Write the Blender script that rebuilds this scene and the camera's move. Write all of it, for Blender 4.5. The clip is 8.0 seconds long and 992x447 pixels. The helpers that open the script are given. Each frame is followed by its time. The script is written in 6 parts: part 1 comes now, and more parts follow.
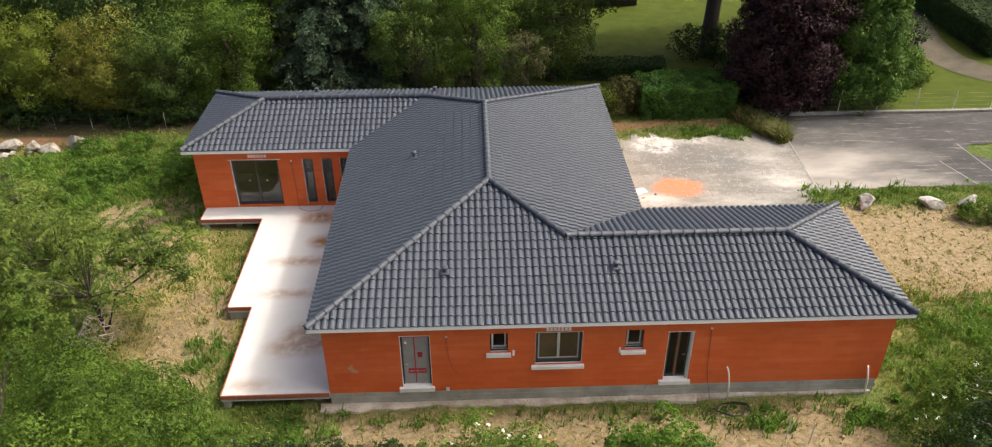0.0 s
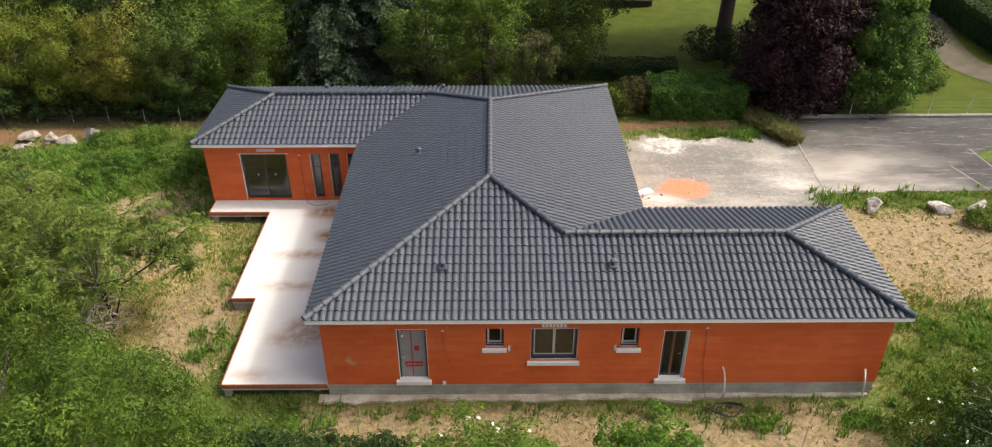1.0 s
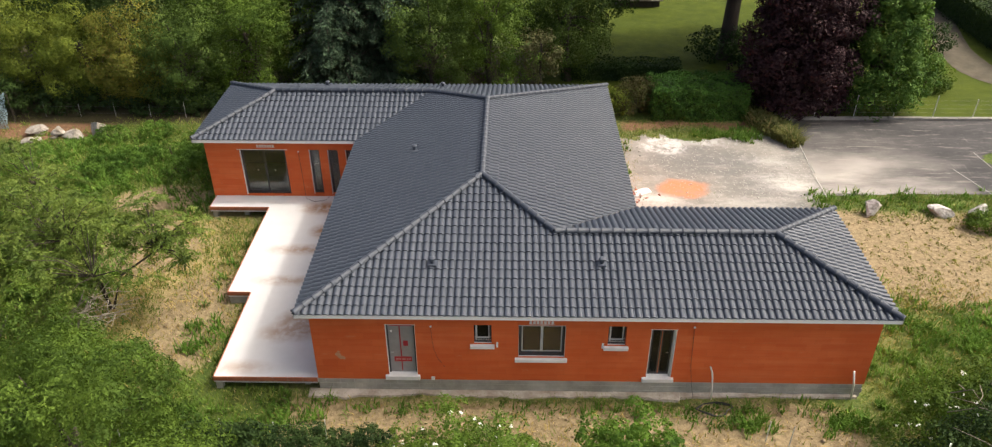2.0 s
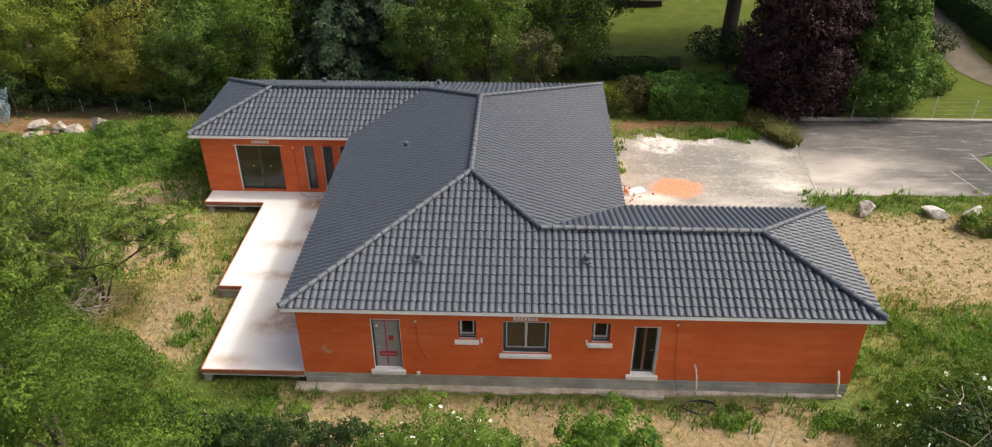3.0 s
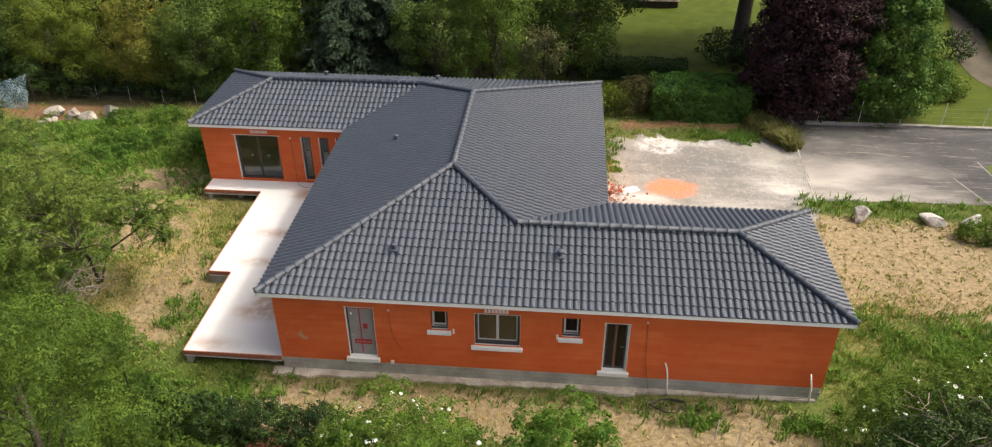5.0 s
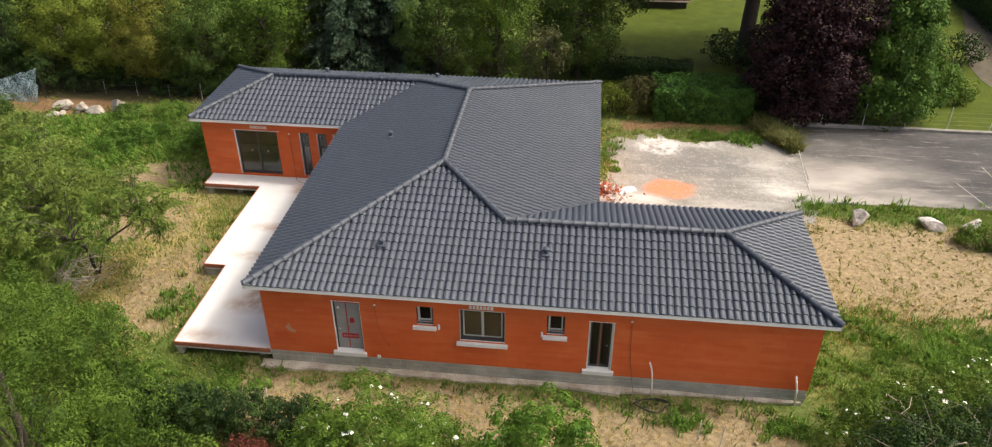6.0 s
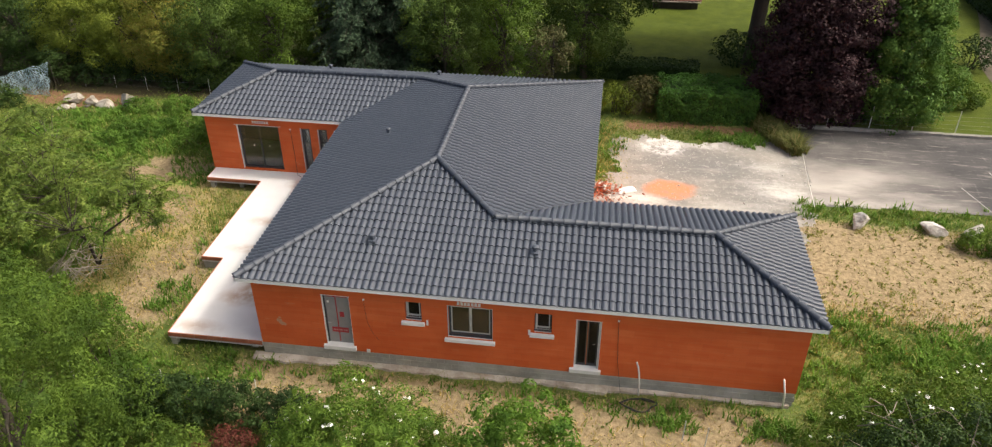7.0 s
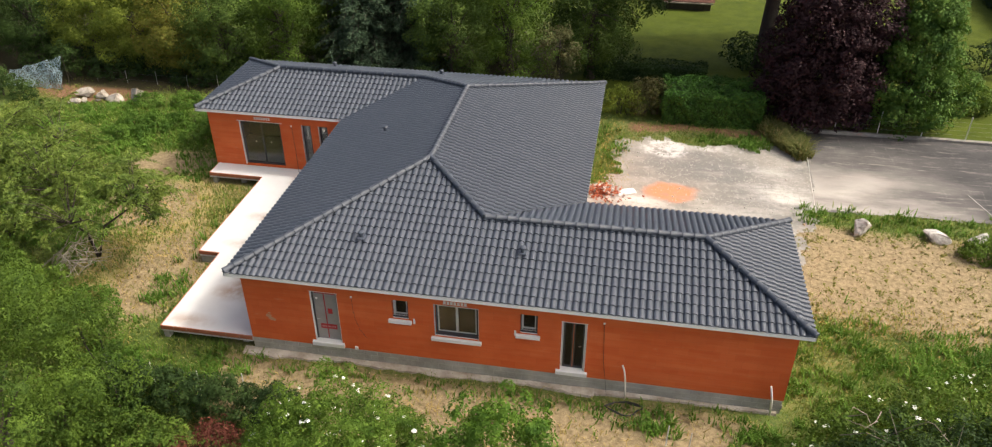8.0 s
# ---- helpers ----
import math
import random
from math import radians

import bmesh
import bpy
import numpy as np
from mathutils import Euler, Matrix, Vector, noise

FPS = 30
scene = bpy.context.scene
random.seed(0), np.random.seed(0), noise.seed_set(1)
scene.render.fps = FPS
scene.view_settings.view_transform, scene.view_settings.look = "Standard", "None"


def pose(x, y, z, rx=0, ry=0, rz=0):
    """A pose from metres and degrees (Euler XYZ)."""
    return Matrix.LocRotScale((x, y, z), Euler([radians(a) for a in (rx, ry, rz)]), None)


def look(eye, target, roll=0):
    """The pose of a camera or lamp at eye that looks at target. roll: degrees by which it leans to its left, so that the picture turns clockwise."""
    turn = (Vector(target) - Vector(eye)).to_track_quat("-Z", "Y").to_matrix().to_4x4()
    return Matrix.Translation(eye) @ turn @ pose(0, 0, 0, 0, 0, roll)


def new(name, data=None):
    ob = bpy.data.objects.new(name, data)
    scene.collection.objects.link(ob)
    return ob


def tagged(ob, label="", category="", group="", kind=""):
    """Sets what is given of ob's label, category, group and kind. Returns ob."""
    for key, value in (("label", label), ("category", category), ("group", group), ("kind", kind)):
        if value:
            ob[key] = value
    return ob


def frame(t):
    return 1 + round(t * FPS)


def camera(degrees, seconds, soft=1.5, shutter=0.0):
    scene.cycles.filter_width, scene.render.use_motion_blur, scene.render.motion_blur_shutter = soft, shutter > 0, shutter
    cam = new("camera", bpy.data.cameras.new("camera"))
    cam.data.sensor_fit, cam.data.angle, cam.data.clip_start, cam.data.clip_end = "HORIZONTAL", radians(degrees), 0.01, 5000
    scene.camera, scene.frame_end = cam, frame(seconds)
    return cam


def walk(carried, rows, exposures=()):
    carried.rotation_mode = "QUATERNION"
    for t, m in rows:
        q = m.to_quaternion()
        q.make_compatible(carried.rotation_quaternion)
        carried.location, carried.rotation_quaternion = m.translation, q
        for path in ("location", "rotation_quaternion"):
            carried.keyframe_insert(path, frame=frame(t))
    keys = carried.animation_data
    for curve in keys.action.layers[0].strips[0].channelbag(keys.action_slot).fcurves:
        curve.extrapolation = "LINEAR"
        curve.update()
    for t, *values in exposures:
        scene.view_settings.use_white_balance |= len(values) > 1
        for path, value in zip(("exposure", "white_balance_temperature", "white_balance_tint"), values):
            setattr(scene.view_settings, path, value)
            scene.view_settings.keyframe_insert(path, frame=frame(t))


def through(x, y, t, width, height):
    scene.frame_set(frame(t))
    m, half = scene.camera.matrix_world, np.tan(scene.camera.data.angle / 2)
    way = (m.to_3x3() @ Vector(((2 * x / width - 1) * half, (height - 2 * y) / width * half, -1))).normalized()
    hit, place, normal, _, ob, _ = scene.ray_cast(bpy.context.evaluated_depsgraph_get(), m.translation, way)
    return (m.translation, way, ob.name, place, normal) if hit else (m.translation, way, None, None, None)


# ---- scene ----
cam = camera(63.17, 8.0, soft=1.2)
# seconds, eye, yaw, pitch, roll
PATH = [
    (0.0, 4.995, -20.039, 20.267, -1.881, -32.865, -0.242),
    (0.5, 5.373, -20.157, 20.293, -0.996, -32.877, -0.231),
    (1.0, 5.753, -20.322, 20.286, -0.103, -32.852, -0.207),
    (1.5, 6.184, -20.421, 20.301, 0.678, -32.855, -0.206),
    (3.0, 7.491, -20.674, 20.281, 2.154, -32.863, -0.186),
    (3.5, 7.941, -20.748, 20.249, 2.991, -32.855, -0.166),
    (4.0, 8.474, -20.832, 20.235, 4.039, -32.840, -0.166),
    (4.5, 8.980, -20.879, 20.252, 4.493, -32.862, -0.136),
    (6.0, 10.629, -20.956, 20.187, 6.640, -32.812, -0.133),
    (6.5, 11.159, -20.952, 20.194, 7.486, -32.842, -0.185),
    (7.0, 11.683, -20.943, 20.159, 8.332, -32.824, -0.146),
    (7.5, 12.196, -20.844, 20.154, 9.214, -32.842, -0.129),
    (8.0, 12.842, -20.714, 20.167, 10.253, -32.880, -0.166),
]
walk(cam, [(t, pose(x, y, z, 90 + pitch, 0, yaw) @ pose(0, 0, 0, 0, 0, roll)) for t, x, y, z, yaw, pitch, roll in PATH], exposures=[(0.0, 1.17, 6930, 6)])
# ==== place ====
# ---- world, sun, exposure ----
SUN_DIR = Vector((0.62, 0.10, 0.778)).normalized()
sky_world = bpy.data.worlds.new("sky")
scene.world = sky_world
sky_world.use_nodes = True
wn = sky_world.node_tree.nodes
sky_tex = wn.new("ShaderNodeTexSky")
sky_tex.sky_type = "NISHITA"
sky_tex.sun_disc = False
sky_tex.sun_elevation = math.asin(SUN_DIR.z)
sky_tex.sun_rotation = math.atan2(SUN_DIR.x, SUN_DIR.y)
sky_tex.dust_density = 6.0
sky_tex.air_density = 0.4
sky_tex.ozone_density = 0.4
wn["Background"].inputs["Strength"].default_value = 0.15
sky_world.node_tree.links.new(sky_tex.outputs[0], wn["Background"].inputs["Color"])
sun_data = bpy.data.lights.new("sun", "SUN")
sun_data.energy = 1.0
sun_data.angle = radians(3.0)
sun_data.color = (1.0, 0.985, 0.96)
sun_lamp = new("sun", sun_data)
sun_lamp.matrix_world = look((60, 10, 80), (60 - SUN_DIR.x, 10 - SUN_DIR.y, 80 - SUN_DIR.z))

# ---- plan of the house ----
SLAB = 0.60
EAVE = 3.785
SLOPE = 0.315
OVER = 0.365
MAIN_R = 11.513
BACK = 18.277
WING_R = 19.168
WING_RB = 6.342
WING_L = -7.825
WING_LF = 11.915
HALF = (MAIN_R + OVER) / 2
MID = (MAIN_R - OVER) / 2
HALF_R = (WING_RB + OVER) / 2
HALF_L = (BACK - WING_LF) / 2

# ---- materials ----


def node_mat(name, rough=0.7, metal=0.0, spec=0.5):
    m = bpy.data.materials.new(name)
    m.use_nodes = True
    nt = m.node_tree
    b = nt.nodes["Principled BSDF"]
    b.inputs["Roughness"].default_value = rough
    b.inputs["Metallic"].default_value = metal
    b.inputs["Specular IOR Level"].default_value = spec
    return m, nt, b


def coords(nt, kind="Object"):
    return nt.nodes.new("ShaderNodeTexCoord").outputs[kind]


def noise_at(nt, vec, scale, detail=4.0, rough=0.6, stretch=None):
    if stretch:
        mp = nt.nodes.new("ShaderNodeMapping")
        mp.inputs["Scale"].default_value = stretch
        nt.links.new(vec, mp.inputs["Vector"])
        vec = mp.outputs[0]
    n = nt.nodes.new("ShaderNodeTexNoise")
    n.inputs["Scale"].default_value = scale
    n.inputs["Detail"].default_value = detail
    n.inputs["Roughness"].default_value = rough
    nt.links.new(vec, n.inputs["Vector"])
    return n.outputs["Fac"]


def ramp(nt, fac, lo, hi):
    r = nt.nodes.new("ShaderNodeMapRange")
    r.inputs["From Min"].default_value = lo
    r.inputs["From Max"].default_value = hi
    nt.links.new(fac, r.inputs["Value"])
    return r.outputs["Result"]


def maths(nt, op, a, b, clamp=True):
    m = nt.nodes.new("ShaderNodeMath")
    m.operation = op
    m.use_clamp = clamp
    for i, v in enumerate((a, b)):
        if isinstance(v, (int, float)):
            m.inputs[i].default_value = v
        else:
            nt.links.new(v, m.inputs[i])
    return m.outputs[0]


def mix(nt, fac, a, b, blend="MIX"):
    m = nt.nodes.new("ShaderNodeMix")
    m.data_type = "RGBA"
    m.blend_type = blend
    for sock, v in ((m.inputs[0], fac), (m.inputs[6], a), (m.inputs[7], b)):
        if isinstance(v, (int, float)):
            sock.default_value = v
        elif isinstance(v, tuple):
            sock.default_value = (*v, 1)
        else:
            nt.links.new(v, sock)
    return m.outputs[2]


def bump(nt, b, height, strength=0.3, dist=0.02):
    n = nt.nodes.new("ShaderNodeBump")
    n.inputs["Strength"].default_value = strength
    n.inputs["Distance"].default_value = dist
    nt.links.new(height, n.inputs["Height"])
    nt.links.new(n.outputs[0], b.inputs["Normal"])


def plain(name, c1, c2, scale=4.0, rough=0.7, metal=0.0, spec=0.5, fine=40.0, relief=0.2, dist=0.01, stretch=None):
    """Two tones mixed by a coarse and a fine noise, with fine relief."""
    m, nt, b = node_mat(name, rough, metal, spec)
    v = coords(nt)
    big = noise_at(nt, v, scale, stretch=stretch)
    small = noise_at(nt, v, fine, 3.0)
    f = maths(nt, "ADD", maths(nt, "MULTIPLY", ramp(nt, big, 0.3, 0.7), 0.65), maths(nt, "MULTIPLY", small, 0.35))
    nt.links.new(mix(nt, f, c1, c2), b.inputs["Base Color"])
    bump(nt, b, small, relief, dist)
    return m


def island(nt):
    return nt.nodes.new("ShaderNodeNewGeometry").outputs["Random Per Island"]


def leaf_mat(name, dark, light, accent=None, share=0.06, gloss=0.14, through=0.3):
    """Leaves: a tone for each leaf, patches of tone over the crown, light that shines through."""
    m, nt, b = node_mat(name, 0.65, 0.0, gloss)
    r = island(nt)
    v = coords(nt)
    patch = maths(nt, "ADD", maths(nt, "MULTIPLY", noise_at(nt, v, 0.7, 3.0), 0.5), maths(nt, "MULTIPLY", noise_at(nt, v, 2.3, 3.0), 0.5))
    f = maths(nt, "ADD", maths(nt, "MULTIPLY", r, 0.16), maths(nt, "MULTIPLY", ramp(nt, patch, 0.39, 0.61), 0.84))
    c = mix(nt, f, dark, light)
    if accent:
        c = mix(nt, ramp(nt, r, 1.0 - share, 1.0 - share + 0.01), c, accent)
    nt.links.new(c, b.inputs["Base Color"])
    t = nt.nodes.new("ShaderNodeBsdfTranslucent")
    nt.links.new(mix(nt, 0.5, c, (light[0] * 1.4, light[1] * 1.3, light[2] * 0.7)), t.inputs["Color"])
    s = nt.nodes.new("ShaderNodeMixShader")
    s.inputs[0].default_value = through
    nt.links.new(b.outputs[0], s.inputs[1])
    nt.links.new(t.outputs[0], s.inputs[2])
    nt.links.new(s.outputs[0], nt.nodes["Material Output"].inputs["Surface"])
    return m


def tile_mat(name):
    m, nt, b = node_mat(name, 0.45, 0.0, 0.45)
    v = coords(nt)
    oi = nt.nodes.new("ShaderNodeObjectInfo").outputs["Random"]
    r = maths(nt, "ADD", maths(nt, "MULTIPLY", island(nt), 0.5), maths(nt, "MULTIPLY", oi, 0.5))
    fine = noise_at(nt, v, 60.0, 3.0)
    big = noise_at(nt, v, 0.7, 4.0)
    c = mix(nt, r, (0.039, 0.049, 0.066), (0.057, 0.068, 0.089))
    c = mix(nt, maths(nt, "MULTIPLY", ramp(nt, big, 0.4, 0.8), 0.35), c, (0.069, 0.080, 0.100))
    c = mix(nt, maths(nt, "MULTIPLY", fine, 0.3), c, (0.036, 0.042, 0.054))
    nt.links.new(c, b.inputs["Base Color"])
    nt.links.new(ramp(nt, fine, -1.2, 2.5), b.inputs["Roughness"])
    bump(nt, b, fine, 0.12, 0.005)
    return m


def brick_wall_mat(name):
    """Thin-jointed terracotta blocks 0.5 m long and 0.3 m high, all but flush."""
    m, nt, b = node_mat(name, 0.85, 0.0, 0.25)
    v = coords(nt)
    sep = nt.nodes.new("ShaderNodeSeparateXYZ")
    nt.links.new(v, sep.inputs[0])
    comb = nt.nodes.new("ShaderNodeCombineXYZ")
    nt.links.new(maths(nt, "ADD", sep.outputs[0], sep.outputs[1], False), comb.inputs[0])
    nt.links.new(sep.outputs[2], comb.inputs[1])
    br = nt.nodes.new("ShaderNodeTexBrick")
    br.inputs["Scale"].default_value = 1.0
    br.inputs["Brick Width"].default_value = 0.5
    br.inputs["Row Height"].default_value = 0.2985
    br.inputs["Mortar Size"].default_value = 0.004
    br.inputs["Mortar Smooth"].default_value = 0.6
    br.inputs["Color1"].default_value = (0.0, 0.0, 0.0, 1)
    br.inputs["Color2"].default_value = (1.0, 1.0, 1.0, 1)
    br.inputs["Mortar"].default_value = (0.3, 0.3, 0.3, 1)
    nt.links.new(comb.outputs[0], br.inputs["Vector"])
    band = noise_at(nt, v, 1.3, 6.0, 0.65, stretch=(0.28, 0.28, 4.2))
    blot = noise_at(nt, v, 0.45, 4.0)
    fine = noise_at(nt, v, 45.0, 3.0)
    c = mix(nt, maths(nt, "MULTIPLY", br.outputs["Color"], 0.5), (0.66, 0.118, 0.030), (0.77, 0.170, 0.052))
    c = mix(nt, maths(nt, "MULTIPLY", ramp(nt, band, 0.42, 0.66), 0.42), c, (0.76, 0.225, 0.092))
    c = mix(nt, maths(nt, "MULTIPLY", ramp(nt, blot, 0.42, 0.70), 0.6), c, (0.56, 0.094, 0.022))
    scuff = noise_at(nt, v, 2.3, 6.0, 0.75, stretch=(0.5, 0.5, 2.2))
    c = mix(nt, maths(nt, "MULTIPLY", ramp(nt, scuff, 0.60, 0.76), 0.5), c, (0.62, 0.36, 0.22))
    c = mix(nt, maths(nt, "MULTIPLY", br.outputs["Fac"], 0.35), c, (0.34, 0.10, 0.045))
    c = mix(nt, maths(nt, "MULTIPLY", fine, 0.15), c, (0.38, 0.10, 0.04))
    nt.links.new(c, b.inputs["Base Color"])
    bump(nt, b, fine, 0.25, 0.006)
    return m


def terrace_mat(name):
    """Pale screed with trowel clouds and reddish clay-dust stains."""
    m, nt, b = node_mat(name, 0.75, 0.0, 0.35)
    v = coords(nt)
    cloud = noise_at(nt, v, 0.8, 5.0)
    fine = noise_at(nt, v, 30.0, 4.0)
    c = mix(nt, ramp(nt, cloud, 0.3, 0.75), (0.575, 0.575, 0.57), (0.665, 0.665, 0.66))
    c = mix(nt, maths(nt, "MULTIPLY", fine, 0.25), c, (0.46, 0.45, 0.44))
    at = nt.nodes.new("ShaderNodeAttribute")
    at.attribute_name = "stain"
    s = noise_at(nt, v, 3.0, 5.0)
    c = mix(nt, maths(nt, "MULTIPLY", at.outputs["Fac"], ramp(nt, s, 0.2, 0.55)), c, (0.30, 0.155, 0.065))
    nt.links.new(c, b.inputs["Base Color"])
    bump(nt, b, fine, 0.1, 0.004)
    return m


def attr(nt, name):
    a = nt.nodes.new("ShaderNodeAttribute")
    a.attribute_name = name
    return a.outputs["Fac"]


def ground_mat(name):
    """Grassy soil with bare earth, straw, lawn and lime dust where the zones say so."""
    m, nt, b = node_mat(name, 0.95, 0.0, 0.15)
    v = coords(nt)
    n1 = noise_at(nt, v, 0.9, 6.0, 0.65)
    n2 = noise_at(nt, v, 5.0, 6.0, 0.7)
    n3 = noise_at(nt, v, 26.0, 4.0, 0.7)
    grass = mix(nt, ramp(nt, n2, 0.3, 0.7), (0.040, 0.075, 0.014), (0.115, 0.150, 0.036))
    grass = mix(nt, maths(nt, "MULTIPLY", ramp(nt, n1, 0.5, 0.75), 0.5), grass, (0.24, 0.21, 0.075))
    straw = mix(nt, ramp(nt, n3, 0.3, 0.7), (0.22, 0.17, 0.065), (0.42, 0.34, 0.17))
    dirt = mix(nt, ramp(nt, n2, 0.36, 0.64), (0.150, 0.112, 0.060), (0.325, 0.254, 0.148))
    dirt = mix(nt, maths(nt, "MULTIPLY", ramp(nt, n3, 0.5, 0.8), 0.5), dirt, (0.42, 0.335, 0.215))
    lawn = mix(nt, ramp(nt, n1, 0.3, 0.7), (0.046, 0.066, 0.008), (0.090, 0.116, 0.012))
    lawn = mix(nt, maths(nt, "MULTIPLY", n3, 0.4), lawn, (0.027, 0.041, 0.005))

    def edge(zone):
        k = maths(nt, "ADD", maths(nt, "MULTIPLY", n2, 0.5), maths(nt, "MULTIPLY", n3, 0.3))
        k = maths(nt, "ADD", attr(nt, zone), k, False)
        return ramp(nt, k, 0.75, 1.05)

    c = mix(nt, edge("straw"), grass, straw)
    c = mix(nt, edge("dirt"), c, dirt)
    clay = mix(nt, ramp(nt, n2, 0.3, 0.7), (0.125, 0.068, 0.036), (0.235, 0.138, 0.080))
    c = mix(nt, edge("clay"), c, clay)
    # shade under the rear trees, painted as dark brown ground
    belt_shade = mix(nt, ramp(nt, n3, 0.3, 0.7), (0.030, 0.030, 0.012), (0.085, 0.070, 0.035))
    c = mix(nt, edge("belt_shade"), c, belt_shade)
    c = mix(nt, attr(nt, "lawn"), c, lawn)
    nt.links.new(c, b.inputs["Base Color"])
    h = maths(nt, "ADD", maths(nt, "MULTIPLY", n2, 0.6), maths(nt, "MULTIPLY", n3, 0.4))
    bump(nt, b, h, 0.7, 0.06)
    return m


def gravel_mat(name):
    """Crushed limestone: white dust, grey wheel-worn patches, small stones, an orange sand spill."""
    m, nt, b = node_mat(name, 0.95, 0.0, 0.15)
    v = coords(nt)
    n1 = noise_at(nt, v, 0.28, 6.0, 0.62)
    n1b = noise_at(nt, v, 0.6, 6.0, 0.62, stretch=(0.6, 1.6, 1.0))
    n3 = noise_at(nt, v, 22.0, 5.0, 0.75)
    n2 = noise_at(nt, v, 1.7, 7.0, 0.7)
    c = mix(nt, ramp(nt, n1, 0.38, 0.60), (0.155, 0.151, 0.142), (0.280, 0.262, 0.230))
    c = mix(nt, maths(nt, "MULTIPLY", ramp(nt, n1b, 0.50, 0.62), 0.6), c, (0.34, 0.316, 0.282))
    c = mix(nt, maths(nt, "MULTIPLY", attr(nt, "lime"), maths(nt, "ADD", ramp(nt, n1b, 0.36, 0.60), maths(nt, "MULTIPLY", ramp(nt, n2, 0.5, 0.65), 0.4))), c, (0.54, 0.515, 0.48))
    c = mix(nt, maths(nt, "MULTIPLY", attr(nt, "grey"), ramp(nt, n1b, 0.70, 0.45)), c, (0.17, 0.165, 0.158))
    n5 = noise_at(nt, v, 3.4, 5.0, 0.75)
    c = mix(nt, maths(nt, "MULTIPLY", ramp(nt, n5, 0.54, 0.64), 0.4), c, (0.50, 0.475, 0.44))
    c = mix(nt, maths(nt, "MULTIPLY", ramp(nt, n5, 0.46, 0.36), 0.4), c, (0.19, 0.175, 0.155))
    c = mix(nt, maths(nt, "MULTIPLY", attr(nt, "spill"), ramp(nt, n2, 0.42, 0.56)), c, (0.62, 0.60, 0.575))
    c = mix(nt, maths(nt, "MULTIPLY", ramp(nt, n2, 0.52, 0.72), 0.45), c, (0.24, 0.215, 0.185))
    c = mix(nt, maths(nt, "MULTIPLY", ramp(nt, n3, 0.5, 0.8), 0.35), c, (0.30, 0.27, 0.23))
    c = mix(nt, maths(nt, "MULTIPLY", attr(nt, "sand"), ramp(nt, n2, 0.22, 0.50)), c, (0.52, 0.215, 0.115))
    nt.links.new(c, b.inputs["Base Color"])
    bump(nt, b, n3, 0.5, 0.02)
    return m


def asphalt_mat(name):
    m, nt, b = node_mat(name, 0.9, 0.0, 0.3)
    v = coords(nt)
    n1 = noise_at(nt, v, 0.30, 6.0, 0.65, stretch=(0.55, 1.5, 1.0))
    n2 = noise_at(nt, v, 1.4, 6.0, 0.7, stretch=(0.35, 2.0, 1.0))
    n3 = noise_at(nt, v, 50.0, 4.0, 0.7)
    c = mix(nt, ramp(nt, n1, 0.35, 0.7), (0.034, 0.033, 0.035), (0.085, 0.080, 0.077))
    c = mix(nt, maths(nt, "MULTIPLY", ramp(nt, n2, 0.56, 0.66), 0.55), c, (0.27, 0.245, 0.215))
    n4 = noise_at(nt, v, 2.6, 5.0, 0.7, stretch=(0.25, 2.6, 1.0))
    c = mix(nt, maths(nt, "MULTIPLY", ramp(nt, n4, 0.585, 0.70), 0.5), c, (0.36, 0.34, 0.31))
    n6 = noise_at(nt, v, 1.5, 5.0, 0.7, stretch=(2.6, 0.35, 1.0))
    c = mix(nt, maths(nt, "MULTIPLY", ramp(nt, n6, 0.60, 0.70), 0.3), c, (0.30, 0.28, 0.255))
    n7 = noise_at(nt, v, 0.9, 6.0, 0.75)
    c = mix(nt, maths(nt, "MULTIPLY", ramp(nt, n7, 0.55, 0.65), 0.35), c, (0.022, 0.021, 0.022))
    c = mix(nt, maths(nt, "MULTIPLY", attr(nt, "dust"), ramp(nt, n1, 0.18, 0.56)), c, (0.42, 0.385, 0.345))
    c = mix(nt, maths(nt, "MULTIPLY", n3, 0.3), c, (0.07, 0.07, 0.07))
    nt.links.new(c, b.inputs["Base Color"])
    bump(nt, b, n3, 0.3, 0.008)
    return m


def glass_mat(name, ior):
    m, nt, b = node_mat(name, 0.03, 0.0, 0.5)
    b.inputs["Base Color"].default_value = (0.80, 0.86, 0.84, 1)
    b.inputs["Transmission Weight"].default_value = 1.0
    b.inputs["IOR"].default_value = ior
    return m


M_TILE = tile_mat("slate_grey_tile")
M_WALL = brick_wall_mat("terracotta_blocks")
M_TERRACE = terrace_mat("terrace_screed")
M_GROUND = ground_mat("rough_ground")
M_GRAVEL = gravel_mat("crushed_limestone")
M_ASPHALT = asphalt_mat("worn_asphalt")
M_GLASS = glass_mat("coated_window_glass", 1.24)
M_GLASS_WING = glass_mat("window_glass", 1.52)
M_WHITE = plain("white_pvc", (0.84, 0.81, 0.79), (0.89, 0.865, 0.845), 1.5, 0.3, fine=20, relief=0.03)
M_SMEAR = plain("plaster_smear", (0.50, 0.22, 0.11), (0.58, 0.32, 0.20), 6.0, 0.9)
M_SILL = plain("white_sill_concrete", (0.68, 0.67, 0.65), (0.84, 0.83, 0.81), 3.0, 0.8, fine=50)
M_BLOCK = plain("grey_concrete_block", (0.21, 0.20, 0.17), (0.54, 0.515, 0.46), 1.1, 0.92, fine=35, relief=0.5)
M_CAP = plain("ridge_cap_clay", (0.040, 0.048, 0.062), (0.058, 0.067, 0.084), 2.0, 0.52, fine=50, relief=0.1, spec=0.4)
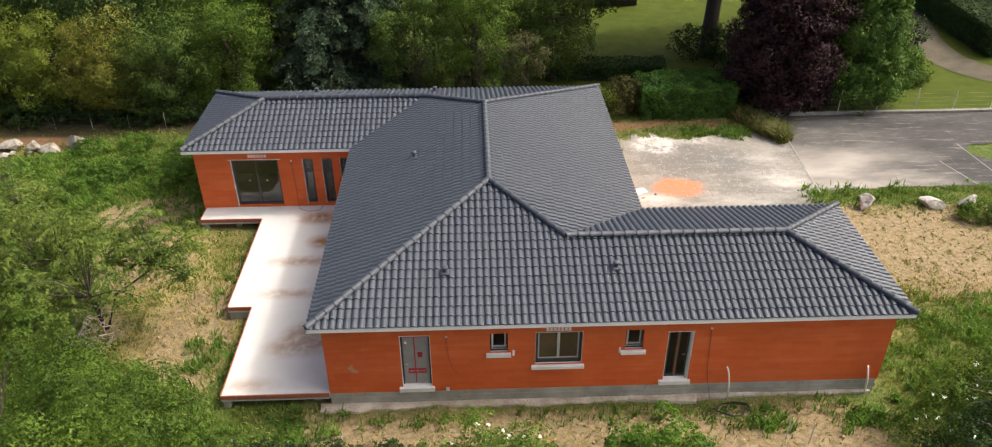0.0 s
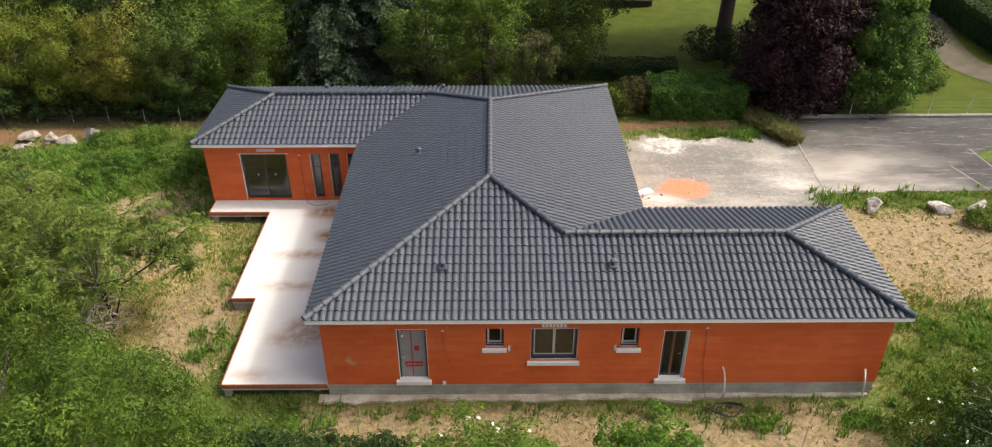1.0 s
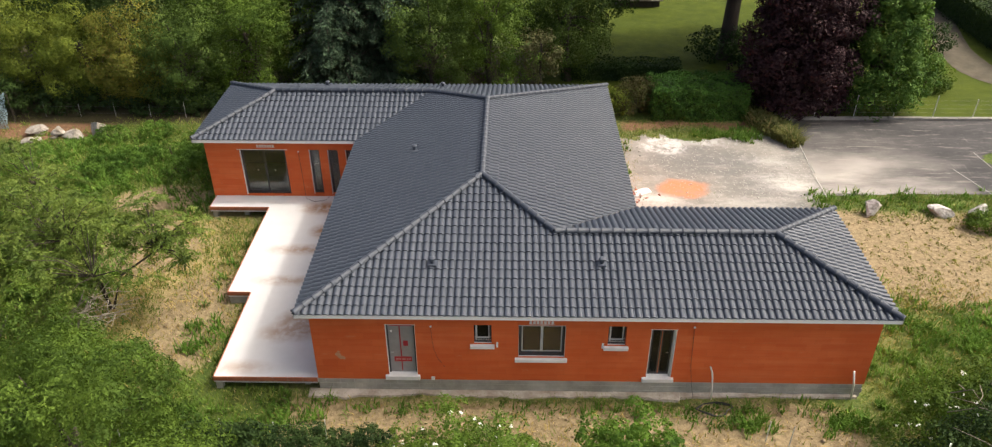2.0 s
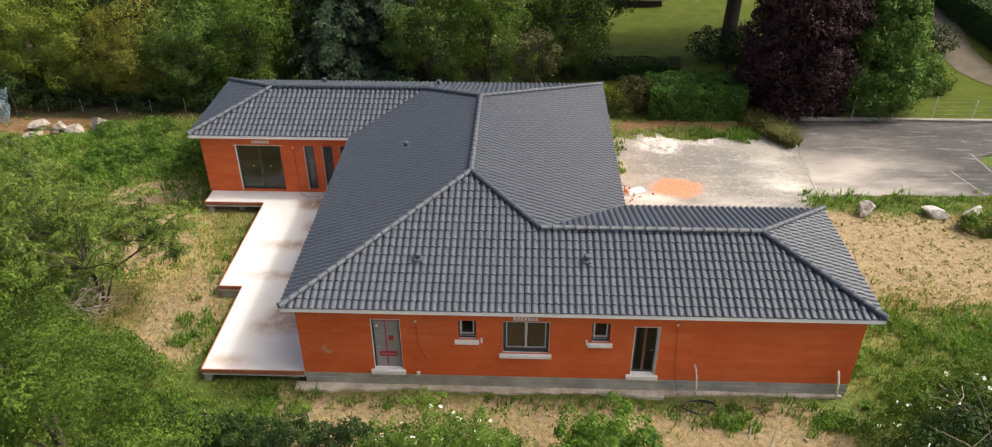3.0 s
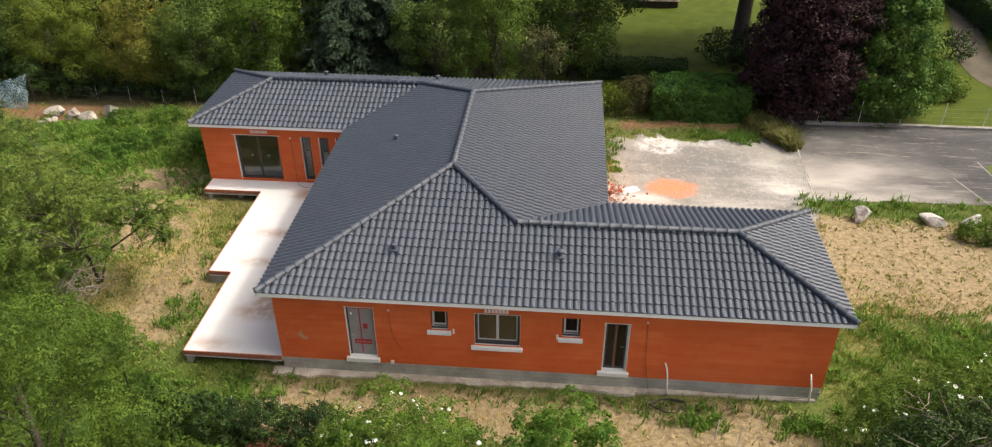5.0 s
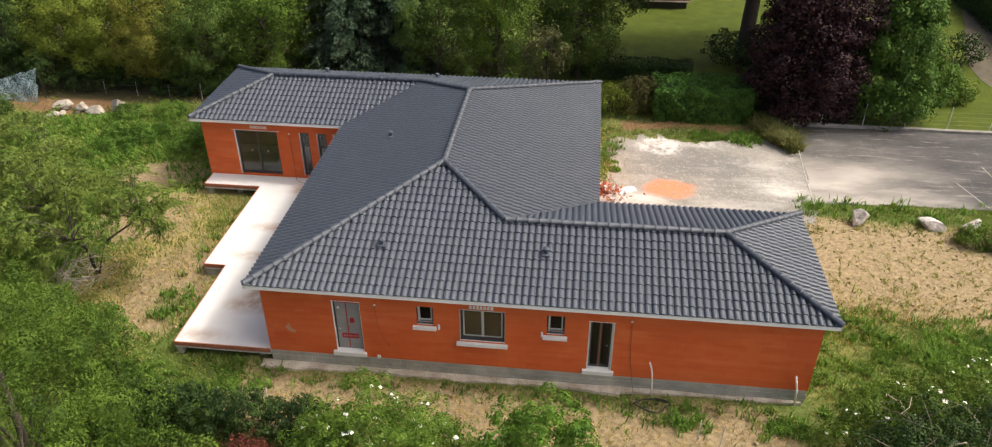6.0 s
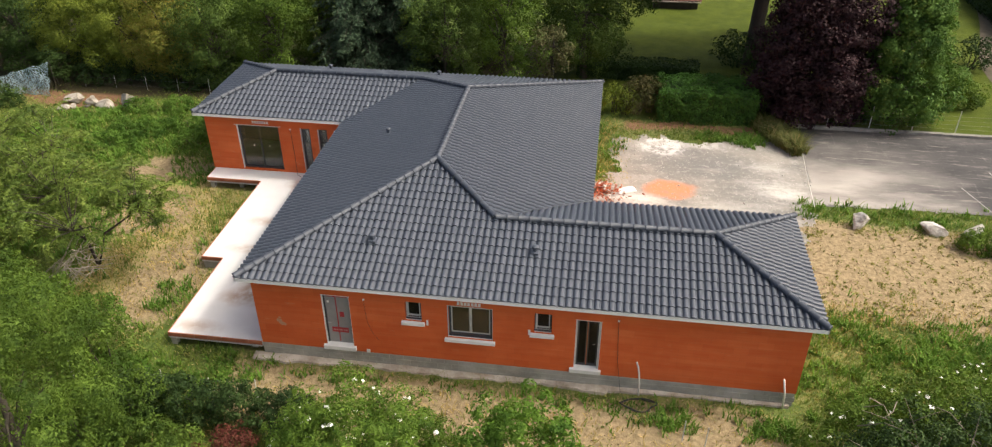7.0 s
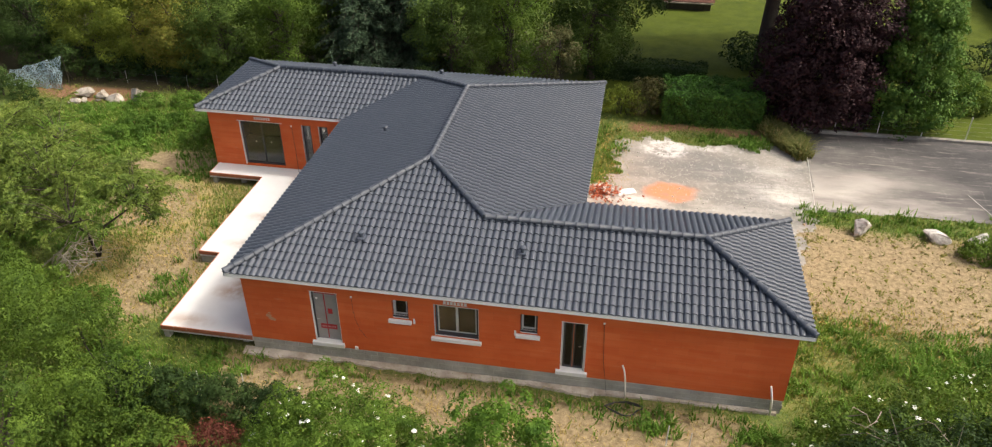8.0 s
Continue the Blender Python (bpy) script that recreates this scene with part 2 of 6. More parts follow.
M_CONC = plain("old_concrete", (0.34, 0.33, 0.31), (0.55, 0.54, 0.51), 2.0, 0.9, fine=30, relief=0.4)
M_LEDGE = plain("earth_stained_concrete", (0.18, 0.130, 0.080), (0.62, 0.57, 0.50), 1.3, 0.95, fine=9, relief=0.8, dist=0.04)
M_CLAYEDGE = plain("clay_edge_tile", (0.34, 0.10, 0.05), (0.46, 0.17, 0.09), 3.0, 0.85, fine=40)
M_DARKFRAME = plain("anthracite_frame", (0.035, 0.037, 0.04), (0.055, 0.057, 0.06), 3.0, 0.45, fine=60, relief=0.05)
M_LIGHTFRAME = plain("pale_grey_frame", (0.46, 0.47, 0.47), (0.60, 0.61, 0.61), 3.0, 0.4, fine=60, relief=0.05)
M_DOOR = plain("filmed_grey_door", (0.25, 0.24, 0.235), (0.36, 0.345, 0.34), 2.5, 0.5, fine=30, relief=0.1)
M_RED = plain("red_tape", (0.36, 0.02, 0.03), (0.48, 0.035, 0.045), 6.0, 0.5)
M_PALEBAR = plain("pale_print", (0.66, 0.62, 0.60), (0.78, 0.75, 0.73), 6.0, 0.6)
M_FADEDPRINT = plain("faded_print", (0.46, 0.17, 0.17), (0.56, 0.26, 0.25), 6.0, 0.6)
# room shade put into the colour: inner faces near black for unlit rooms
M_DARKROOM = plain("darkened_room_faces", (0.035, 0.038, 0.042), (0.065, 0.070, 0.075), 2.0, 0.9)
M_SCREEN = plain("lead_grey_valley", (0.038, 0.044, 0.054), (0.060, 0.067, 0.080), 3.0, 0.65)
M_CABLE = plain("black_cable", (0.02, 0.02, 0.02), (0.04, 0.038, 0.035), 5.0, 0.6)
M_PIPE = plain("cream_plastic_pipe", (0.68, 0.64, 0.56), (0.80, 0.77, 0.70), 4.0, 0.45)
M_ROCK = plain("white_limestone", (0.16, 0.14, 0.115), (0.74, 0.71, 0.655), 4.2, 0.9, fine=7, relief=0.9, dist=0.07)
M_BARK = plain("grey_bark", (0.026, 0.020, 0.014), (0.075, 0.060, 0.044), 3.0, 0.95, fine=18, relief=0.8, dist=0.03, stretch=(1, 1, 0.2))
M_DEADWOOD = plain("bleached_dead_wood", (0.17, 0.14, 0.11), (0.46, 0.41, 0.34), 4.0, 0.9, fine=25, relief=0.5)
M_BRICKBIT = plain("broken_red_brick", (0.40, 0.11, 0.05), (0.62, 0.24, 0.13), 3.0, 0.9, fine=25, relief=0.5)
M_BRICKDARK = plain("dark_red_brick", (0.20, 0.055, 0.030), (0.40, 0.13, 0.075), 3.0, 0.9, fine=25, relief=0.5)
M_PEBBLE = plain("pale_limestone_bits", (0.34, 0.315, 0.28), (0.62, 0.59, 0.54), 5.0, 0.9, fine=25, relief=0.4)
M_POST = plain("pale_fence_post", (0.40, 0.39, 0.37), (0.60, 0.585, 0.56), 4.0, 0.8)
M_WIRE = plain("galvanised_wire", (0.20, 0.205, 0.205), (0.30, 0.305, 0.305), 8.0, 0.5, 0.5)
M_PATH = plain("pale_path_gravel", (0.048, 0.042, 0.027), (0.118, 0.098, 0.065), 1.2, 0.95, fine=14, relief=0.5, dist=0.02)
M_KERB = plain("dirty_kerb_concrete", (0.10, 0.095, 0.085), (0.34, 0.325, 0.295), 1.6, 0.9, fine=20, relief=0.4)
M_OLDROCK = plain("dirty_limestone", (0.13, 0.105, 0.075), (0.50, 0.46, 0.40), 3.0, 0.92, fine=9, relief=0.8, dist=0.05)
M_SCREED = plain("pale_floor_screed", (0.56, 0.56, 0.56), (0.68, 0.68, 0.67), 1.0, 0.7, fine=30)
M_TWIG = plain("weathered_twigs", (0.10, 0.080, 0.058), (0.31, 0.26, 0.20), 4.0, 0.9, fine=25, relief=0.5)
M_FADED = plain("faded_marking", (0.20, 0.195, 0.185), (0.34, 0.33, 0.31), 5.0, 0.9)
M_STRING = plain("pale_builder_string", (0.60, 0.58, 0.52), (0.72, 0.70, 0.64), 5.0, 0.8)

# ---- building helpers ----


def part(name, bm, material, parent=None, label="", smooth=False):
    """Link a bmesh (or a mesh) as one mesh object in world coordinates under a thing or a part."""
    if isinstance(bm, bmesh.types.BMesh):
        me = bpy.data.meshes.new(name)
        bmesh.ops.recalc_face_normals(bm, faces=bm.faces[:])
        bm.to_mesh(me)
        bm.free()
    else:
        me = bm
    if material is not None and not me.materials:
        me.materials.append(material)
    if smooth:
        me.polygons.foreach_set("use_smooth", [True] * len(me.polygons))
    ob = new(name, me)
    if parent is not None:
        ob.parent = parent
        if parent.type == "EMPTY":
            ob.matrix_parent_inverse = Matrix.Translation(-parent.location)
    if label:
        ob["label"] = label
    return ob


def thing(name, base, label, category, group="", kind=""):
    ob = new(name)
    ob.location = base
    ob.empty_display_size = 0.2
    return tagged(ob, label, category, group, kind)


def box(bm, lo, hi, bevel=0.0):
    x0, y0, z0 = lo
    x1, y1, z1 = hi
    v = [bm.verts.new(p) for p in ((x0, y0, z0), (x1, y0, z0), (x1, y1, z0), (x0, y1, z0), (x0, y0, z1), (x1, y0, z1), (x1, y1, z1), (x0, y1, z1))]
    f = [bm.faces.new([v[i] for i in q]) for q in ((0, 3, 2, 1), (4, 5, 6, 7), (0, 1, 5, 4), (1, 2, 6, 5), (2, 3, 7, 6), (3, 0, 4, 7))]
    if bevel:
        edges = list({e for q in f for e in q.edges})
        bmesh.ops.bevel(bm, geom=edges, offset=bevel, segments=1, affect="EDGES")
    return bm


def one_box(lo, hi, bevel=0.0):
    return box(bmesh.new(), lo, hi, bevel)


def tube(bm, pts, radii, sides=8, cap=True):
    """A tapered tube along pts."""
    rings = []
    pts = [Vector(p) for p in pts]
    for i, p in enumerate(pts):
        d = (pts[min(i + 1, len(pts) - 1)] - pts[max(i - 1, 0)]).normalized()
        a = d.orthogonal().normalized() if abs(d.z) > 0.9 else d.cross(Vector((0, 0, 1))).normalized()
        b = d.cross(a)
        r = radii[i] if isinstance(radii, (list, tuple)) else radii
        rings.append([bm.verts.new(p + (a * math.cos(k * 2 * math.pi / sides) + b * math.sin(k * 2 * math.pi / sides)) * r) for k in range(sides)])
    for r0, r1 in zip(rings, rings[1:]):
        for k in range(sides):
            bm.faces.new((r0[k], r0[(k + 1) % sides], r1[(k + 1) % sides], r1[k]))
    if cap:
        bm.faces.new(rings[0][::-1])
        bm.faces.new(rings[-1])
    return bm


def array_mesh(name, verts, faces, material=None, smooth=None, attrs=None):
    """A mesh from numpy arrays: verts (N, 3), faces (F, k) all of one size."""
    me = bpy.data.meshes.new(name)
    verts = np.asarray(verts, np.float32)
    faces = np.asarray(faces, np.int32)
    k = faces.shape[1]
    me.vertices.add(len(verts))
    me.vertices.foreach_set("co", verts.ravel())
    me.loops.add(faces.size)
    me.loops.foreach_set("vertex_index", faces.ravel())
    me.polygons.add(len(faces))
    me.polygons.foreach_set("loop_start", np.arange(len(faces), dtype=np.int32) * k)
    if smooth is not None:
        me.polygons.foreach_set("use_smooth", np.broadcast_to(smooth, len(faces)).astype(bool))
    for key, val in (attrs or {}).items():
        a = me.attributes.new(key, "FLOAT", "POINT")
        a.data.foreach_set("value", np.asarray(val, np.float32))
    if material is not None:
        me.materials.append(material)
    me.update(calc_edges=True)
    me.validate()
    return me


def fbm(x, y, seed=0, octaves=4):
    """Smooth noise in 0 to 1 over arrays of places."""
    out, amp, tot = np.zeros(np.shape(x)), 1.0, 0.0
    for o in range(octaves):
        g = np.random.default_rng(seed * 97 + o).random((64, 64))
        xs, ys = np.asarray(x) * 2 ** o, np.asarray(y) * 2 ** o
        i, j = np.floor(xs).astype(int), np.floor(ys).astype(int)
        u, v = xs - i, ys - j
        u, v = u * u * (3 - 2 * u), v * v * (3 - 2 * v)
        q = lambda a, b: g[a % 64, b % 64]
        out += amp * ((q(i, j) * (1 - u) + q(i + 1, j) * u) * (1 - v) + (q(i, j + 1) * (1 - u) + q(i + 1, j + 1) * u) * v)
        tot += amp
        amp *= 0.5
    return out / tot


def soft(d, w):
    """1 inside (d < 0), 0 outside, over a width w."""
    return np.clip(0.5 - d / w, 0, 1)


def ell(x, y, cx, cy, rx, ry):
    return (np.hypot((x - cx) / rx, (y - cy) / ry) - 1) * min(rx, ry)


def rect(x, y, x0, x1, y0, y1):
    return np.maximum(np.maximum(x0 - x, x - x1), np.maximum(y0 - y, y - y1))


# ---- ground ----


def ground_z(x, y):
    x, y = np.asarray(x, float), np.asarray(y, float)
    r = 0.16 * (fbm(x * 0.25 + 7, y * 0.25 + 3, 3) - 0.5) + 0.07 * (fbm(x * 1.3, y * 1.3, 4, 3) - 0.5)
    near = soft(rect(x, y, WING_L - 1, 60, 6.0, 23.0), 3.0)
    yard = soft(rect(x, y, 10.5, 60, 5.0, 22.5), 3.0)
    return r * (1 - 0.9 * yard) * (1 - 0.3 * near)


def spaced(lo, hi, step, far):
    mid = np.arange(lo, hi + step / 2, step)
    out = [step * 1.5]
    while out[-1] < far:
        out.append(out[-1] * 1.5)
    out = np.array(out)
    return np.concatenate([lo - out[::-1], mid, hi + out])


def sheet(name, xs, ys, z, material, zones, keep=None):
    gx, gy = np.meshgrid(xs, ys)
    x, y = gx.ravel(), gy.ravel()
    nx = len(xs)
    idx = np.arange(len(xs) * len(ys)).reshape(len(ys), nx)
    f = np.stack([idx[:-1, :-1], idx[:-1, 1:], idx[1:, 1:], idx[1:, :-1]], -1).reshape(-1, 4)
    if keep is not None:
        ok = keep(x, y)
        f = f[ok[f].all(1)]
        used = np.unique(f)
        remap = np.zeros(len(x), int)
        remap[used] = np.arange(len(used))
        f, x, y = remap[f], x[used], y[used]
    return new(name, array_mesh(name, np.stack([x, y, z(x, y)], -1), f, material, True, zones(x, y)))


def ground_zones(x, y):
    n = fbm(x * 0.5, y * 0.5, 11)
    dirt = soft(ell(x, y, 27.5, 8.3, 8.5, 3.9), 2.2)
    dirt = np.maximum(dirt, soft(rect(x, y, 19.2, 24.5, 6.5, 12.2), 2.0))
    dirt = np.maximum(dirt, soft(rect(x, y, -1.0, 18.5, -3.4, -0.5), 1.2) * 0.95)
    dirt = np.maximum(dirt, soft(ell(x, y, -5.9, 3.6, 1.7, 3.6), 1.4))
    dirt = np.maximum(dirt, soft(ell(x, y, -9.5, 8.6, 2.6, 2.2), 1.6) * 0.95)
    dirt = np.maximum(dirt, soft(ell(x, y, -10.3, 12.8, 2.2, 1.3), 1.2))
    dirt = np.maximum(dirt, soft(rect(x, y, 12.8, 21.0, 20.4, 22.0), 0.8) * 0.42)
    straw = np.maximum(dirt, soft(ell(x, y, -7.5, 7.5, 4.0, 6.5), 3.0) * 0.7)
    straw = np.maximum(straw, soft(rect(x, y, -2, 26, -4.5, 5.5), 2.0) * 0.42)
    straw = np.maximum(straw, soft(rect(x, y, 11.5, 22.5, 17.5, 22.5), 1.0) * 0.4)
    lawn = soft(rect(x, y, 8.5, 90, 22.6, 90), 0.6)
    clay = np.maximum(soft(ell(x, y, -20.0, 20.9, 4.2, 1.9), 1.4), soft(rect(x, y + 1.4 * (fbm(x * 0.8, y * 0.8, 29) - 0.5), 12.8, 20.6, 20.7, 21.9), 0.8) * 0.8)
    # ground darkened from the belt's edge back, as painted tree shade
    belt_shade = soft(rect(x, y, -40, 9.5, 21.2, 34), 1.2)
    return {"dirt": np.clip(dirt * (0.65 + 0.6 * n), 0, 1), "straw": np.clip(straw * (0.6 + 0.7 * n), 0, 1), "lawn": lawn, "clay": np.clip(clay * (0.6 + 0.7 * n), 0, 1), "belt_shade": belt_shade}


def build_ground():
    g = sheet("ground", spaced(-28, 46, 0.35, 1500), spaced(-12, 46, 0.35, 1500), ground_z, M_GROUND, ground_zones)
    tagged(g, "rough grass and bare earth round the new house", "ground", kind="structure")


def gravel_edge(x, y):
    n = fbm(x * 0.6, y * 0.6, 21) - 0.5
    n2 = fbm(x * 2.2, y * 2.2, 22) - 0.5
    d = np.minimum(rect(x, y, 11.0, 24.5, 5.5, 14.2), rect(x, y, 12.5, 24.5, 13, 19.9))
    d = np.maximum(d, np.where(y < 13.6, (x - 19.7 - 0.30 * (y - 6.3)) * 0.95, -9.0))
    return d + 1.9 * n + 1.1 * n2


def build_yard():
    def zones(x, y):
        sand = soft(ell(x, y, 15.2, 14.2, 1.25, 0.85) + 0.5 * (fbm(x * 1.5, y * 1.5, 25) - 0.5), 0.35)
        lime = np.maximum(soft(ell(x, y, 14.9, 18.5, 1.3, 0.9), 0.8) * 0.4, soft(ell(x, y, 20.4, 14.9, 1.5, 1.2), 1.2) * 0.95)
        lime = np.maximum(lime, soft(rect(x, y, 11.2, 20.0, 5.0, 13.0), 2.0) * 0.4)
        lime = np.maximum(lime, soft(ell(x, y, 19.6, 17.0, 1.9, 0.5), 0.8) * 0.55)
        lime = np.maximum(lime, soft(ell(x, y, 13.3, 13.1, 1.5, 0.8), 0.8) * 0.9)
        grey = np.maximum(soft(ell(x, y, 17.3, 16.8, 3.0, 1.6), 2.0), soft(ell(x, y, 18.6, 14.2, 1.3, 0.9), 1.0) * 0.8)
        spill = np.maximum(soft(ell(x, y, 14.9, 18.9, 1.15, 1.0) + 0.8 * (fbm(x * 1.4, y * 1.4, 27) - 0.5), 0.4), soft(ell(x, y, 17.4, 19.2, 1.0, 0.4) + 0.6 * (fbm(x * 1.8, y * 1.8, 28) - 0.5), 0.4) * 0.7)
        return {"spill": spill, "sand": sand, "lime": lime, "grey": grey * (0.5 + 0.8 * fbm(x * 0.8, y * 0.8, 26))}

    y = sheet("gravel_yard", np.arange(10.8, 25.0, 0.12), np.arange(5.0, 20.9, 0.12), lambda x, y: ground_z(x, y) + 0.022, M_GRAVEL, zones, lambda x, y: gravel_edge(x, y) < 0)
    tagged(y, "dusty crushed limestone yard with pale wheel-worn patches", "gravel", kind="structure")

    def asphalt_zones(x, y):
        d = np.maximum(soft(y - 18.2 - 4.0 * (fbm(x * 0.35, y * 0.5, 31) - 0.5), 4.0) * soft(x - 26.5 - 3.0 * (fbm(x * 0.3, y * 0.6, 34) - 0.5), 6.0), soft(y - 15.3 - 2.0 * (fbm(x * 0.4, y * 0.4, 32) - 0.5), 2.0) * soft(x - 28.5, 3.0))
        return {"dust": d}

    def asphalt_in(x, y):
        n = 0.5 * (fbm(x * 0.9, y * 0.9, 33) - 0.5)
        west = 21.78 + 0.075 * (y - 13.0) - x
        d = np.maximum(rect(x, y, 20, 60, 13.7 + n, 22.12), west)
        hole = ell(x, y, 34.2, 17.2, 2.6, 1.1) + n
        return (d < 0) & (hole > 0)

    a = sheet("asphalt_lot", np.arange(21.4, 60, 0.2), np.arange(13.2, 22.3, 0.12), lambda x, y: ground_z(x, y) + 0.045, M_ASPHALT, asphalt_zones, asphalt_in)
    tagged(a, "worn dark asphalt parking lot with dusty streaks", "asphalt", kind="structure")


def ribbon(name, pts, widths, z, material, label, category):
    """A path swept along plan points, resampled smoothly."""
    p = np.array(pts, float)
    t = np.linspace(0, len(p) - 1, 60)
    i = np.clip(np.floor(t).astype(int), 0, len(p) - 2)
    u = (t - i)[:, None]
    pm, pp = p[np.maximum(i - 1, 0)], p[np.minimum(i + 2, len(p) - 1)]
    c = 0.5 * (2 * p[i] + (p[i + 1] - pm) * u + (2 * pm - 5 * p[i] + 4 * p[i + 1] - pp) * u ** 2 + (3 * p[i] - pm - 3 * p[i + 1] + pp) * u ** 3)
    d = np.gradient(c, axis=0)
    d /= np.linalg.norm(d, axis=1)[:, None]
    nrm = np.stack([-d[:, 1], d[:, 0]], -1)
    w = np.interp(t, range(len(widths)), widths)[:, None] / 2
    cols = [c + nrm * w * k for k in np.linspace(-1, 1, 7)]
    v = np.stack(cols, 1).reshape(-1, 2)
    v = v + 0.12 * np.stack([fbm(v[:, 0], v[:, 1], 41) - 0.5, fbm(v[:, 0], v[:, 1], 42) - 0.5], -1)
    idx = np.arange(60 * 7).reshape(60, 7)
    f = np.stack([idx[:-1, :-1], idx[1:, :-1], idx[1:, 1:], idx[:-1, 1:]], -1).reshape(-1, 4)
    me = array_mesh(name, np.c_[v, ground_z(v[:, 0], v[:, 1]) + z], f, material, True)
    return tagged(new(name, me), label, category, kind="structure")


build_ground()
build_yard()
ribbon("garden_path", [(43.6, 62), (41.2, 48.5), (39.9, 42.6), (38.3, 37.2), (37.2, 33.0), (37.3, 29.6), (39.6, 27.2), (47, 25.9), (62, 25)], [1.5, 1.6, 1.75, 2.0, 2.4, 2.8, 2.6, 2.4, 2.4], 0.03, M_PATH, "pale curving gravel path across the neighbouring lawn", "path")

# ---- house ----
house = thing("house", (5.0, 6.0, 0.0), "new single-storey terracotta block house with dark grey hipped tile roof", "house")


def wall_run(name, p0, p1, inward, openings, thick=0.24, z0=SLAB, z1=3.60):
    """A wall from p0 to p1 (plan), its outer face on that line, with openings (u0, u1, z0, z1) through it."""
    p0, p1, inn = Vector((*p0, 0)), Vector((*p1, 0)), Vector((*inward, 0))
    d = (p1 - p0).normalized()
    length = (p1 - p0).length
    us = sorted({0.0, length, *[o[0] for o in openings], *[o[1] for o in openings]})
    zs = sorted({z0, z1, *[o[2] for o in openings], *[o[3] for o in openings]})
    bm = bmesh.new()
    seen = {}

    def vert(u, z, side):
        key = (round(u, 4), round(z, 4), side)
        if key not in seen:
            q = p0 + d * u + inn * (thick * side)
            seen[key] = bm.verts.new((q.x, q.y, z))
        return seen[key]

    solid = {}
    for i in range(len(us) - 1):
        for j in range(len(zs) - 1):
            cu, cz = (us[i] + us[i + 1]) / 2, (zs[j] + zs[j + 1]) / 2
            solid[i, j] = not any(o[0] < cu < o[1] and o[2] < cz < o[3] for o in openings)
    for (i, j), s in solid.items():
        if not s:
            continue
        a, b, c, e = us[i], us[i + 1], zs[j], zs[j + 1]
        for side in (0, 1):
            bm.faces.new([vert(a, c, side), vert(b, c, side), vert(b, e, side), vert(a, e, side)]).material_index = side
        for (di, dj), (q0, q1) in (((-1, 0), ((a, c), (a, e))), ((1, 0), ((b, c), (b, e))), ((0, -1), ((a, c), (b, c))), ((0, 1), ((a, e), (b, e)))):
            if not solid.get((i + di, j + dj), False):
                bm.faces.new([vert(*q0, 0), vert(*q1, 0), vert(*q1, 1), vert(*q0, 1)])
    ob = part(name, bm, M_WALL, house)
    # inner side wears the near-black room shade colour
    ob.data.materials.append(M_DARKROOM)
    return ob


XW, YW = WING_R - OVER, WING_RB - OVER
XM, YB = MAIN_R - OVER, BACK - OVER
XL, YL = WING_L + OVER, WING_LF + OVER
LINTEL = 3.03
FRONT = {"door_a": (2.50, 3.47, 0.78, LINTEL), "vent_a": (5.44, 6.03, 2.24, LINTEL + 0.03), "window": (6.94, 8.48, 1.66, LINTEL + 0.02), "vent_b": (9.90, 10.50, 2.22, LINTEL + 0.03), "door_b": (11.32, 12.15, 0.80, 2.93)}
REAR = {"bay": (XL * -1 - 5.87, XL * -1 - 3.77, 0.66, LINTEL + 0.02), "slit_a": (XL * -1 - 2.66, XL * -1 - 2.20, 0.72, LINTEL + 0.03), "slit_b": (XL * -1 - 1.80, XL * -1 - 1.34, 0.72, LINTEL + 0.03), "slit_c": (XL * -1 - 0.98, XL * -1 - 0.52, 0.72, LINTEL + 0.03)}
wall_run("wall", (0, 0), (XW, 0), (0, 1), list(FRONT.values()))
wall_run("wall", (XW, 0.243), (XW, YW - 0.243), (-1, 0), [])
wall_run("wall", (XW, YW), (XM + 0.003, YW), (0, -1), [])
wall_run("wall", (XM, YW - 0.24), (XM, YB - 0.243), (-1, 0), [])
wall_run("wall", (XM, YB), (XL, YB), (0, -1), [])
wall_run("wall", (XL, YB - 0.243), (XL, YL + 0.243), (1, 0), [])
wall_run("wall", (XL, YL), (0.0, YL), (0, 1), list(REAR.values()))
wall_run("wall", (0, YL - 0.003), (0, 0.243), (1, 0), [(2.2, 4.8, 0.66, LINTEL), (6.4, 9.0, 0.66, LINTEL)])

bm = bmesh.new()
box(bm, (0.05, 0.05, 0.1), (XW - 0.05, YW - 0.05, SLAB - 0.01))
box(bm, (0.05, YW - 0.04, 0.1), (XM - 0.05, YB - 0.05, SLAB - 0.012))
# concrete floor coloured near black to stand in for indoor shade
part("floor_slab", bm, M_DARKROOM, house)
part("floor_slab", one_box((XL + 0.05, YL + 0.05, 0.1), (0.04, YB - 0.06, SLAB - 0.011)), M_SCREED, house)

# inner faces that close the rooms behind the openings, near black as room shade
bm = bmesh.new()
box(bm, (0.3, 3.4, SLAB), (XW - 0.3, 3.5, 3.55))
box(bm, (XL + 0.3, YL + 3.2, SLAB), (-0.05, YL + 3.3, 3.55))
box(bm, (3.6, 3.52, SLAB), (3.7, YL, 3.55))
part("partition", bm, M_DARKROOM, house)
bm = bmesh.new()
box(bm, (-0.3, -0.3, 3.602), (XW + 0.3, YW, 3.62))
box(bm, (-0.3, YW + 0.002, 3.603), (XM + 0.3, YB + 0.3, 3.621))
box(bm, (XL - 0.3, YL - 0.3, 3.604), (-0.302, YB + 0.3, 3.622))
part("soffit", bm, M_WHITE, house)

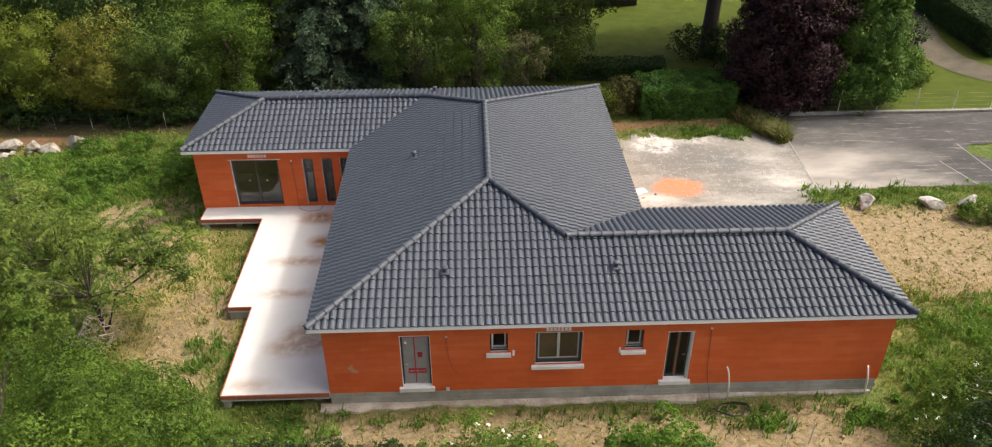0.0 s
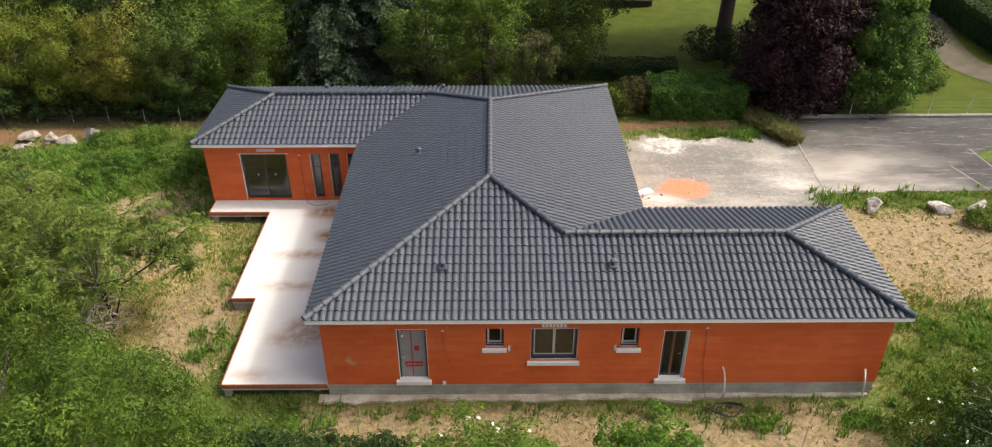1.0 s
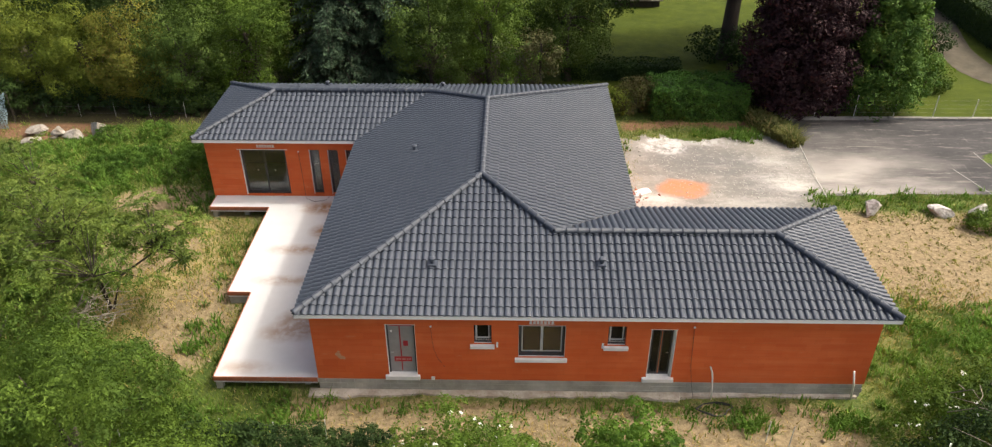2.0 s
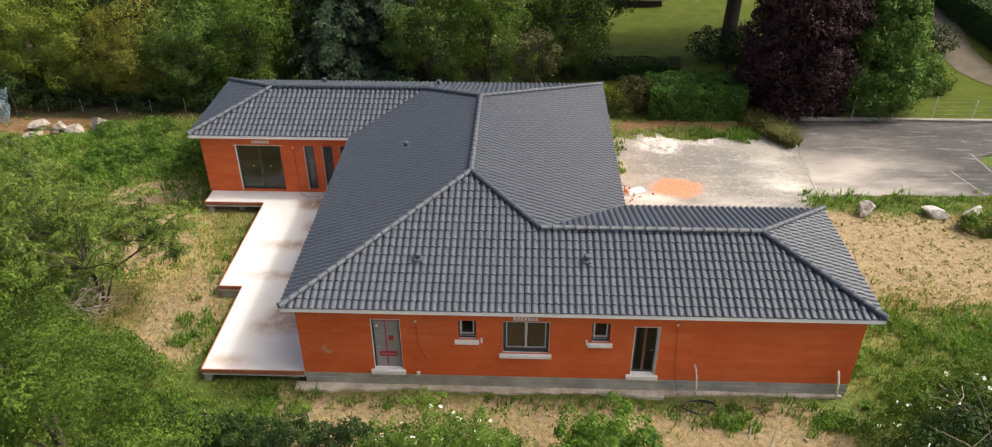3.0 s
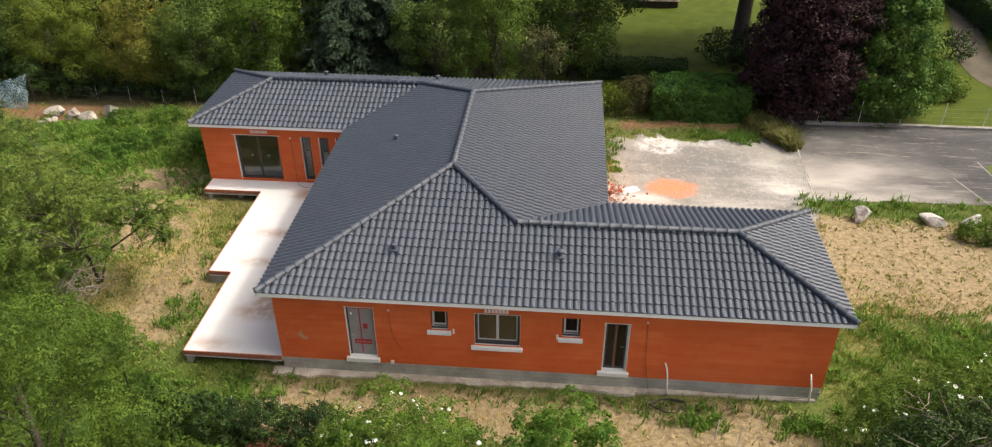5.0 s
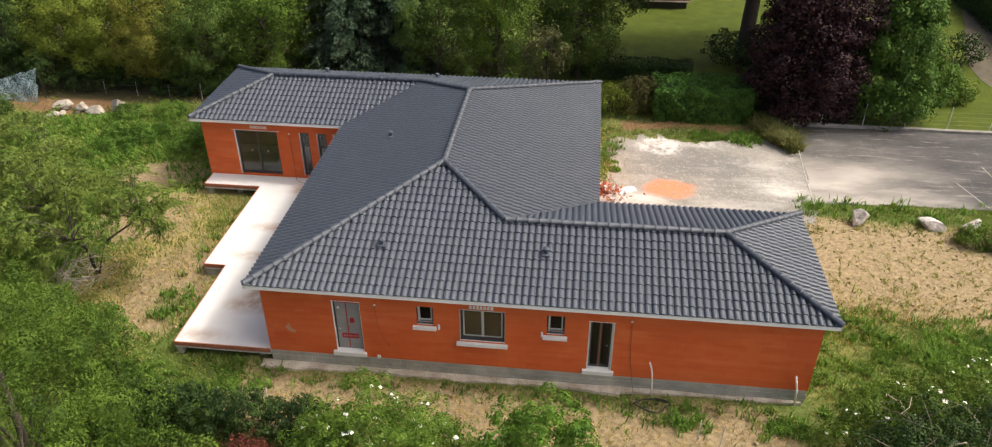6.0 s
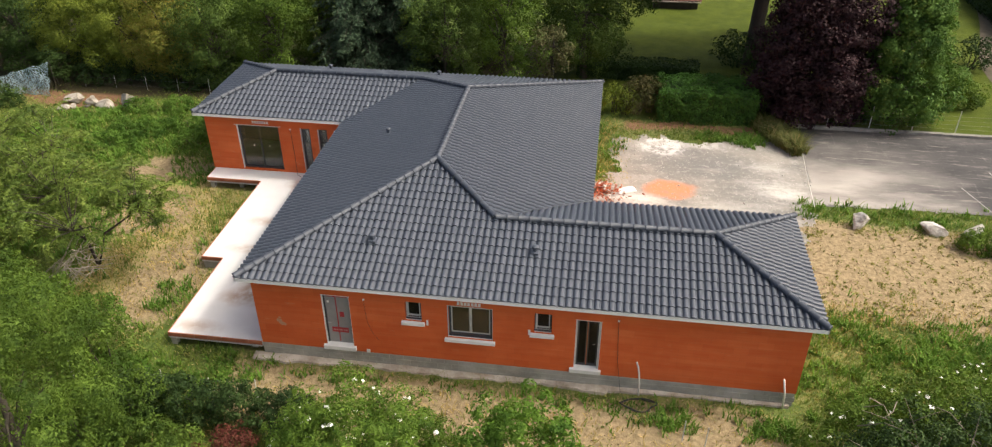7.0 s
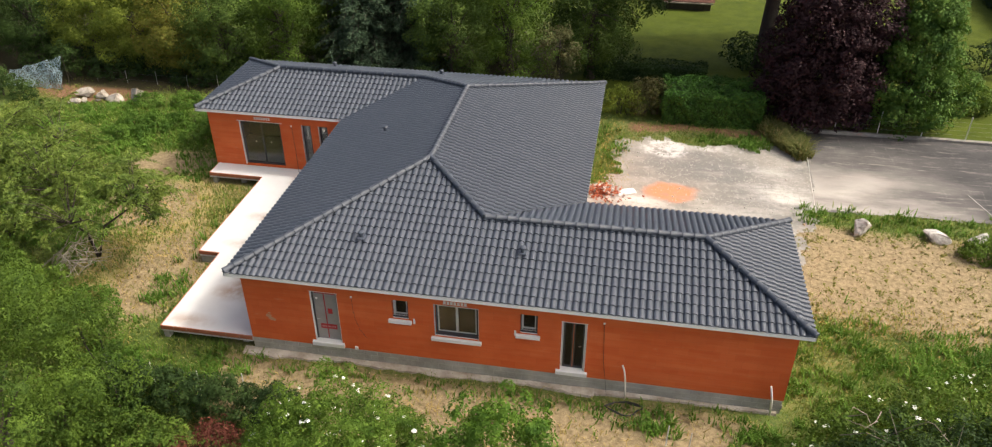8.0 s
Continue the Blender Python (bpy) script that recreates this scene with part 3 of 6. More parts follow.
# white boards round the eaves
EDGE = [(-OVER, -OVER), (WING_R, -OVER), (WING_R, WING_RB), (MAIN_R, WING_RB), (MAIN_R, BACK), (WING_L, BACK), (WING_L, WING_LF), (-OVER, WING_LF)]
INSET = -0.012
for k in range(8):
    a, b = Vector(EDGE[k]), Vector(EDGE[(k + 1) % 8])
    d = (b - a).normalized()
    inn = Vector((-d.y, d.x))
    ends = []
    for q, at_end in ((a, False), (b, True)):
        j = k if not at_end else (k + 1) % 8
        convex = j not in (3, 7)
        ends.append(q + inn * INSET + d * ((INSET if convex else -INSET) * (-1 if at_end else 1)))
    bm = bmesh.new()
    a2, b2 = ends
    c = [a2, b2, b2 + inn * 0.028, a2 + inn * 0.028]
    lo = [bm.verts.new((q.x, q.y, EAVE - 0.205)) for q in c]
    hi = [bm.verts.new((q.x, q.y, EAVE - 0.075)) for q in c]
    bm.faces.new(lo[::-1]), bm.faces.new(hi)
    for i in range(4):
        bm.faces.new((lo[i], lo[(i + 1) % 4], hi[(i + 1) % 4], hi[i]))
    part("fascia_board", bm, M_WHITE, house)

# grey block footing, three courses, each block proud or set back a little
rng = random.Random(5)
footing = part("footing", one_box((0.03, 0.03, -0.3), (XW - 0.03, 0.3, SLAB - 0.004)), M_BLOCK, house, "grey concrete block footing")
part("footing_side", one_box((XW - 0.3, 0.302, -0.3), (XW - 0.004, YW, SLAB - 0.004)), M_BLOCK, house)
part("footing_side", one_box((XL + 0.004, YL + 0.004, -0.3), (-0.4, YB, SLAB - 0.004)), M_BLOCK, house)
part("footing_side", one_box((XM - 0.3, YW + 0.003, -0.3), (XM - 0.004, YB, SLAB - 0.004)), M_BLOCK, house)
base_ledge = bmesh.new()
n = 240
ring = []
for i in range(n + 1):
    x = -0.35 + (XW + 0.2) * i / n
    reach = 0.14 + 0.34 * float(fbm(x * 0.55, 1.3, 51, 3)) + 0.16 * (float(fbm(x * 4.1, 7.7, 52, 3)) - 0.5)
    ring.append((x, -reach * (1.0 if x < 12.5 else 0.55), 0.045 + 0.06 * float(fbm(x * 2.3, 3.1, 53, 3)), 0.10 + 0.05 * float(fbm(x * 1.7, 9.1, 54, 3))))
for (xa, ya, za, ta), (xb, yb, zb, tb) in zip(ring, ring[1:]):
    v = [base_ledge.verts.new(p) for p in ((xa, ya, -0.1), (xb, yb, -0.1), (xb, yb + 0.05, zb), (xa, ya + 0.05, za), (xa, 0.02, ta), (xb, 0.02, tb))]
    base_ledge.faces.new((v[0], v[1], v[2], v[3]))
    base_ledge.faces.new((v[3], v[2], v[5], v[4]))
bmesh.ops.remove_doubles(base_ledge, verts=base_ledge.verts[:], dist=0.0005)
part("footing_ledge", base_ledge, M_LEDGE, house, "rough concrete strip along the foot of the wall")


# openings


def pane_set(parent, x0, x1, y, z0, z1, split, mat_frame, w=0.05, deep=0.06, glass=M_GLASS, mat_sash=None):
    """A frame with its leaves and panes in a wall that faces -y."""
    fb = bmesh.new()
    box(fb, (x0, y, z0), (x0 + w, y + deep, z1)), box(fb, (x1 - w, y, z0), (x1, y + deep, z1))
    box(fb, (x0 + w, y + 0.002, z1 - w), (x1 - w, y + deep, z1)), box(fb, (x0 + w, y + 0.002, z0), (x1 - w, y + deep, z0 + w))
    part("window_frame", fb, mat_frame, parent)
    n = len(split) + 1
    xs = [x0 + w, *split, x1 - w]
    for i in range(n):
        a, b = xs[i] + 0.004, xs[i + 1] - 0.004
        s = 0.038
        lb = bmesh.new()
        y2 = y + 0.012
        box(lb, (a, y2, z0 + w + 0.003), (a + s, y2 + 0.04, z1 - w - 0.003)), box(lb, (b - s, y2, z0 + w + 0.003), (b, y2 + 0.04, z1 - w - 0.003))
        box(lb, (a + s, y2 + 0.002, z1 - w - s), (b - s, y2 + 0.038, z1 - w - 0.003)), box(lb, (a + s, y2 + 0.002, z0 + w + 0.003), (b - s, y2 + 0.038, z0 + w + s))
        part("sash", lb, mat_sash or mat_frame, parent)
        g = part("pane", one_box((a + s - 0.005, y2 + 0.016, z0 + w + s - 0.005), (b - s + 0.005, y2 + 0.024, z1 - w - s + 0.005)), glass, parent)
        g.visible_shadow = False


def sill(parent, x0, x1, z, h=0.11, out=0.07, name="window_sill"):
    b = bmesh.new()
    v = [b.verts.new(p) for p in ((x0, -out, z - h), (x1, -out, z - h), (x1, 0.16, z - h), (x0, 0.16, z - h), (x0, -out, z - 0.02), (x1, -out, z - 0.02), (x1, 0.16, z + 0.012), (x0, 0.16, z + 0.012))]
    for q in ((0, 3, 2, 1), (4, 5, 6, 7), (0, 1, 5, 4), (1, 2, 6, 5), (2, 3, 7, 6), (3, 0, 4, 7)):
        b.faces.new([v[i] for i in q])
    bmesh.ops.bevel(b, geom=b.edges[:], offset=0.008, segments=1, affect="EDGES")
    part(name, b, M_SILL, parent)


def reveal(parent, o, mat, w=0.022):
    """Pale liners on the sides of an opening, with a thin bead on the face."""
    x0, x1, z0, z1 = o
    b = bmesh.new()
    box(b, (x0 - 0.009, -0.006, z0), (x0 + 0.0035, 0.108, z1)), box(b, (x1 - 0.0035, -0.006, z0), (x1 + 0.009, 0.108, z1)), box(b, (x0 - w, -0.0055, z1 + 0.001), (x1 + w, 0.012, z1 + 0.022))
    part("reveal_trim", b, mat, parent)


def front_window(key, name, split):
    o = FRONT[key]
    anchor = part(name, one_box((o[0] + 0.002, 0.10, o[2] + 0.002), (o[1] - 0.002, 0.118, o[2] + 0.10)), M_DARKFRAME, house)
    pane_set(anchor, o[0] + 0.03, o[1] - 0.03, 0.12, o[2] + 0.10, o[3] - 0.03, split, M_DARKFRAME, 0.06 if key == "window" else 0.04, glass=M_GLASS_WING if key == "window" else M_GLASS, mat_sash=M_LIGHTFRAME)
    sill(anchor, o[0] - 0.13, o[1] + 0.10, o[2], 0.15, 0.10)
    if key == "window":
        reveal(anchor, o, M_LIGHTFRAME, 0.018)
    return anchor


win_big = front_window("window", "window", [7.71])
for key in ("vent_a", "vent_b"):
    w = front_window(key, "small_window", [])
    o = FRONT[key]
    part("tilted_sash", one_box((o[0] + 0.05, 0.06, o[2] + 0.16), (o[0] + 0.10, 0.10, o[3] - 0.06)), M_LIGHTFRAME, w)
    for i in range(6):
        x = o[0] + 0.09 + (o[1] - o[0] - 0.18) * i / 5
        part("baluster", tube(bmesh.new(), [(x, 0.05, o[2] + 0.14), (x, 0.05, o[2] + 0.28)], 0.006, 5), M_LIGHTFRAME, w)
    for i in range(2):
        part("safety_bar", tube(bmesh.new(), [(o[0] + 0.02, 0.05, o[2] + 0.14 + 0.14 * i), (o[1] - 0.02, 0.05, o[2] + 0.14 + 0.14 * i)], 0.007, 6), M_LIGHTFRAME, w)
for o, side in ((FRONT["vent_a"], 1), (FRONT["vent_b"], -1)):
    x = o[1] + 0.15 if side > 0 else o[0] - 0.19
    part("mortar_patch", one_box((x, -0.012, 2.10), (x + 0.07, 0.004, 2.33), 0.004), M_SILL, house)

scuff = bmesh.new()
for cx, cz, rr in ((0.80, 1.72, 0.10), (0.90, 1.60, 0.11), (1.00, 1.55, 0.07), (0.84, 1.84, 0.05)):
    ring = [scuff.verts.new((cx + rr * (1 + 0.3 * math.sin(k * 2.3 + cx * 9)) * math.cos(k * math.pi / 5), -0.004 - 0.02 * rr, cz + 0.8 * rr * (1 + 0.3 * math.cos(k * 1.7)) * math.sin(k * math.pi / 5))) for k in range(10)]
    scuff.faces.new(ring)
part("plaster_smear", scuff, M_SMEAR, house, "pale plaster smear on the blocks")

# filmed grey entrance door with red tape
o = FRONT["door_a"]
da = part("door", one_box((o[0] + 0.06, 0.13, o[2] + 0.05), (o[1] - 0.06, 0.19, o[3] - 0.06), 0.006), M_DOOR, house, "grey door under protective film with red tape")
b = bmesh.new()
box(b, (o[0] + 0.003, 0.11, o[2]), (o[0] + 0.058, 0.20, o[3] - 0.003)), box(b, (o[1] - 0.058, 0.11, o[2]), (o[1] - 0.003, 0.20, o[3] - 0.003)), box(b, (o[0] + 0.058, 0.112, o[3] - 0.058), (o[1] - 0.058, 0.20, o[3] - 0.004))
part("door_frame", b, M_DARKFRAME, da)
reveal(da, o, M_SILL, 0.03)
sill(da, o[0] - 0.13, o[1] + 0.09, o[2] + 0.05, 0.19, 0.10, "door_sill")
part("tape", one_box((2.93, 0.118, 0.90), (2.965, 0.129, o[3] - 0.07)), M_RED, da)
part("tape", one_box((2.62, 0.117, o[3] - 0.14), (3.36, 0.128, o[3] - 0.09)), M_RED, da)
lab = part("film_label", one_box((2.70, 0.114, 1.32), (3.30, 0.127, 1.53)), M_RED, da, "red printed label")
for i, (x, w) in enumerate(((2.75, 0.09), (2.86, 0.06), (2.96, 0.12), (3.12, 0.05), (3.20, 0.06))):
    part("print_bar", one_box((x, 0.111, 1.39), (x + w, 0.1135, 1.46)), M_FADEDPRINT, lab)
part("film_mark", one_box((3.04, 0.116, 2.02), (3.20, 0.1285, 2.24)), M_RED, da)
part("door_handle", tube(bmesh.new(), [(2.60, 0.13, 1.75), (2.60, 0.085, 1.75), (2.70, 0.085, 1.75)], 0.011, 8), M_LIGHTFRAME, da)
part("film_sticker", one_box((2.63, 0.117, 2.62), (2.70, 0.1285, 2.70)), M_WHITE, da)

# glazed service door with pale frame
o = FRONT["door_b"]
db = part("door", one_box((o[0] + 0.004, 0.135, o[2] + 0.03), (o[0] + 0.05, 0.20, o[3] - 0.003)), M_LIGHTFRAME, house, "dark glazed door in a pale frame")
b = bmesh.new()
box(b, (o[1] - 0.07, 0.03, o[2] + 0.03), (o[1] - 0.004, 0.20, o[3] - 0.003)), box(b, (o[0] + 0.05, 0.137, o[3] - 0.05), (o[1] - 0.07, 0.20, o[3] - 0.004))
part("door_frame", b, M_LIGHTFRAME, db)
for xa, xb in ((o[0] + 0.052, 11.71), (11.715, o[1] - 0.072)):
    b = bmesh.new()
    box(b, (xa, 0.145, o[2] + 0.04), (xa + 0.05, 0.19, o[3] - 0.055)), box(b, (xb - 0.05, 0.145, o[2] + 0.04), (xb, 0.19, o[3] - 0.055))
    box(b, (xa + 0.05, 0.147, o[3] - 0.11), (xb - 0.05, 0.188, o[3] - 0.055)), box(b, (xa + 0.05, 0.147, o[2] + 0.04), (xb - 0.05, 0.188, o[2] + 0.14))
    leaf = part("door_leaf", b, M_DARKFRAME, db)
    g = part("pane", one_box((xa + 0.045, 0.16, o[2] + 0.13), (xb - 0.045, 0.17, o[3] - 0.105)), M_GLASS, db)
    g.visible_shadow = False
part("tape", one_box((11.70, 0.128, 0.9), (11.725, 0.142, 2.86)), M_CLAYEDGE, db)
part("door_handle", tube(bmesh.new(), [(11.98, 0.146, 1.85), (11.98, 0.10, 1.85), (11.90, 0.10, 1.85)], 0.011, 8), M_LIGHTFRAME, db)
reveal(db, o, M_SILL, 0.03)
sill(db, o[0] - 0.15, o[1] + 0.10, o[2] + 0.03, 0.18, 0.10, "door_sill")


# openings of the rear wing (face -y at YL)
def rear_unit(name, x0, x1, z0, z1, split, extra=0.0):
    anchor = part(name, one_box((x0 + 0.004, YL + 0.14, z0 + 0.004), (x1 - 0.004, YL + 0.2, z0 + 0.05)), M_DARKFRAME, house)
    pane_set(anchor, x0 + 0.006, x1 - 0.006, YL + 0.12, z0 + 0.05, z1 - 0.006, split, M_DARKFRAME, 0.055, glass=M_GLASS_WING)
    b = bmesh.new()
    box(b, (x0 - 0.012, YL - 0.008, z0), (x0 + 0.0035, YL + 0.108, z1))
    if extra:
        box(b, (x0 - extra, YL - 0.0075, z1 + 0.001), (x1 + extra, YL + 0.015, z1 + 0.028))
    part("reveal_trim", b, M_SILL, anchor)
    return anchor


bay = rear_unit("sliding_window", -5.87, -3.77, 0.66, LINTEL + 0.02, [-4.82], 0.12)
for x in (-5.20, -4.40):
    part("sticker", tube(bmesh.new(), [(x, YL + 0.128, 1.92), (x, YL + 0.132, 1.92)], 0.04, 10), M_WHITE, bay)
for x in (-2.66, -1.80, -0.98):
    rear_unit("slit_window", x, x + 0.46, 0.72, LINTEL + 0.03, [])
# blank white lettering strips on the shutter boxes
for x, y, z in ((7.28, -0.006, 3.13), (-5.05, YL - 0.006, 3.19)):
    mark = part("shutter_box_mark", one_box((x - 0.02, y, z - 0.015), (x + 0.84, y + 0.009, z - 0.004)), M_PALEBAR, house)
    for i in range(7):
        part("print_bar", one_box((x + 0.12 * i, y - 0.001, z), (x + 0.12 * i + 0.085, y + 0.008, z + 0.12)), M_PALEBAR, mark)

# ---- roof ----
TILE_W, ROW = 0.235, 0.375
CS = 1 / math.sqrt(1 + SLOPE ** 2)


def tile_arrays():
    """One pan tile: a roll and a shallow trough, its lower lip turned down. Local x along the eave, y up the slope."""
    us = [0.0, 0.02, 0.09, 0.21, 0.36, 0.52, 0.66, 0.76, 0.80, 0.90, 1.0]
    hs = [0.0, 0.021, 0.047, 0.064, 0.070, 0.065, 0.049, 0.023, 0.004, 0.0, 0.003]
    n = len(us)
    top = [(u * TILE_W, 0.0, h + 0.044) for u, h in zip(us, hs)] + [(u * TILE_W, ROW + 0.05, h + 0.002) for u, h in zip(us, hs)]
    lip = [(u * TILE_W, 0.0, h + 0.044) for u, h in zip(us, hs)] + [(u * TILE_W, 0.012, h - 0.012) for u, h in zip(us, hs)]
    f = [(i, i + 1, n + i + 1, n + i) for i in range(n - 1)]
    f += [(2 * n + i + 1, 2 * n + i, 3 * n + i, 3 * n + i + 1) for i in range(n - 1)]
    return np.array(top + lip), np.array(f), np.array([True] * (n - 1) + [False] * (n - 1))


TV, TF, TS = tile_arrays()
tile_mesh = array_mesh("tile", TV, TF, M_TILE, TS)
MIDLINE_R = MAIN_R - HALF_R
MIDLINE_L = -OVER + HALF_L
# each slope: eave start, eave direction, uphill direction, eave length, half-planes (a, b, c) with a x + b y + c >= 0
SLOPES = [
    ("front", (-OVER, -OVER), (1, 0), (0, 1), [[(1, -1, 0), (-1, -1, MAIN_R - OVER), (-1, 0, MIDLINE_R)], [(1, 0, -MIDLINE_R), (0, -1, HALF_R - OVER), (-1, -1, WING_R - OVER)]]),
    ("west", (-OVER, BACK), (0, -1), (1, 0), [[(-1, 1, 0), (-1, 0, MID), (1, -1, OVER + WING_LF), (-1, -1, BACK - OVER)]]),
    ("east", (MAIN_R, -OVER), (0, 1), (-1, 0), [[(1, 0, -MID), (1, -1, BACK - MAIN_R), (1, 1, OVER - MAIN_R), (-1, 1, MAIN_R - WING_RB)]]),
    ("wing_back", (WING_R, WING_RB), (-1, 0), (0, -1), [[(0, 1, OVER - HALF_R), (-1, 1, WING_R - WING_RB), (1, -1, WING_RB - MAIN_R)]]),
    ("wing_end", (WING_R, -OVER), (0, 1), (-1, 0), [[(1, 1, OVER - WING_R), (1, -1, WING_RB - WING_R)]]),
    ("rear_front", (WING_L, WING_LF), (1, 0), (0, 1), [[(0, -1, WING_LF + HALF_L), (1, -1, WING_LF - WING_L), (-1, 1, -WING_LF - OVER)]]),
    ("rear_end", (WING_L, BACK), (0, -1), (1, 0), [[(-1, 1, WING_L - WING_LF), (-1, -1, BACK + WING_L)]]),
    ("back", (MAIN_R, BACK), (-1, 0), (0, -1), [[(-1, 0, MIDLINE_L), (0, 1, HALF_L - BACK), (1, 1, -WING_L - BACK)], [(1, 0, -MIDLINE_L), (1, 1, OVER - BACK), (-1, 1, MAIN_R - BACK)]]),
]


def build_roof():
    deck = bmesh.new()
    rz = EAVE - 0.108
    corner = {}

    def dv(x, y, h):
        key = (round(x, 3), round(y, 3))
        if key not in corner:
            corner[key] = deck.verts.new((x, y, rz + SLOPE * h))
        return corner[key]

    fl, fr, a, b2 = dv(-OVER + .03, -OVER + .03, 0), dv(WING_R - .03, -OVER + .03, 0), dv(MID, HALF - OVER, HALF), dv(MID, BACK - HALF, HALF)
    rr, vr, we = dv(MAIN_R - .03, BACK - .03, 0), dv(MIDLINE_R, HALF_R - OVER, HALF_R), dv(WING_R - HALF_R, HALF_R - OVER, HALF_R)
    rb, mi = dv(WING_R - .03, WING_RB - .03, 0), dv(MAIN_R - .03, WING_RB - .03, 0)
    vl, le = dv(MIDLINE_L, BACK - HALF_L, HALF_L), dv(WING_L + HALF_L, BACK - HALF_L, HALF_L)
    lf, lb, li = dv(WING_L + .03, WING_LF + .03, 0), dv(WING_L + .03, BACK - .03, 0), dv(-OVER + .03, WING_LF + .03, 0)
    for poly in ((fl, fr, we, vr, a), (fl, a, b2, vl, li), (mi, vr, a, b2, rr)[::-1], (mi, rb, we, vr), (fr, rb, we), (lf, li, vl, le), (lf, le, lb), (lb, le, vl, b2, rr)):
        deck.faces.new(poly)
    roof = part("roof", deck, M_SCREEN, house, "dark grey interlocking clay tile roof")
    singles = 0
    jv, jf, js, off = [], [], [], 0
    for name, e0, ed, up, regions in SLOPES:
        e0, ed, up = np.array(e0, float), np.array(ed, float), np.array(up, float)
        ux = np.array([ed[0], ed[1], 0.0])
        vy = np.array([up[0] * CS, up[1] * CS, SLOPE * CS])
        nz = np.cross(ux, vy)
        if nz[2] < 0:
            # keep the tile's own handedness: mirror the run along the eave
            ux = -ux
            nz = np.cross(ux, vy)
        sgn = 1 if np.dot(ux[:2], ed) > 0 else -1
        basis = np.stack([ux, vy, nz], 1)
        origin = np.array([*e0, EAVE - 0.10])
        cut = {i: [] for i in range(len(regions))}
        for r in range(-1, 22):
            for c in range(-2, 110):
                cc = c if sgn > 0 else -c - 1
                o = origin + basis @ np.array([cc * TILE_W, r * ROW, 0.0])
                if r < 0:
                    continue
                corners = np.array([(o + basis @ np.array([du * TILE_W, dv2 * (ROW + 0.05), 0]))[:2] for du in (0, 1) for dv2 in (0, 1)])
                for ri, region in enumerate(regions):
                    d = np.array([[h[0] * q[0] + h[1] * q[1] + h[2] for h in region] for q in corners])
                    if (d >= -1e-6).all():
                        if name == "front" and r < 4 and singles < 300:
                            t = new("roof_tile", tile_mesh)
                            t.parent = roof
                            jig = random.uniform(-0.3, 0.3)
                            t.matrix_basis = Matrix(((*basis[0], o[0]), (*basis[1], o[1]), (*basis[2], o[2]), (0, 0, 0, 1))) @ pose(0, 0, random.uniform(0, 0.003), jig, jig * 0.4, 0)
                            singles += 1
                        else:
                            w = TV.copy()
                            w[:, 2] += random.uniform(0, 0.003) + (TV[:, 1] < 0.1) * random.uniform(0, 0.004)
                            jv.append(o + w @ basis.T), jf.append(TF + off), js.append(TS)
                            off += len(TV)
                        break
                    if (d.max(0) > 0.0).all():
                        cut[ri].append(o)
        for ri, tiles in cut.items():
            if not tiles:
                continue
            b = bmesh.new()
            for o in tiles:
                vs = [b.verts.new(o + basis @ p) for p in TV]
                for f, s in zip(TF, TS):
                    b.faces.new([vs[i] for i in f]).smooth = bool(s)
            for h in regions[ri]:
                k = math.hypot(h[0], h[1])
                # plane through a x + b y + c = 0; keep the positive side
                p0 = Vector((-h[0] * h[2] / k ** 2, -h[1] * h[2] / k ** 2, 0))
                bmesh.ops.bisect_plane(b, geom=b.verts[:] + b.edges[:] + b.faces[:], plane_co=p0, plane_no=Vector((h[0], h[1], 0)), clear_inner=True)
            part("cut_tiles", b, M_TILE, roof)["kind"] = "stuff"
    me = array_mesh("roof_tiles", np.concatenate(jv), np.concatenate(jf), M_TILE, np.concatenate(js))
    part("roof_tiles", me, None, roof)["kind"] = "stuff"

    # ridge and hip caps
    L = 0.40
    b = bmesh.new()
    prof = [math.radians(a) for a in (-100, -70, -40, -13, 13, 40, 70, 100)]
    rows = []
    for y, r in ((0.0, 0.124), (0.05, 0.124), (0.054, 0.118), (L + 0.04, 0.110)):
        rows.append([b.verts.new((math.sin(t) * r, y, math.cos(t) * r * 0.85)) for t in prof])
    for r0, r1 in zip(rows, rows[1:]):
        for i in range(len(prof) - 1):
            f = b.faces.new((r0[i], r0[i + 1], r1[i + 1], r1[i]))
            f.smooth = True
    b.faces.new(rows[0][::-1])
    cap_me = bpy.data.meshes.new("ridge_tile")
    bmesh.ops.recalc_face_normals(b, faces=b.faces[:])
    b.to_mesh(cap_me)
    b.free()
    cap_me.materials.append(M_CAP)
    pt = lambda x, y, h: Vector((x, y, EAVE + SLOPE * h + 0.0))
    FL, FR, A, B2 = pt(-OVER, -OVER, 0), pt(WING_R, -OVER, 0), pt(MID, HALF - OVER, HALF), pt(MID, BACK - HALF, HALF)
    VR, WE, RB, RR = pt(MIDLINE_R, HALF_R - OVER, HALF_R), pt(WING_R - HALF_R, HALF_R - OVER, HALF_R), pt(WING_R, WING_RB, 0), pt(MAIN_R, BACK, 0)
    VL, LE, LF, LB = pt(MIDLINE_L, BACK - HALF_L, HALF_L), pt(WING_L + HALF_L, BACK - HALF_L, HALF_L), pt(WING_L, WING_LF, 0), pt(WING_L, BACK, 0)
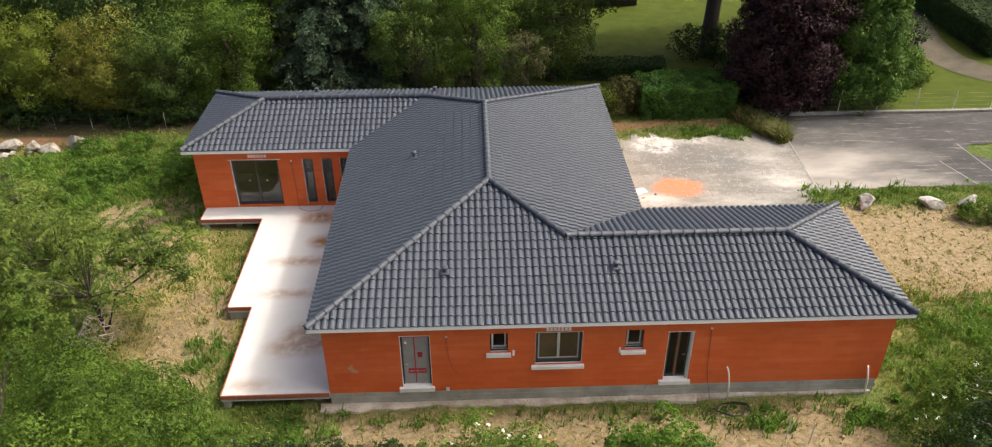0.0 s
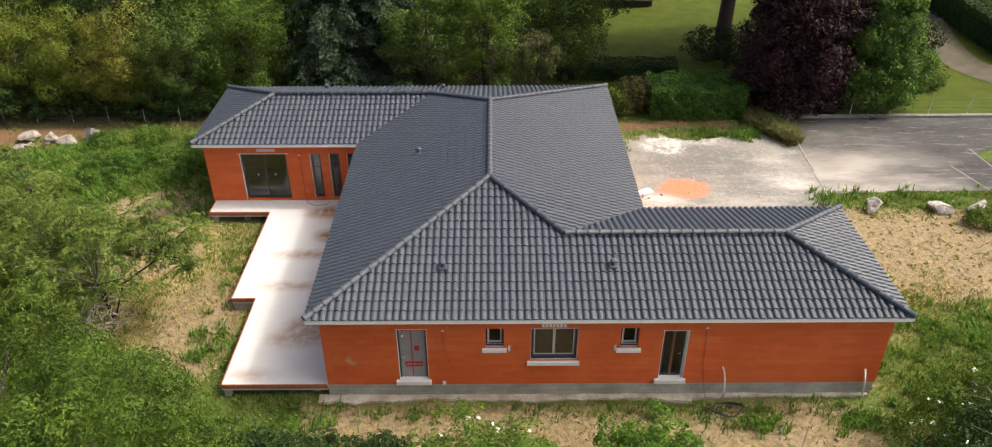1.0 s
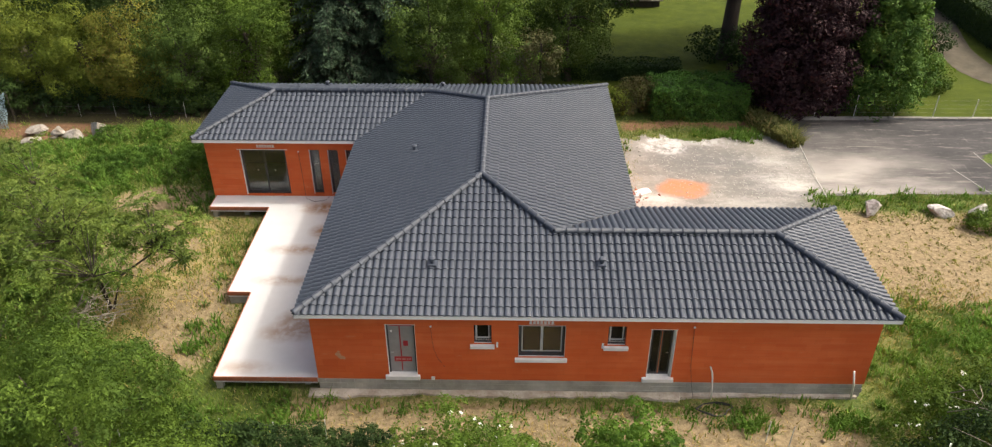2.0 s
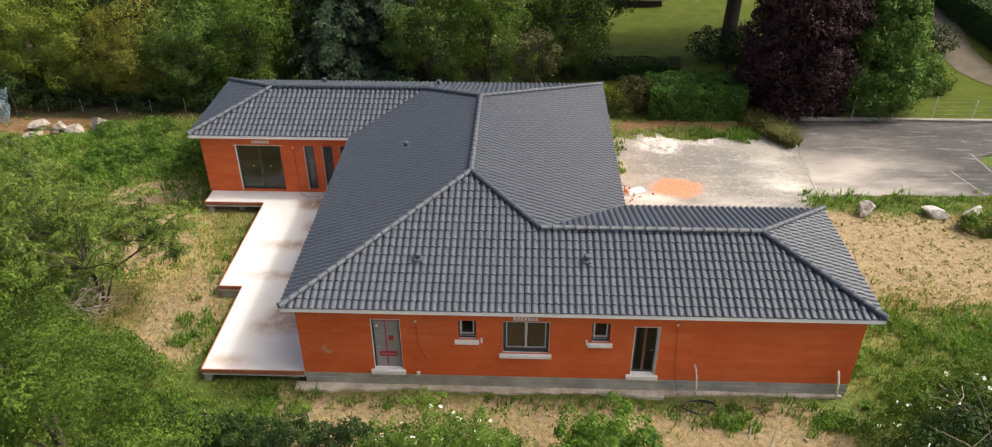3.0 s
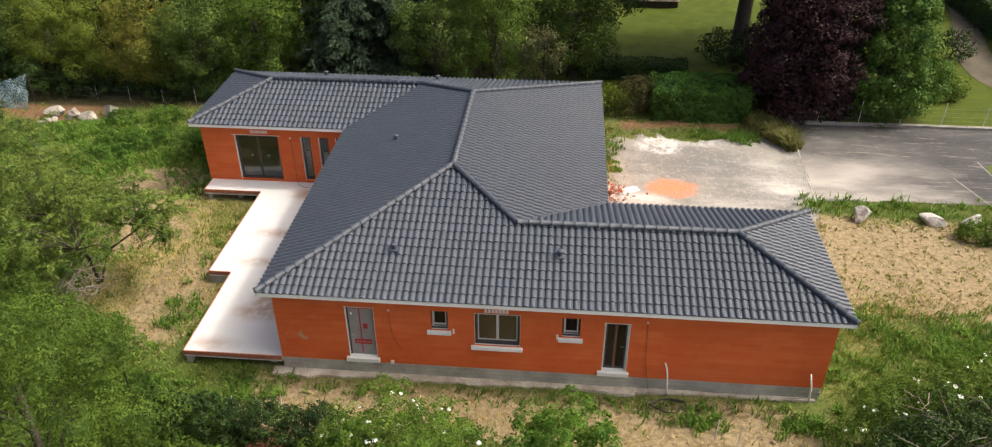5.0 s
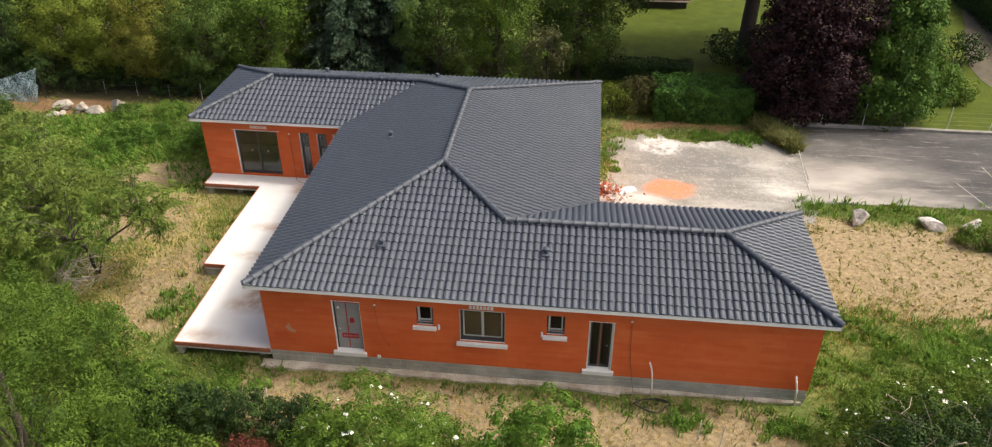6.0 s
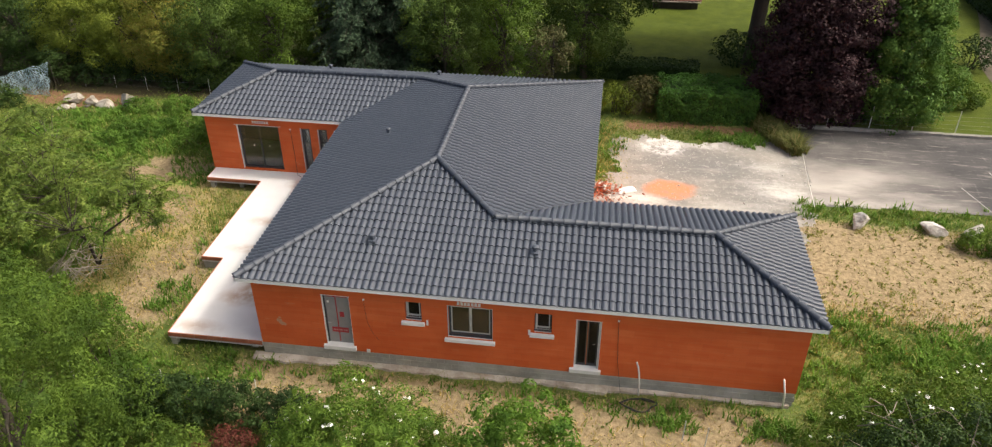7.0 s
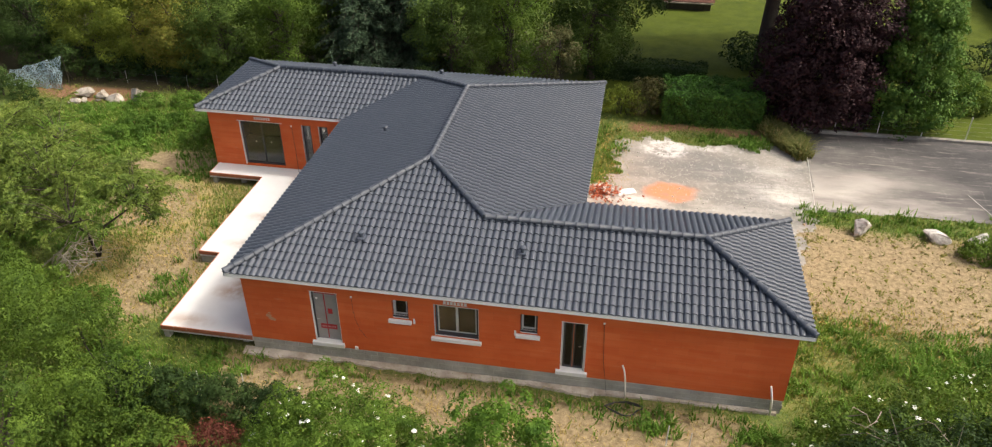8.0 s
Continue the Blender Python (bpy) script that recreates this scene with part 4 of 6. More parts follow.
    for p, q in ((FL, A), (VR, A), (FR, WE), (RB, WE), (RR, B2), (VL, B2), (LF, LE), (LB, LE), (B2, A), (VR, WE), (VL, LE)):
        d = (q - p)
        n = max(1, round(d.length / L))
        step = d / n
        dn = d.normalized()
        side = dn.cross(Vector((0, 0, 1))).normalized()
        upv = side.cross(dn)
        for i in range(n):
            o = p + step * i
            t = new("ridge_tile", cap_me)
            t.parent = roof
            m = Matrix(((side.x, dn.x, upv.x, o.x), (side.y, dn.y, upv.y, o.y), (side.z, dn.z, upv.z, o.z), (0, 0, 0, 1)))
            t.matrix_basis = m @ pose(0, 0, 0.010 + random.uniform(0, 0.004), 0.7, random.uniform(-1, 1), random.uniform(-0.8, 0.8)) @ Matrix.Diagonal((1, step.length / L, 1, 1))
    # valley gutters
    for p, q in ((pt(MAIN_R, WING_RB, 0), VR), (pt(-OVER, WING_LF, 0), VL)):
        d = (q - p).normalized()
        s = d.cross(Vector((0, 0, 1))).normalized() * 0.09
        b = bmesh.new()
        up2 = Vector((0, 0, 0.02))
        drop = Vector((0, 0, -0.045))
        v = [b.verts.new(x + drop) for x in (p - s + up2, p - up2, p + s + up2, q + s + up2, q - up2, q - s + up2)]
        b.faces.new((v[0], v[1], v[4], v[5])), b.faces.new((v[1], v[2], v[3], v[4]))
        part("valley", b, M_SCREEN, roof)
    # flue terminals
    for x, y, h in ((4.0, 1.62, 1.985), (9.72, 1.66, 2.025), (2.62, 9.2, 2.985), (-2.64, 17.35, 0.93), (3.22, 17.0, 1.28)):
        z = EAVE + SLOPE * h - 0.02
        b = bmesh.new()
        tube(b, [(x, y, z - 0.05), (x, y, z + 0.17)], [0.075, 0.07], 12)
        vent = part("roof_vent", b, M_TILE, house, "small grey roof vent with cowl")
        c = bmesh.new()
        tube(c, [(x, y, z + 0.165), (x, y, z + 0.18), (x, y, z + 0.23), (x, y, z + 0.25)], [0.10, 0.125, 0.11, 0.04], 14)
        part("cowl", c, M_TILE, vent, smooth=True)
        part("flashing", one_box((x - 0.15, y - 0.17, z - 0.02), (x + 0.15, y + 0.17, z + 0.035), 0.02), M_TILE, vent)


# ---- terrace ----
TERRACE = [(-0.004, 0.0), (-3.70, 0.0), (-3.70, 4.80), (-4.64, 4.80), (-4.62, 11.22), (-7.40, 11.22), (-7.40, YL - 0.004), (-0.004, YL - 0.004)]


def build_terrace():
    t = thing("terrace", (-3, 5, 0), "pale concrete terrace slab edged with red clay tiles, raised on pillars", "terrace", kind="structure")
    strips = [((-3.70, 0.0), (-0.004, 4.80)), ((-4.62, 4.80), (-0.004, 11.22)), ((-7.40, 11.22), (-0.004, YL - 0.004))]
    vs, fs, off = [], [], 0
    for (x0, y0), (x1, y1) in strips:
        nx, ny = int((x1 - x0) / 0.12), int((y1 - y0) / 0.12)
        gx, gy = np.meshgrid(np.linspace(x0, x1, nx + 1), np.linspace(y0, y1, ny + 1))
        idx = np.arange(gx.size).reshape(gx.shape) + off
        if x0 == -4.62:
            k = (gy - 4.80) / 6.42
            left = -4.64 + 0.02 * k
            gx = left + (gx - x0) / (x1 - x0) * (x1 - left)
        vs.append(np.stack([gx.ravel(), gy.ravel(), np.full(gx.size, SLAB)], -1))
        fs.append(np.stack([idx[:-1, :-1], idx[:-1, 1:], idx[1:, 1:], idx[1:, :-1]], -1).reshape(-1, 4))
        off += gx.size
    v = np.concatenate(vs)
    x, y = v[:, 0], v[:, 1]
    st = np.zeros(len(v))
    for cx, cy, rx, ry in ((-1.9, 11.2, 0.95, 0.45), (-1.6, 9.25, 0.5, 0.42), (-2.1, 7.8, 0.95, 0.22), (-1.2, 2.9, 0.95, 0.85), (-1.9, 2.4, 0.6, 0.4), (-2.3, 5.6, 0.7, 0.15), (-2.9, 0.5, 0.6, 0.2)):
        st = np.maximum(st, soft(ell(x, y, cx, cy, rx, ry), 0.55) * (1.0 if cy > 4 else 0.7))
    part("slab_top", array_mesh("slab_top", v, np.concatenate(fs), M_TERRACE, True, {"stain": st}), None, t)
    # slab body, edge tiles, pillars
    n = len(TERRACE)
    b = bmesh.new()
    lo = [b.verts.new((*q, SLAB - 0.20)) for q in TERRACE]
    hi = [b.verts.new((*q, SLAB - 0.004)) for q in TERRACE]
    b.faces.new(lo), b.faces.new(hi[::-1])
    for i in range(n):
        b.faces.new((lo[i], lo[(i + 1) % n], hi[(i + 1) % n], hi[i]))
    part("slab_body", b, M_CONC, t)
    for i in range(6):
        a, c = Vector(TERRACE[i]), Vector(TERRACE[i + 1])
        if i == 0:
            a = Vector((-0.03, 0.0))
        d = (c - a).normalized()
        out = Vector((-d.y, d.x)) * -1
        cnt = max(1, round((c - a).length / 0.5))
        for k in range(cnt):
            p, q = a + (c - a) * (k / cnt) + d * 0.004, a + (c - a) * ((k + 1) / cnt) - d * 0.004
            e = bmesh.new()
            o1, o2 = out * -0.002, out * 0.035
            base = [p + o1, q + o1, q + o2, p + o2]
            l2 = [e.verts.new((w.x, w.y, SLAB - 0.165)) for w in base]
            h2 = [e.verts.new((w.x, w.y, SLAB + 0.003)) for w in base]
            e.faces.new(l2[::-1]), e.faces.new(h2)
            for j in range(4):
                e.faces.new((l2[j], l2[(j + 1) % 4], h2[(j + 1) % 4], h2[j]))
            part("edge_tile", e, M_CLAYEDGE, t)
        if i in (0, 2, 4):
            e = bmesh.new()
            base = [a + d * 0.02, c - d * 0.02, c - d * 0.02 + out * 0.06, a + d * 0.02 + out * 0.06]
            l2 = [e.verts.new((w.x, w.y, SLAB - 0.24)) for w in base]
            h2 = [e.verts.new((w.x, w.y, SLAB - 0.17)) for w in base]
            e.faces.new(l2[::-1]), e.faces.new(h2)
            for j in range(4):
                e.faces.new((l2[j], l2[(j + 1) % 4], h2[(j + 1) % 4], h2[j]))
            part("edge_board", e, M_SILL, t, "pale shuttering strip under the edge tiles")
    for x, y in ((-3.55, 0.15), (-3.55, 4.6), (-4.48, 7.0), (-4.47, 9.0), (-4.45, 11.0), (-7.2, 11.4), (-5.8, 11.6), (-0.5, 0.4), (-2.0, 0.5), (-7.2, 12.1)):
        part("pillar", one_box((x - 0.11, y - 0.11, -0.2), (x + 0.11, y + 0.11, SLAB - 0.205), 0.01), M_BLOCK, t)
    part("step_wall", one_box((-4.60, 4.83, -0.2), (-3.74, 4.97, SLAB - 0.203), 0.006), M_BLOCK, t)
    part("back_wall", one_box((-4.3, 5.2, -0.2), (-4.1, 10.9, SLAB - 0.202)), M_BLOCK, t)


build_terrace()

# ---- plants ----
L_DEEP = leaf_mat("deep_green_leaves", (0.020, 0.042, 0.011), (0.066, 0.112, 0.024), through=0.22)
L_MID = leaf_mat("mid_green_leaves", (0.017, 0.042, 0.007), (0.130, 0.204, 0.030))
L_BRIGHT = leaf_mat("fresh_green_leaves", (0.020, 0.050, 0.008), (0.135, 0.212, 0.030))
L_YELLOW = leaf_mat("yellow_green_leaves", (0.066, 0.100, 0.013), (0.200, 0.240, 0.036), through=0.25)
L_OLIVE = leaf_mat("olive_leaves", (0.076, 0.092, 0.014), (0.215, 0.212, 0.038), (0.22, 0.140, 0.034), 0.04, through=0.25)
L_SILVER = leaf_mat("blue_green_needles", (0.022, 0.044, 0.025), (0.088, 0.138, 0.076), through=0.1)
L_BELT = leaf_mat("muted_green_leaves", (0.030, 0.062, 0.013), (0.112, 0.170, 0.032), through=0.22)
L_FLOWERING = leaf_mat("light_green_leaves", (0.024, 0.064, 0.009), (0.150, 0.240, 0.034))
L_WEED = leaf_mat("nettle_leaves", (0.034, 0.084, 0.013), (0.130, 0.230, 0.036))
L_FRESH = leaf_mat("glossy_fresh_leaves", (0.024, 0.064, 0.010), (0.132, 0.238, 0.033), gloss=0.10)
L_PLUM = leaf_mat("dark_purple_leaves", (0.017, 0.0080, 0.0100), (0.042, 0.019, 0.022), (0.062, 0.032, 0.030), 0.06, through=0.10)
L_HEDGE = leaf_mat("clipped_hedge_leaves", (0.022, 0.060, 0.012), (0.080, 0.180, 0.027), through=0.10)
L_GARDEN = leaf_mat("garden_tree_leaves", (0.026, 0.070, 0.013), (0.112, 0.198, 0.034), through=0.2)
L_DARKHEDGE = leaf_mat("dark_hedge_leaves", (0.013, 0.031, 0.009), (0.046, 0.080, 0.019), through=0.18)
L_RED = leaf_mat("red_shrub_leaves", (0.075, 0.022, 0.016), (0.150, 0.050, 0.034))
L_WALNUT = leaf_mat("fruit_tree_leaves", (0.030, 0.064, 0.010), (0.172, 0.232, 0.042), gloss=0.22, through=0.28)
L_BROWN = leaf_mat("brownish_leaves", (0.035, 0.040, 0.012), (0.085, 0.080, 0.030))
L_PINK = leaf_mat("pale_pinkish_leaves", (0.060, 0.080, 0.028), (0.165, 0.155, 0.070))
M_FLOWER = plain("white_petals", (0.72, 0.72, 0.62), (0.84, 0.84, 0.76), 8.0, 0.7)
M_GRASS = leaf_mat("wild_grass_blades", (0.068, 0.112, 0.019), (0.205, 0.262, 0.052), (0.40, 0.33, 0.14), 0.08, through=0.25)
M_LUSH = leaf_mat("lush_weed_blades", (0.048, 0.112, 0.015), (0.152, 0.270, 0.040), (0.25, 0.26, 0.08), 0.05, through=0.25)
M_RANK = leaf_mat("rank_grass_blades", (0.062, 0.082, 0.020), (0.205, 0.215, 0.068), (0.30, 0.25, 0.11), 0.10, through=0.2)
M_DRYGRASS = leaf_mat("dry_grass_blades", (0.228, 0.174, 0.051), (0.484, 0.360, 0.133), (0.094, 0.132, 0.020), 0.3, through=0.2)


def unit(v):
    return v / np.maximum(np.linalg.norm(v, axis=-1, keepdims=True), 1e-9)


def leaf_arrays(pos, nrm, size, aspect, rng, along=None):
    """Folded lozenge leaves: two triangles each."""
    n = len(pos)
    t = rng.normal(size=(n, 3)) if along is None else along + 0.25 * rng.normal(size=(n, 3))
    t = unit(t - nrm * (t * nrm).sum(1, keepdims=True))
    b = np.cross(nrm, t)
    s = (np.broadcast_to(size, n) * rng.uniform(0.65, 1.25, n))[:, None]
    fold = nrm * s * 0.14
    v = np.stack([pos - t * s * 0.5, pos + b * s * aspect * 0.5 + fold - t * s * 0.05, pos + t * s * 0.5, pos - b * s * aspect * 0.5 + fold - t * s * 0.05], 1).reshape(-1, 3)
    i = np.arange(n)[:, None] * 4
    return v, np.concatenate([i + [[0, 1, 2]], i + [[0, 2, 3]]], 1).reshape(-1, 3)


def crown_arrays(blobs, rng, clump=0.5, gap=0.55, per=34, leaf=0.17, aspect=0.55, low=-0.5, inner=0.15, rough=0.16, droop=0.0, thin=0.0):
    """Leaves on small domes set over the skin of overlapping ellipsoids, plus sparse inner leaves."""
    ps, ns = [], []
    cen = np.array([q[:3] for q in blobs])
    rad = np.array([q[3:] for q in blobs])
    for c, r in zip(cen, rad):
        area = 4 * math.pi * ((r[0] * r[1]) ** 1.6 / 3 + (r[0] * r[2]) ** 1.6 / 3 + (r[1] * r[2]) ** 1.6 / 3) ** (1 / 1.6)
        k = max(6, int(area * (1 - low) / 2 / gap ** 2))
        d = rng.normal(size=(k * 2, 3))
        d = unit(d)
        d = d[d[:, 2] > low][:k]
        wob = 1 + rough * rng.normal(size=(len(d), 1))
        cc = c + r * d * np.clip(wob, 0.6, 1.35)
        # drop clumps deep inside another blob
        keep = np.ones(len(cc), bool)
        for c2, r2 in zip(cen, rad):
            if (c2 != c).any():
                keep &= (((cc - c2) / r2) ** 2).sum(1) > 0.62
        cc, d = cc[keep], d[keep]
        out = unit(d / r + np.array([0, 0, 0.25 / r.mean()]))
        m = len(cc)
        if not m:
            continue
        cr = clump * rng.uniform(0.6, 1.35, m)
        e = rng.normal(size=(m, per, 3)) + out[:, None, :] * 0.9
        e = unit(e)
        p = cc[:, None, :] + e * (cr[:, None, None] * rng.uniform(0.7, 1.05, (m, per, 1))) * np.array([1, 1, 0.8])
        p[..., 2] -= droop * rng.random((m, per)) ** 2
        nn = unit(e * 1.2 + 0.34 * rng.normal(size=(m, per, 3)) + np.array([0, 0, 0.25]))
        ps.append(p.reshape(-1, 3)), ns.append(nn.reshape(-1, 3))
        q = int(m * per * inner)
        di = unit(rng.normal(size=(q, 3)))
        di = di[di[:, 2] > low]
        ps.append(c + r * di * rng.uniform(0.55, 0.95, (len(di), 1))), ns.append(unit(di + 0.8 * rng.normal(size=di.shape)))
    p, nn = np.concatenate(ps), np.concatenate(ns)
    if thin:
        # fewer, larger leaves on the north side and high up
        far_side = (p[:, 1] > cen[:, 1].mean() + 0.25 * rad[0][1]) | (p[:, 2] > 8.5)
        keep = ~far_side | (rng.random(len(p)) < thin)
        leaf = np.where(far_side, leaf / math.sqrt(thin) * 0.8, leaf)[keep]
        p, nn = p[keep], nn[keep]
    g = ground_z(p[:, 0], p[:, 1]) + 0.03
    ok = p[:, 2] > g
    p, nn, leaf = p[ok], nn[ok], np.broadcast_to(leaf, len(ok))[ok]
    return leaf_arrays(p, nn, leaf, aspect, rng)


def limbs(bm, base, top, blobs, rng, r0, count):
    """Limbs that leave the trunk and reach into the crown."""
    base, top = Vector(base), Vector(top)
    mid = base.lerp(top, 0.5) + Vector((rng.normal() * r0, rng.normal() * r0, 0))
    tube(bm, [base - Vector((0, 0, 0.15)), base + Vector((0, 0, 0.25)), mid, top], [r0 * 1.35, r0, r0 * 0.8, r0 * 0.45], 10)
    for i in range(count):
        q = blobs[i % len(blobs)]
        d = unit(rng.normal(size=3) + np.array([0, 0, 0.4]))
        end = Vector(np.array(q[:3]) + np.array(q[3:]) * d * 0.85)
        k = rng.uniform(0.35, 0.95)
        a = base.lerp(mid, k * 2) if k < 0.5 else mid.lerp(top, k * 2 - 1)
        j = a.lerp(end, 0.5) + Vector((0, 0, 0.12 * (end - a).length))
        tube(bm, [a, j, end], [r0 * 0.42, r0 * 0.26, r0 * 0.07], 6, False)


def tree(name, base, top, blobs, material, seed, label, r0=0.2, count=10, category="tree", group="", **kw):
    rng = np.random.default_rng(seed)
    bz = float(ground_z(base[0], base[1]))
    base = (base[0], base[1], bz)
    t = thing(name, base, label, category, group)
    b = bmesh.new()
    limbs(b, base, top, blobs, rng, r0, count)
    part("trunk", b, M_BARK, t, smooth=True)
    v, f = crown_arrays(blobs, rng, **kw)
    part("crown", array_mesh("crown", v, f, material), None, t)
    return t


def blobs_around(c, r, n, rng, inner=0.60, size=(0.26, 0.46)):
    """A crown made of one core and n lobes round it."""
    c, r = np.array(c, float), np.array(r, float)
    out = [(*c, *(r * inner))]
    for i in range(n):
        d = unit(rng.normal(size=3) + np.array([0, 0, 0.15]))
        s = rng.uniform(*size)
        out.append((*(c + r * d * (1 - s)), *(r * s)))
    return out


def crown_tree(name, x, y, zc, r, material, seed, label, lobes=9, r0=0.25, group="", **kw):
    rng = np.random.default_rng(seed + 1000)
    bl = blobs_around((x, y, zc), r, lobes, rng)
    return tree(name, (x, y), (x, y, zc + 0.3 * r[2]), bl, material, seed, label, r0, 9, group=group, **kw)


def conifer(name, x, y, height, radius, seed, label, first=0.3):
    """Tiered drooping boughs with needle sprays."""
    rng = np.random.default_rng(seed)
    t = thing(name, (x, y, 0), label, "tree")
    b = bmesh.new()
    tube(b, [(x, y, -0.2), (x, y, height * 0.5), (x, y, height)], [0.28, 0.2, 0.04], 10)
    ps, ns, al = [], [], []
    z = first
    while z < height - 0.4:
        k = 1 - z / height
        for a in rng.uniform(0, 2 * math.pi, 9):
            ln = radius * (0.25 + 0.75 * k ** 0.8) * rng.uniform(0.7, 1.12)
            dr = np.array([math.cos(a), math.sin(a), 0])
            s = np.linspace(0.15, 1, int(ln / 0.16) + 3)
            path = np.array([x, y, z]) + dr * ln * s[:, None] + np.array([0, 0, 1.0]) * (0.22 * ln * s - 0.42 * ln * s ** 2)[:, None]
            tube(b, [path[0], path[len(path) // 2], path[-1]], [0.05, 0.03, 0.01], 5, False)
            side = np.array([-dr[1], dr[0], 0])
            for q, u in zip(path, s):
                m = 8
                w = 0.42 * ln * (1.05 - u) * 0.8 + 0.16
                off = rng.uniform(-1, 1, (m, 1))
                ps.append(q + side * off * w + dr * 0.12 * rng.normal(size=(m, 1)) - np.array([0, 0, 1.0]) * (np.abs(off) * w * 0.45 + 0.05 * rng.random((m, 1))))
                ns.append(unit(np.array([0, 0, 1.0]) + 0.45 * rng.normal(size=(m, 3)) + 0.3 * dr))
                al.append(unit(dr * 0.8 + side * np.sign(off) * 0.8 - np.array([0, 0, 0.5])))
        z += 0.36
    part("trunk", b, M_BARK, t, smooth=True)
    v, f = leaf_arrays(np.concatenate(ps), np.concatenate(ns), 0.30, 0.28, rng, np.concatenate(al))
    part("crown", array_mesh("crown", v, f, L_SILVER), None, t)
    return t


def shrub(name, blobs, material, seed, label, flowers=0, flower_size=0.16, category="shrub", stems=6, **kw):
    rng = np.random.default_rng(seed)
    cx, cy = blobs[0][0], blobs[0][1]
    t = thing(name, (cx, cy, float(ground_z(cx, cy))), label, category)
    for i in range(stems):
        q = blobs[i % len(blobs)]
        gx, gy = q[0] + 0.15 * rng.normal(), q[1] + 0.15 * rng.normal()
        gz = float(ground_z(gx, gy))
        e = np.array(q[:3]) + np.array(q[3:]) * unit(rng.normal(size=3) + np.array([0, 0, 0.8])) * 0.8
        b = bmesh.new()
        tube(b, [(gx, gy, gz - 0.1), (0.5 * (gx + e[0]) + 0.1 * rng.normal(), 0.5 * (gy + e[1]), 0.5 * (gz + e[2]) + 0.1), tuple(e)], [0.035, 0.025, 0.008], 6)
        part("stem", b, M_BARK, t)
    v, f = crown_arrays(blobs, rng, **kw)
    part("foliage", array_mesh("foliage", v, f, material), None, t)
    for i in range(flowers):
        q = blobs[rng.integers(len(blobs))]
        d = unit(rng.normal(size=3) * np.array([1, 1, 0.6]) + np.array([0, -0.25, 0.75]))
        c = np.array(q[:3]) + np.array(q[3:]) * d * 1.16
        n = 9
        e = unit(rng.normal(size=(n, 3)) * np.array([1, 1, 0.3]) + np.array([0, 0, 0.4]))
        fs = flower_size * rng.uniform(0.6, 1.25)
        fv, ff = leaf_arrays(c + e * fs * 0.5 * rng.random((n, 1)) ** 0.5 * np.array([1, 1, 0.4]), unit(e + np.array([0, 0, 1.2])), fs * 0.5, 0.9, rng)
        part("flower_head", array_mesh("flower_head", fv, ff, M_FLOWER), None, t, "flat white flower head")
    return t


def blades(name, x, y, h, material, seed, label, category, per=6, width=0.020, lean=0.45, spread=0.10, simple=False):
    """Tufts of bent blades, one sheet of stuff."""
    rng = np.random.default_rng(seed)
    n = len(x) * per
    px, py = np.repeat(x, per) + spread * rng.normal(size=n), np.repeat(y, per) + spread * rng.normal(size=n)
    hh = np.repeat(h, per) * rng.uniform(0.5, 1.2, n)
    a = rng.uniform(0, 2 * math.pi, n)
    d = np.stack([np.cos(a), np.sin(a), np.zeros(n)], -1)
    s = np.stack([-np.sin(a), np.cos(a), np.zeros(n)], -1) * (width * rng.uniform(0.6, 1.3, n))[:, None]
    p = np.stack([px, py, ground_z(px, py) - 0.02], -1)
    up = np.array([0, 0, 1.0])
    midp = p + up * (0.6 * hh)[:, None] + d * (lean * 0.3 * hh)[:, None]
    tip = p + up * (0.95 * hh)[:, None] + d * (lean * hh * rng.uniform(0.5, 1.4, n))[:, None]
    v = np.stack([p - s, p + s, midp + s * 0.8, midp - s * 0.8, tip], 1).reshape(-1, 3)
    i = np.arange(n)[:, None] * 5
    f = np.concatenate([i + [[0, 1, 2]], i + [[0, 2, 3]], i + [[3, 2, 4]]], 1).reshape(-1, 3)
    if simple:
        v = np.stack([p - s, p + s, tip], 1).reshape(-1, 3)
        f = np.arange(n * 3).reshape(-1, 3)
    return tagged(new(name, array_mesh(name, v, f, material)), label, category, kind="stuff")


def scatter(n, x0, x1, y0, y1, density, seed):
    rng = np.random.default_rng(seed)
    x, y = rng.uniform(x0, x1, n), rng.uniform(y0, y1, n)
    k = rng.random(n) < density(x, y)
    return x[k], y[k]


def off_house(x, y, m=0.05):
    d = np.minimum(np.minimum(rect(x, y, 0, XW, 0, YW), rect(x, y, 0, XM, 0, YB)), rect(x, y, XL, 0.2, YL, YB))
    d = np.minimum(d, np.minimum(np.minimum(rect(x, y, -3.7, 0, 0, 4.8), rect(x, y, -4.66, 0, 4.8, 11.3)), rect(x, y, -7.4, 0, 11.22, YL)))
    return d > m


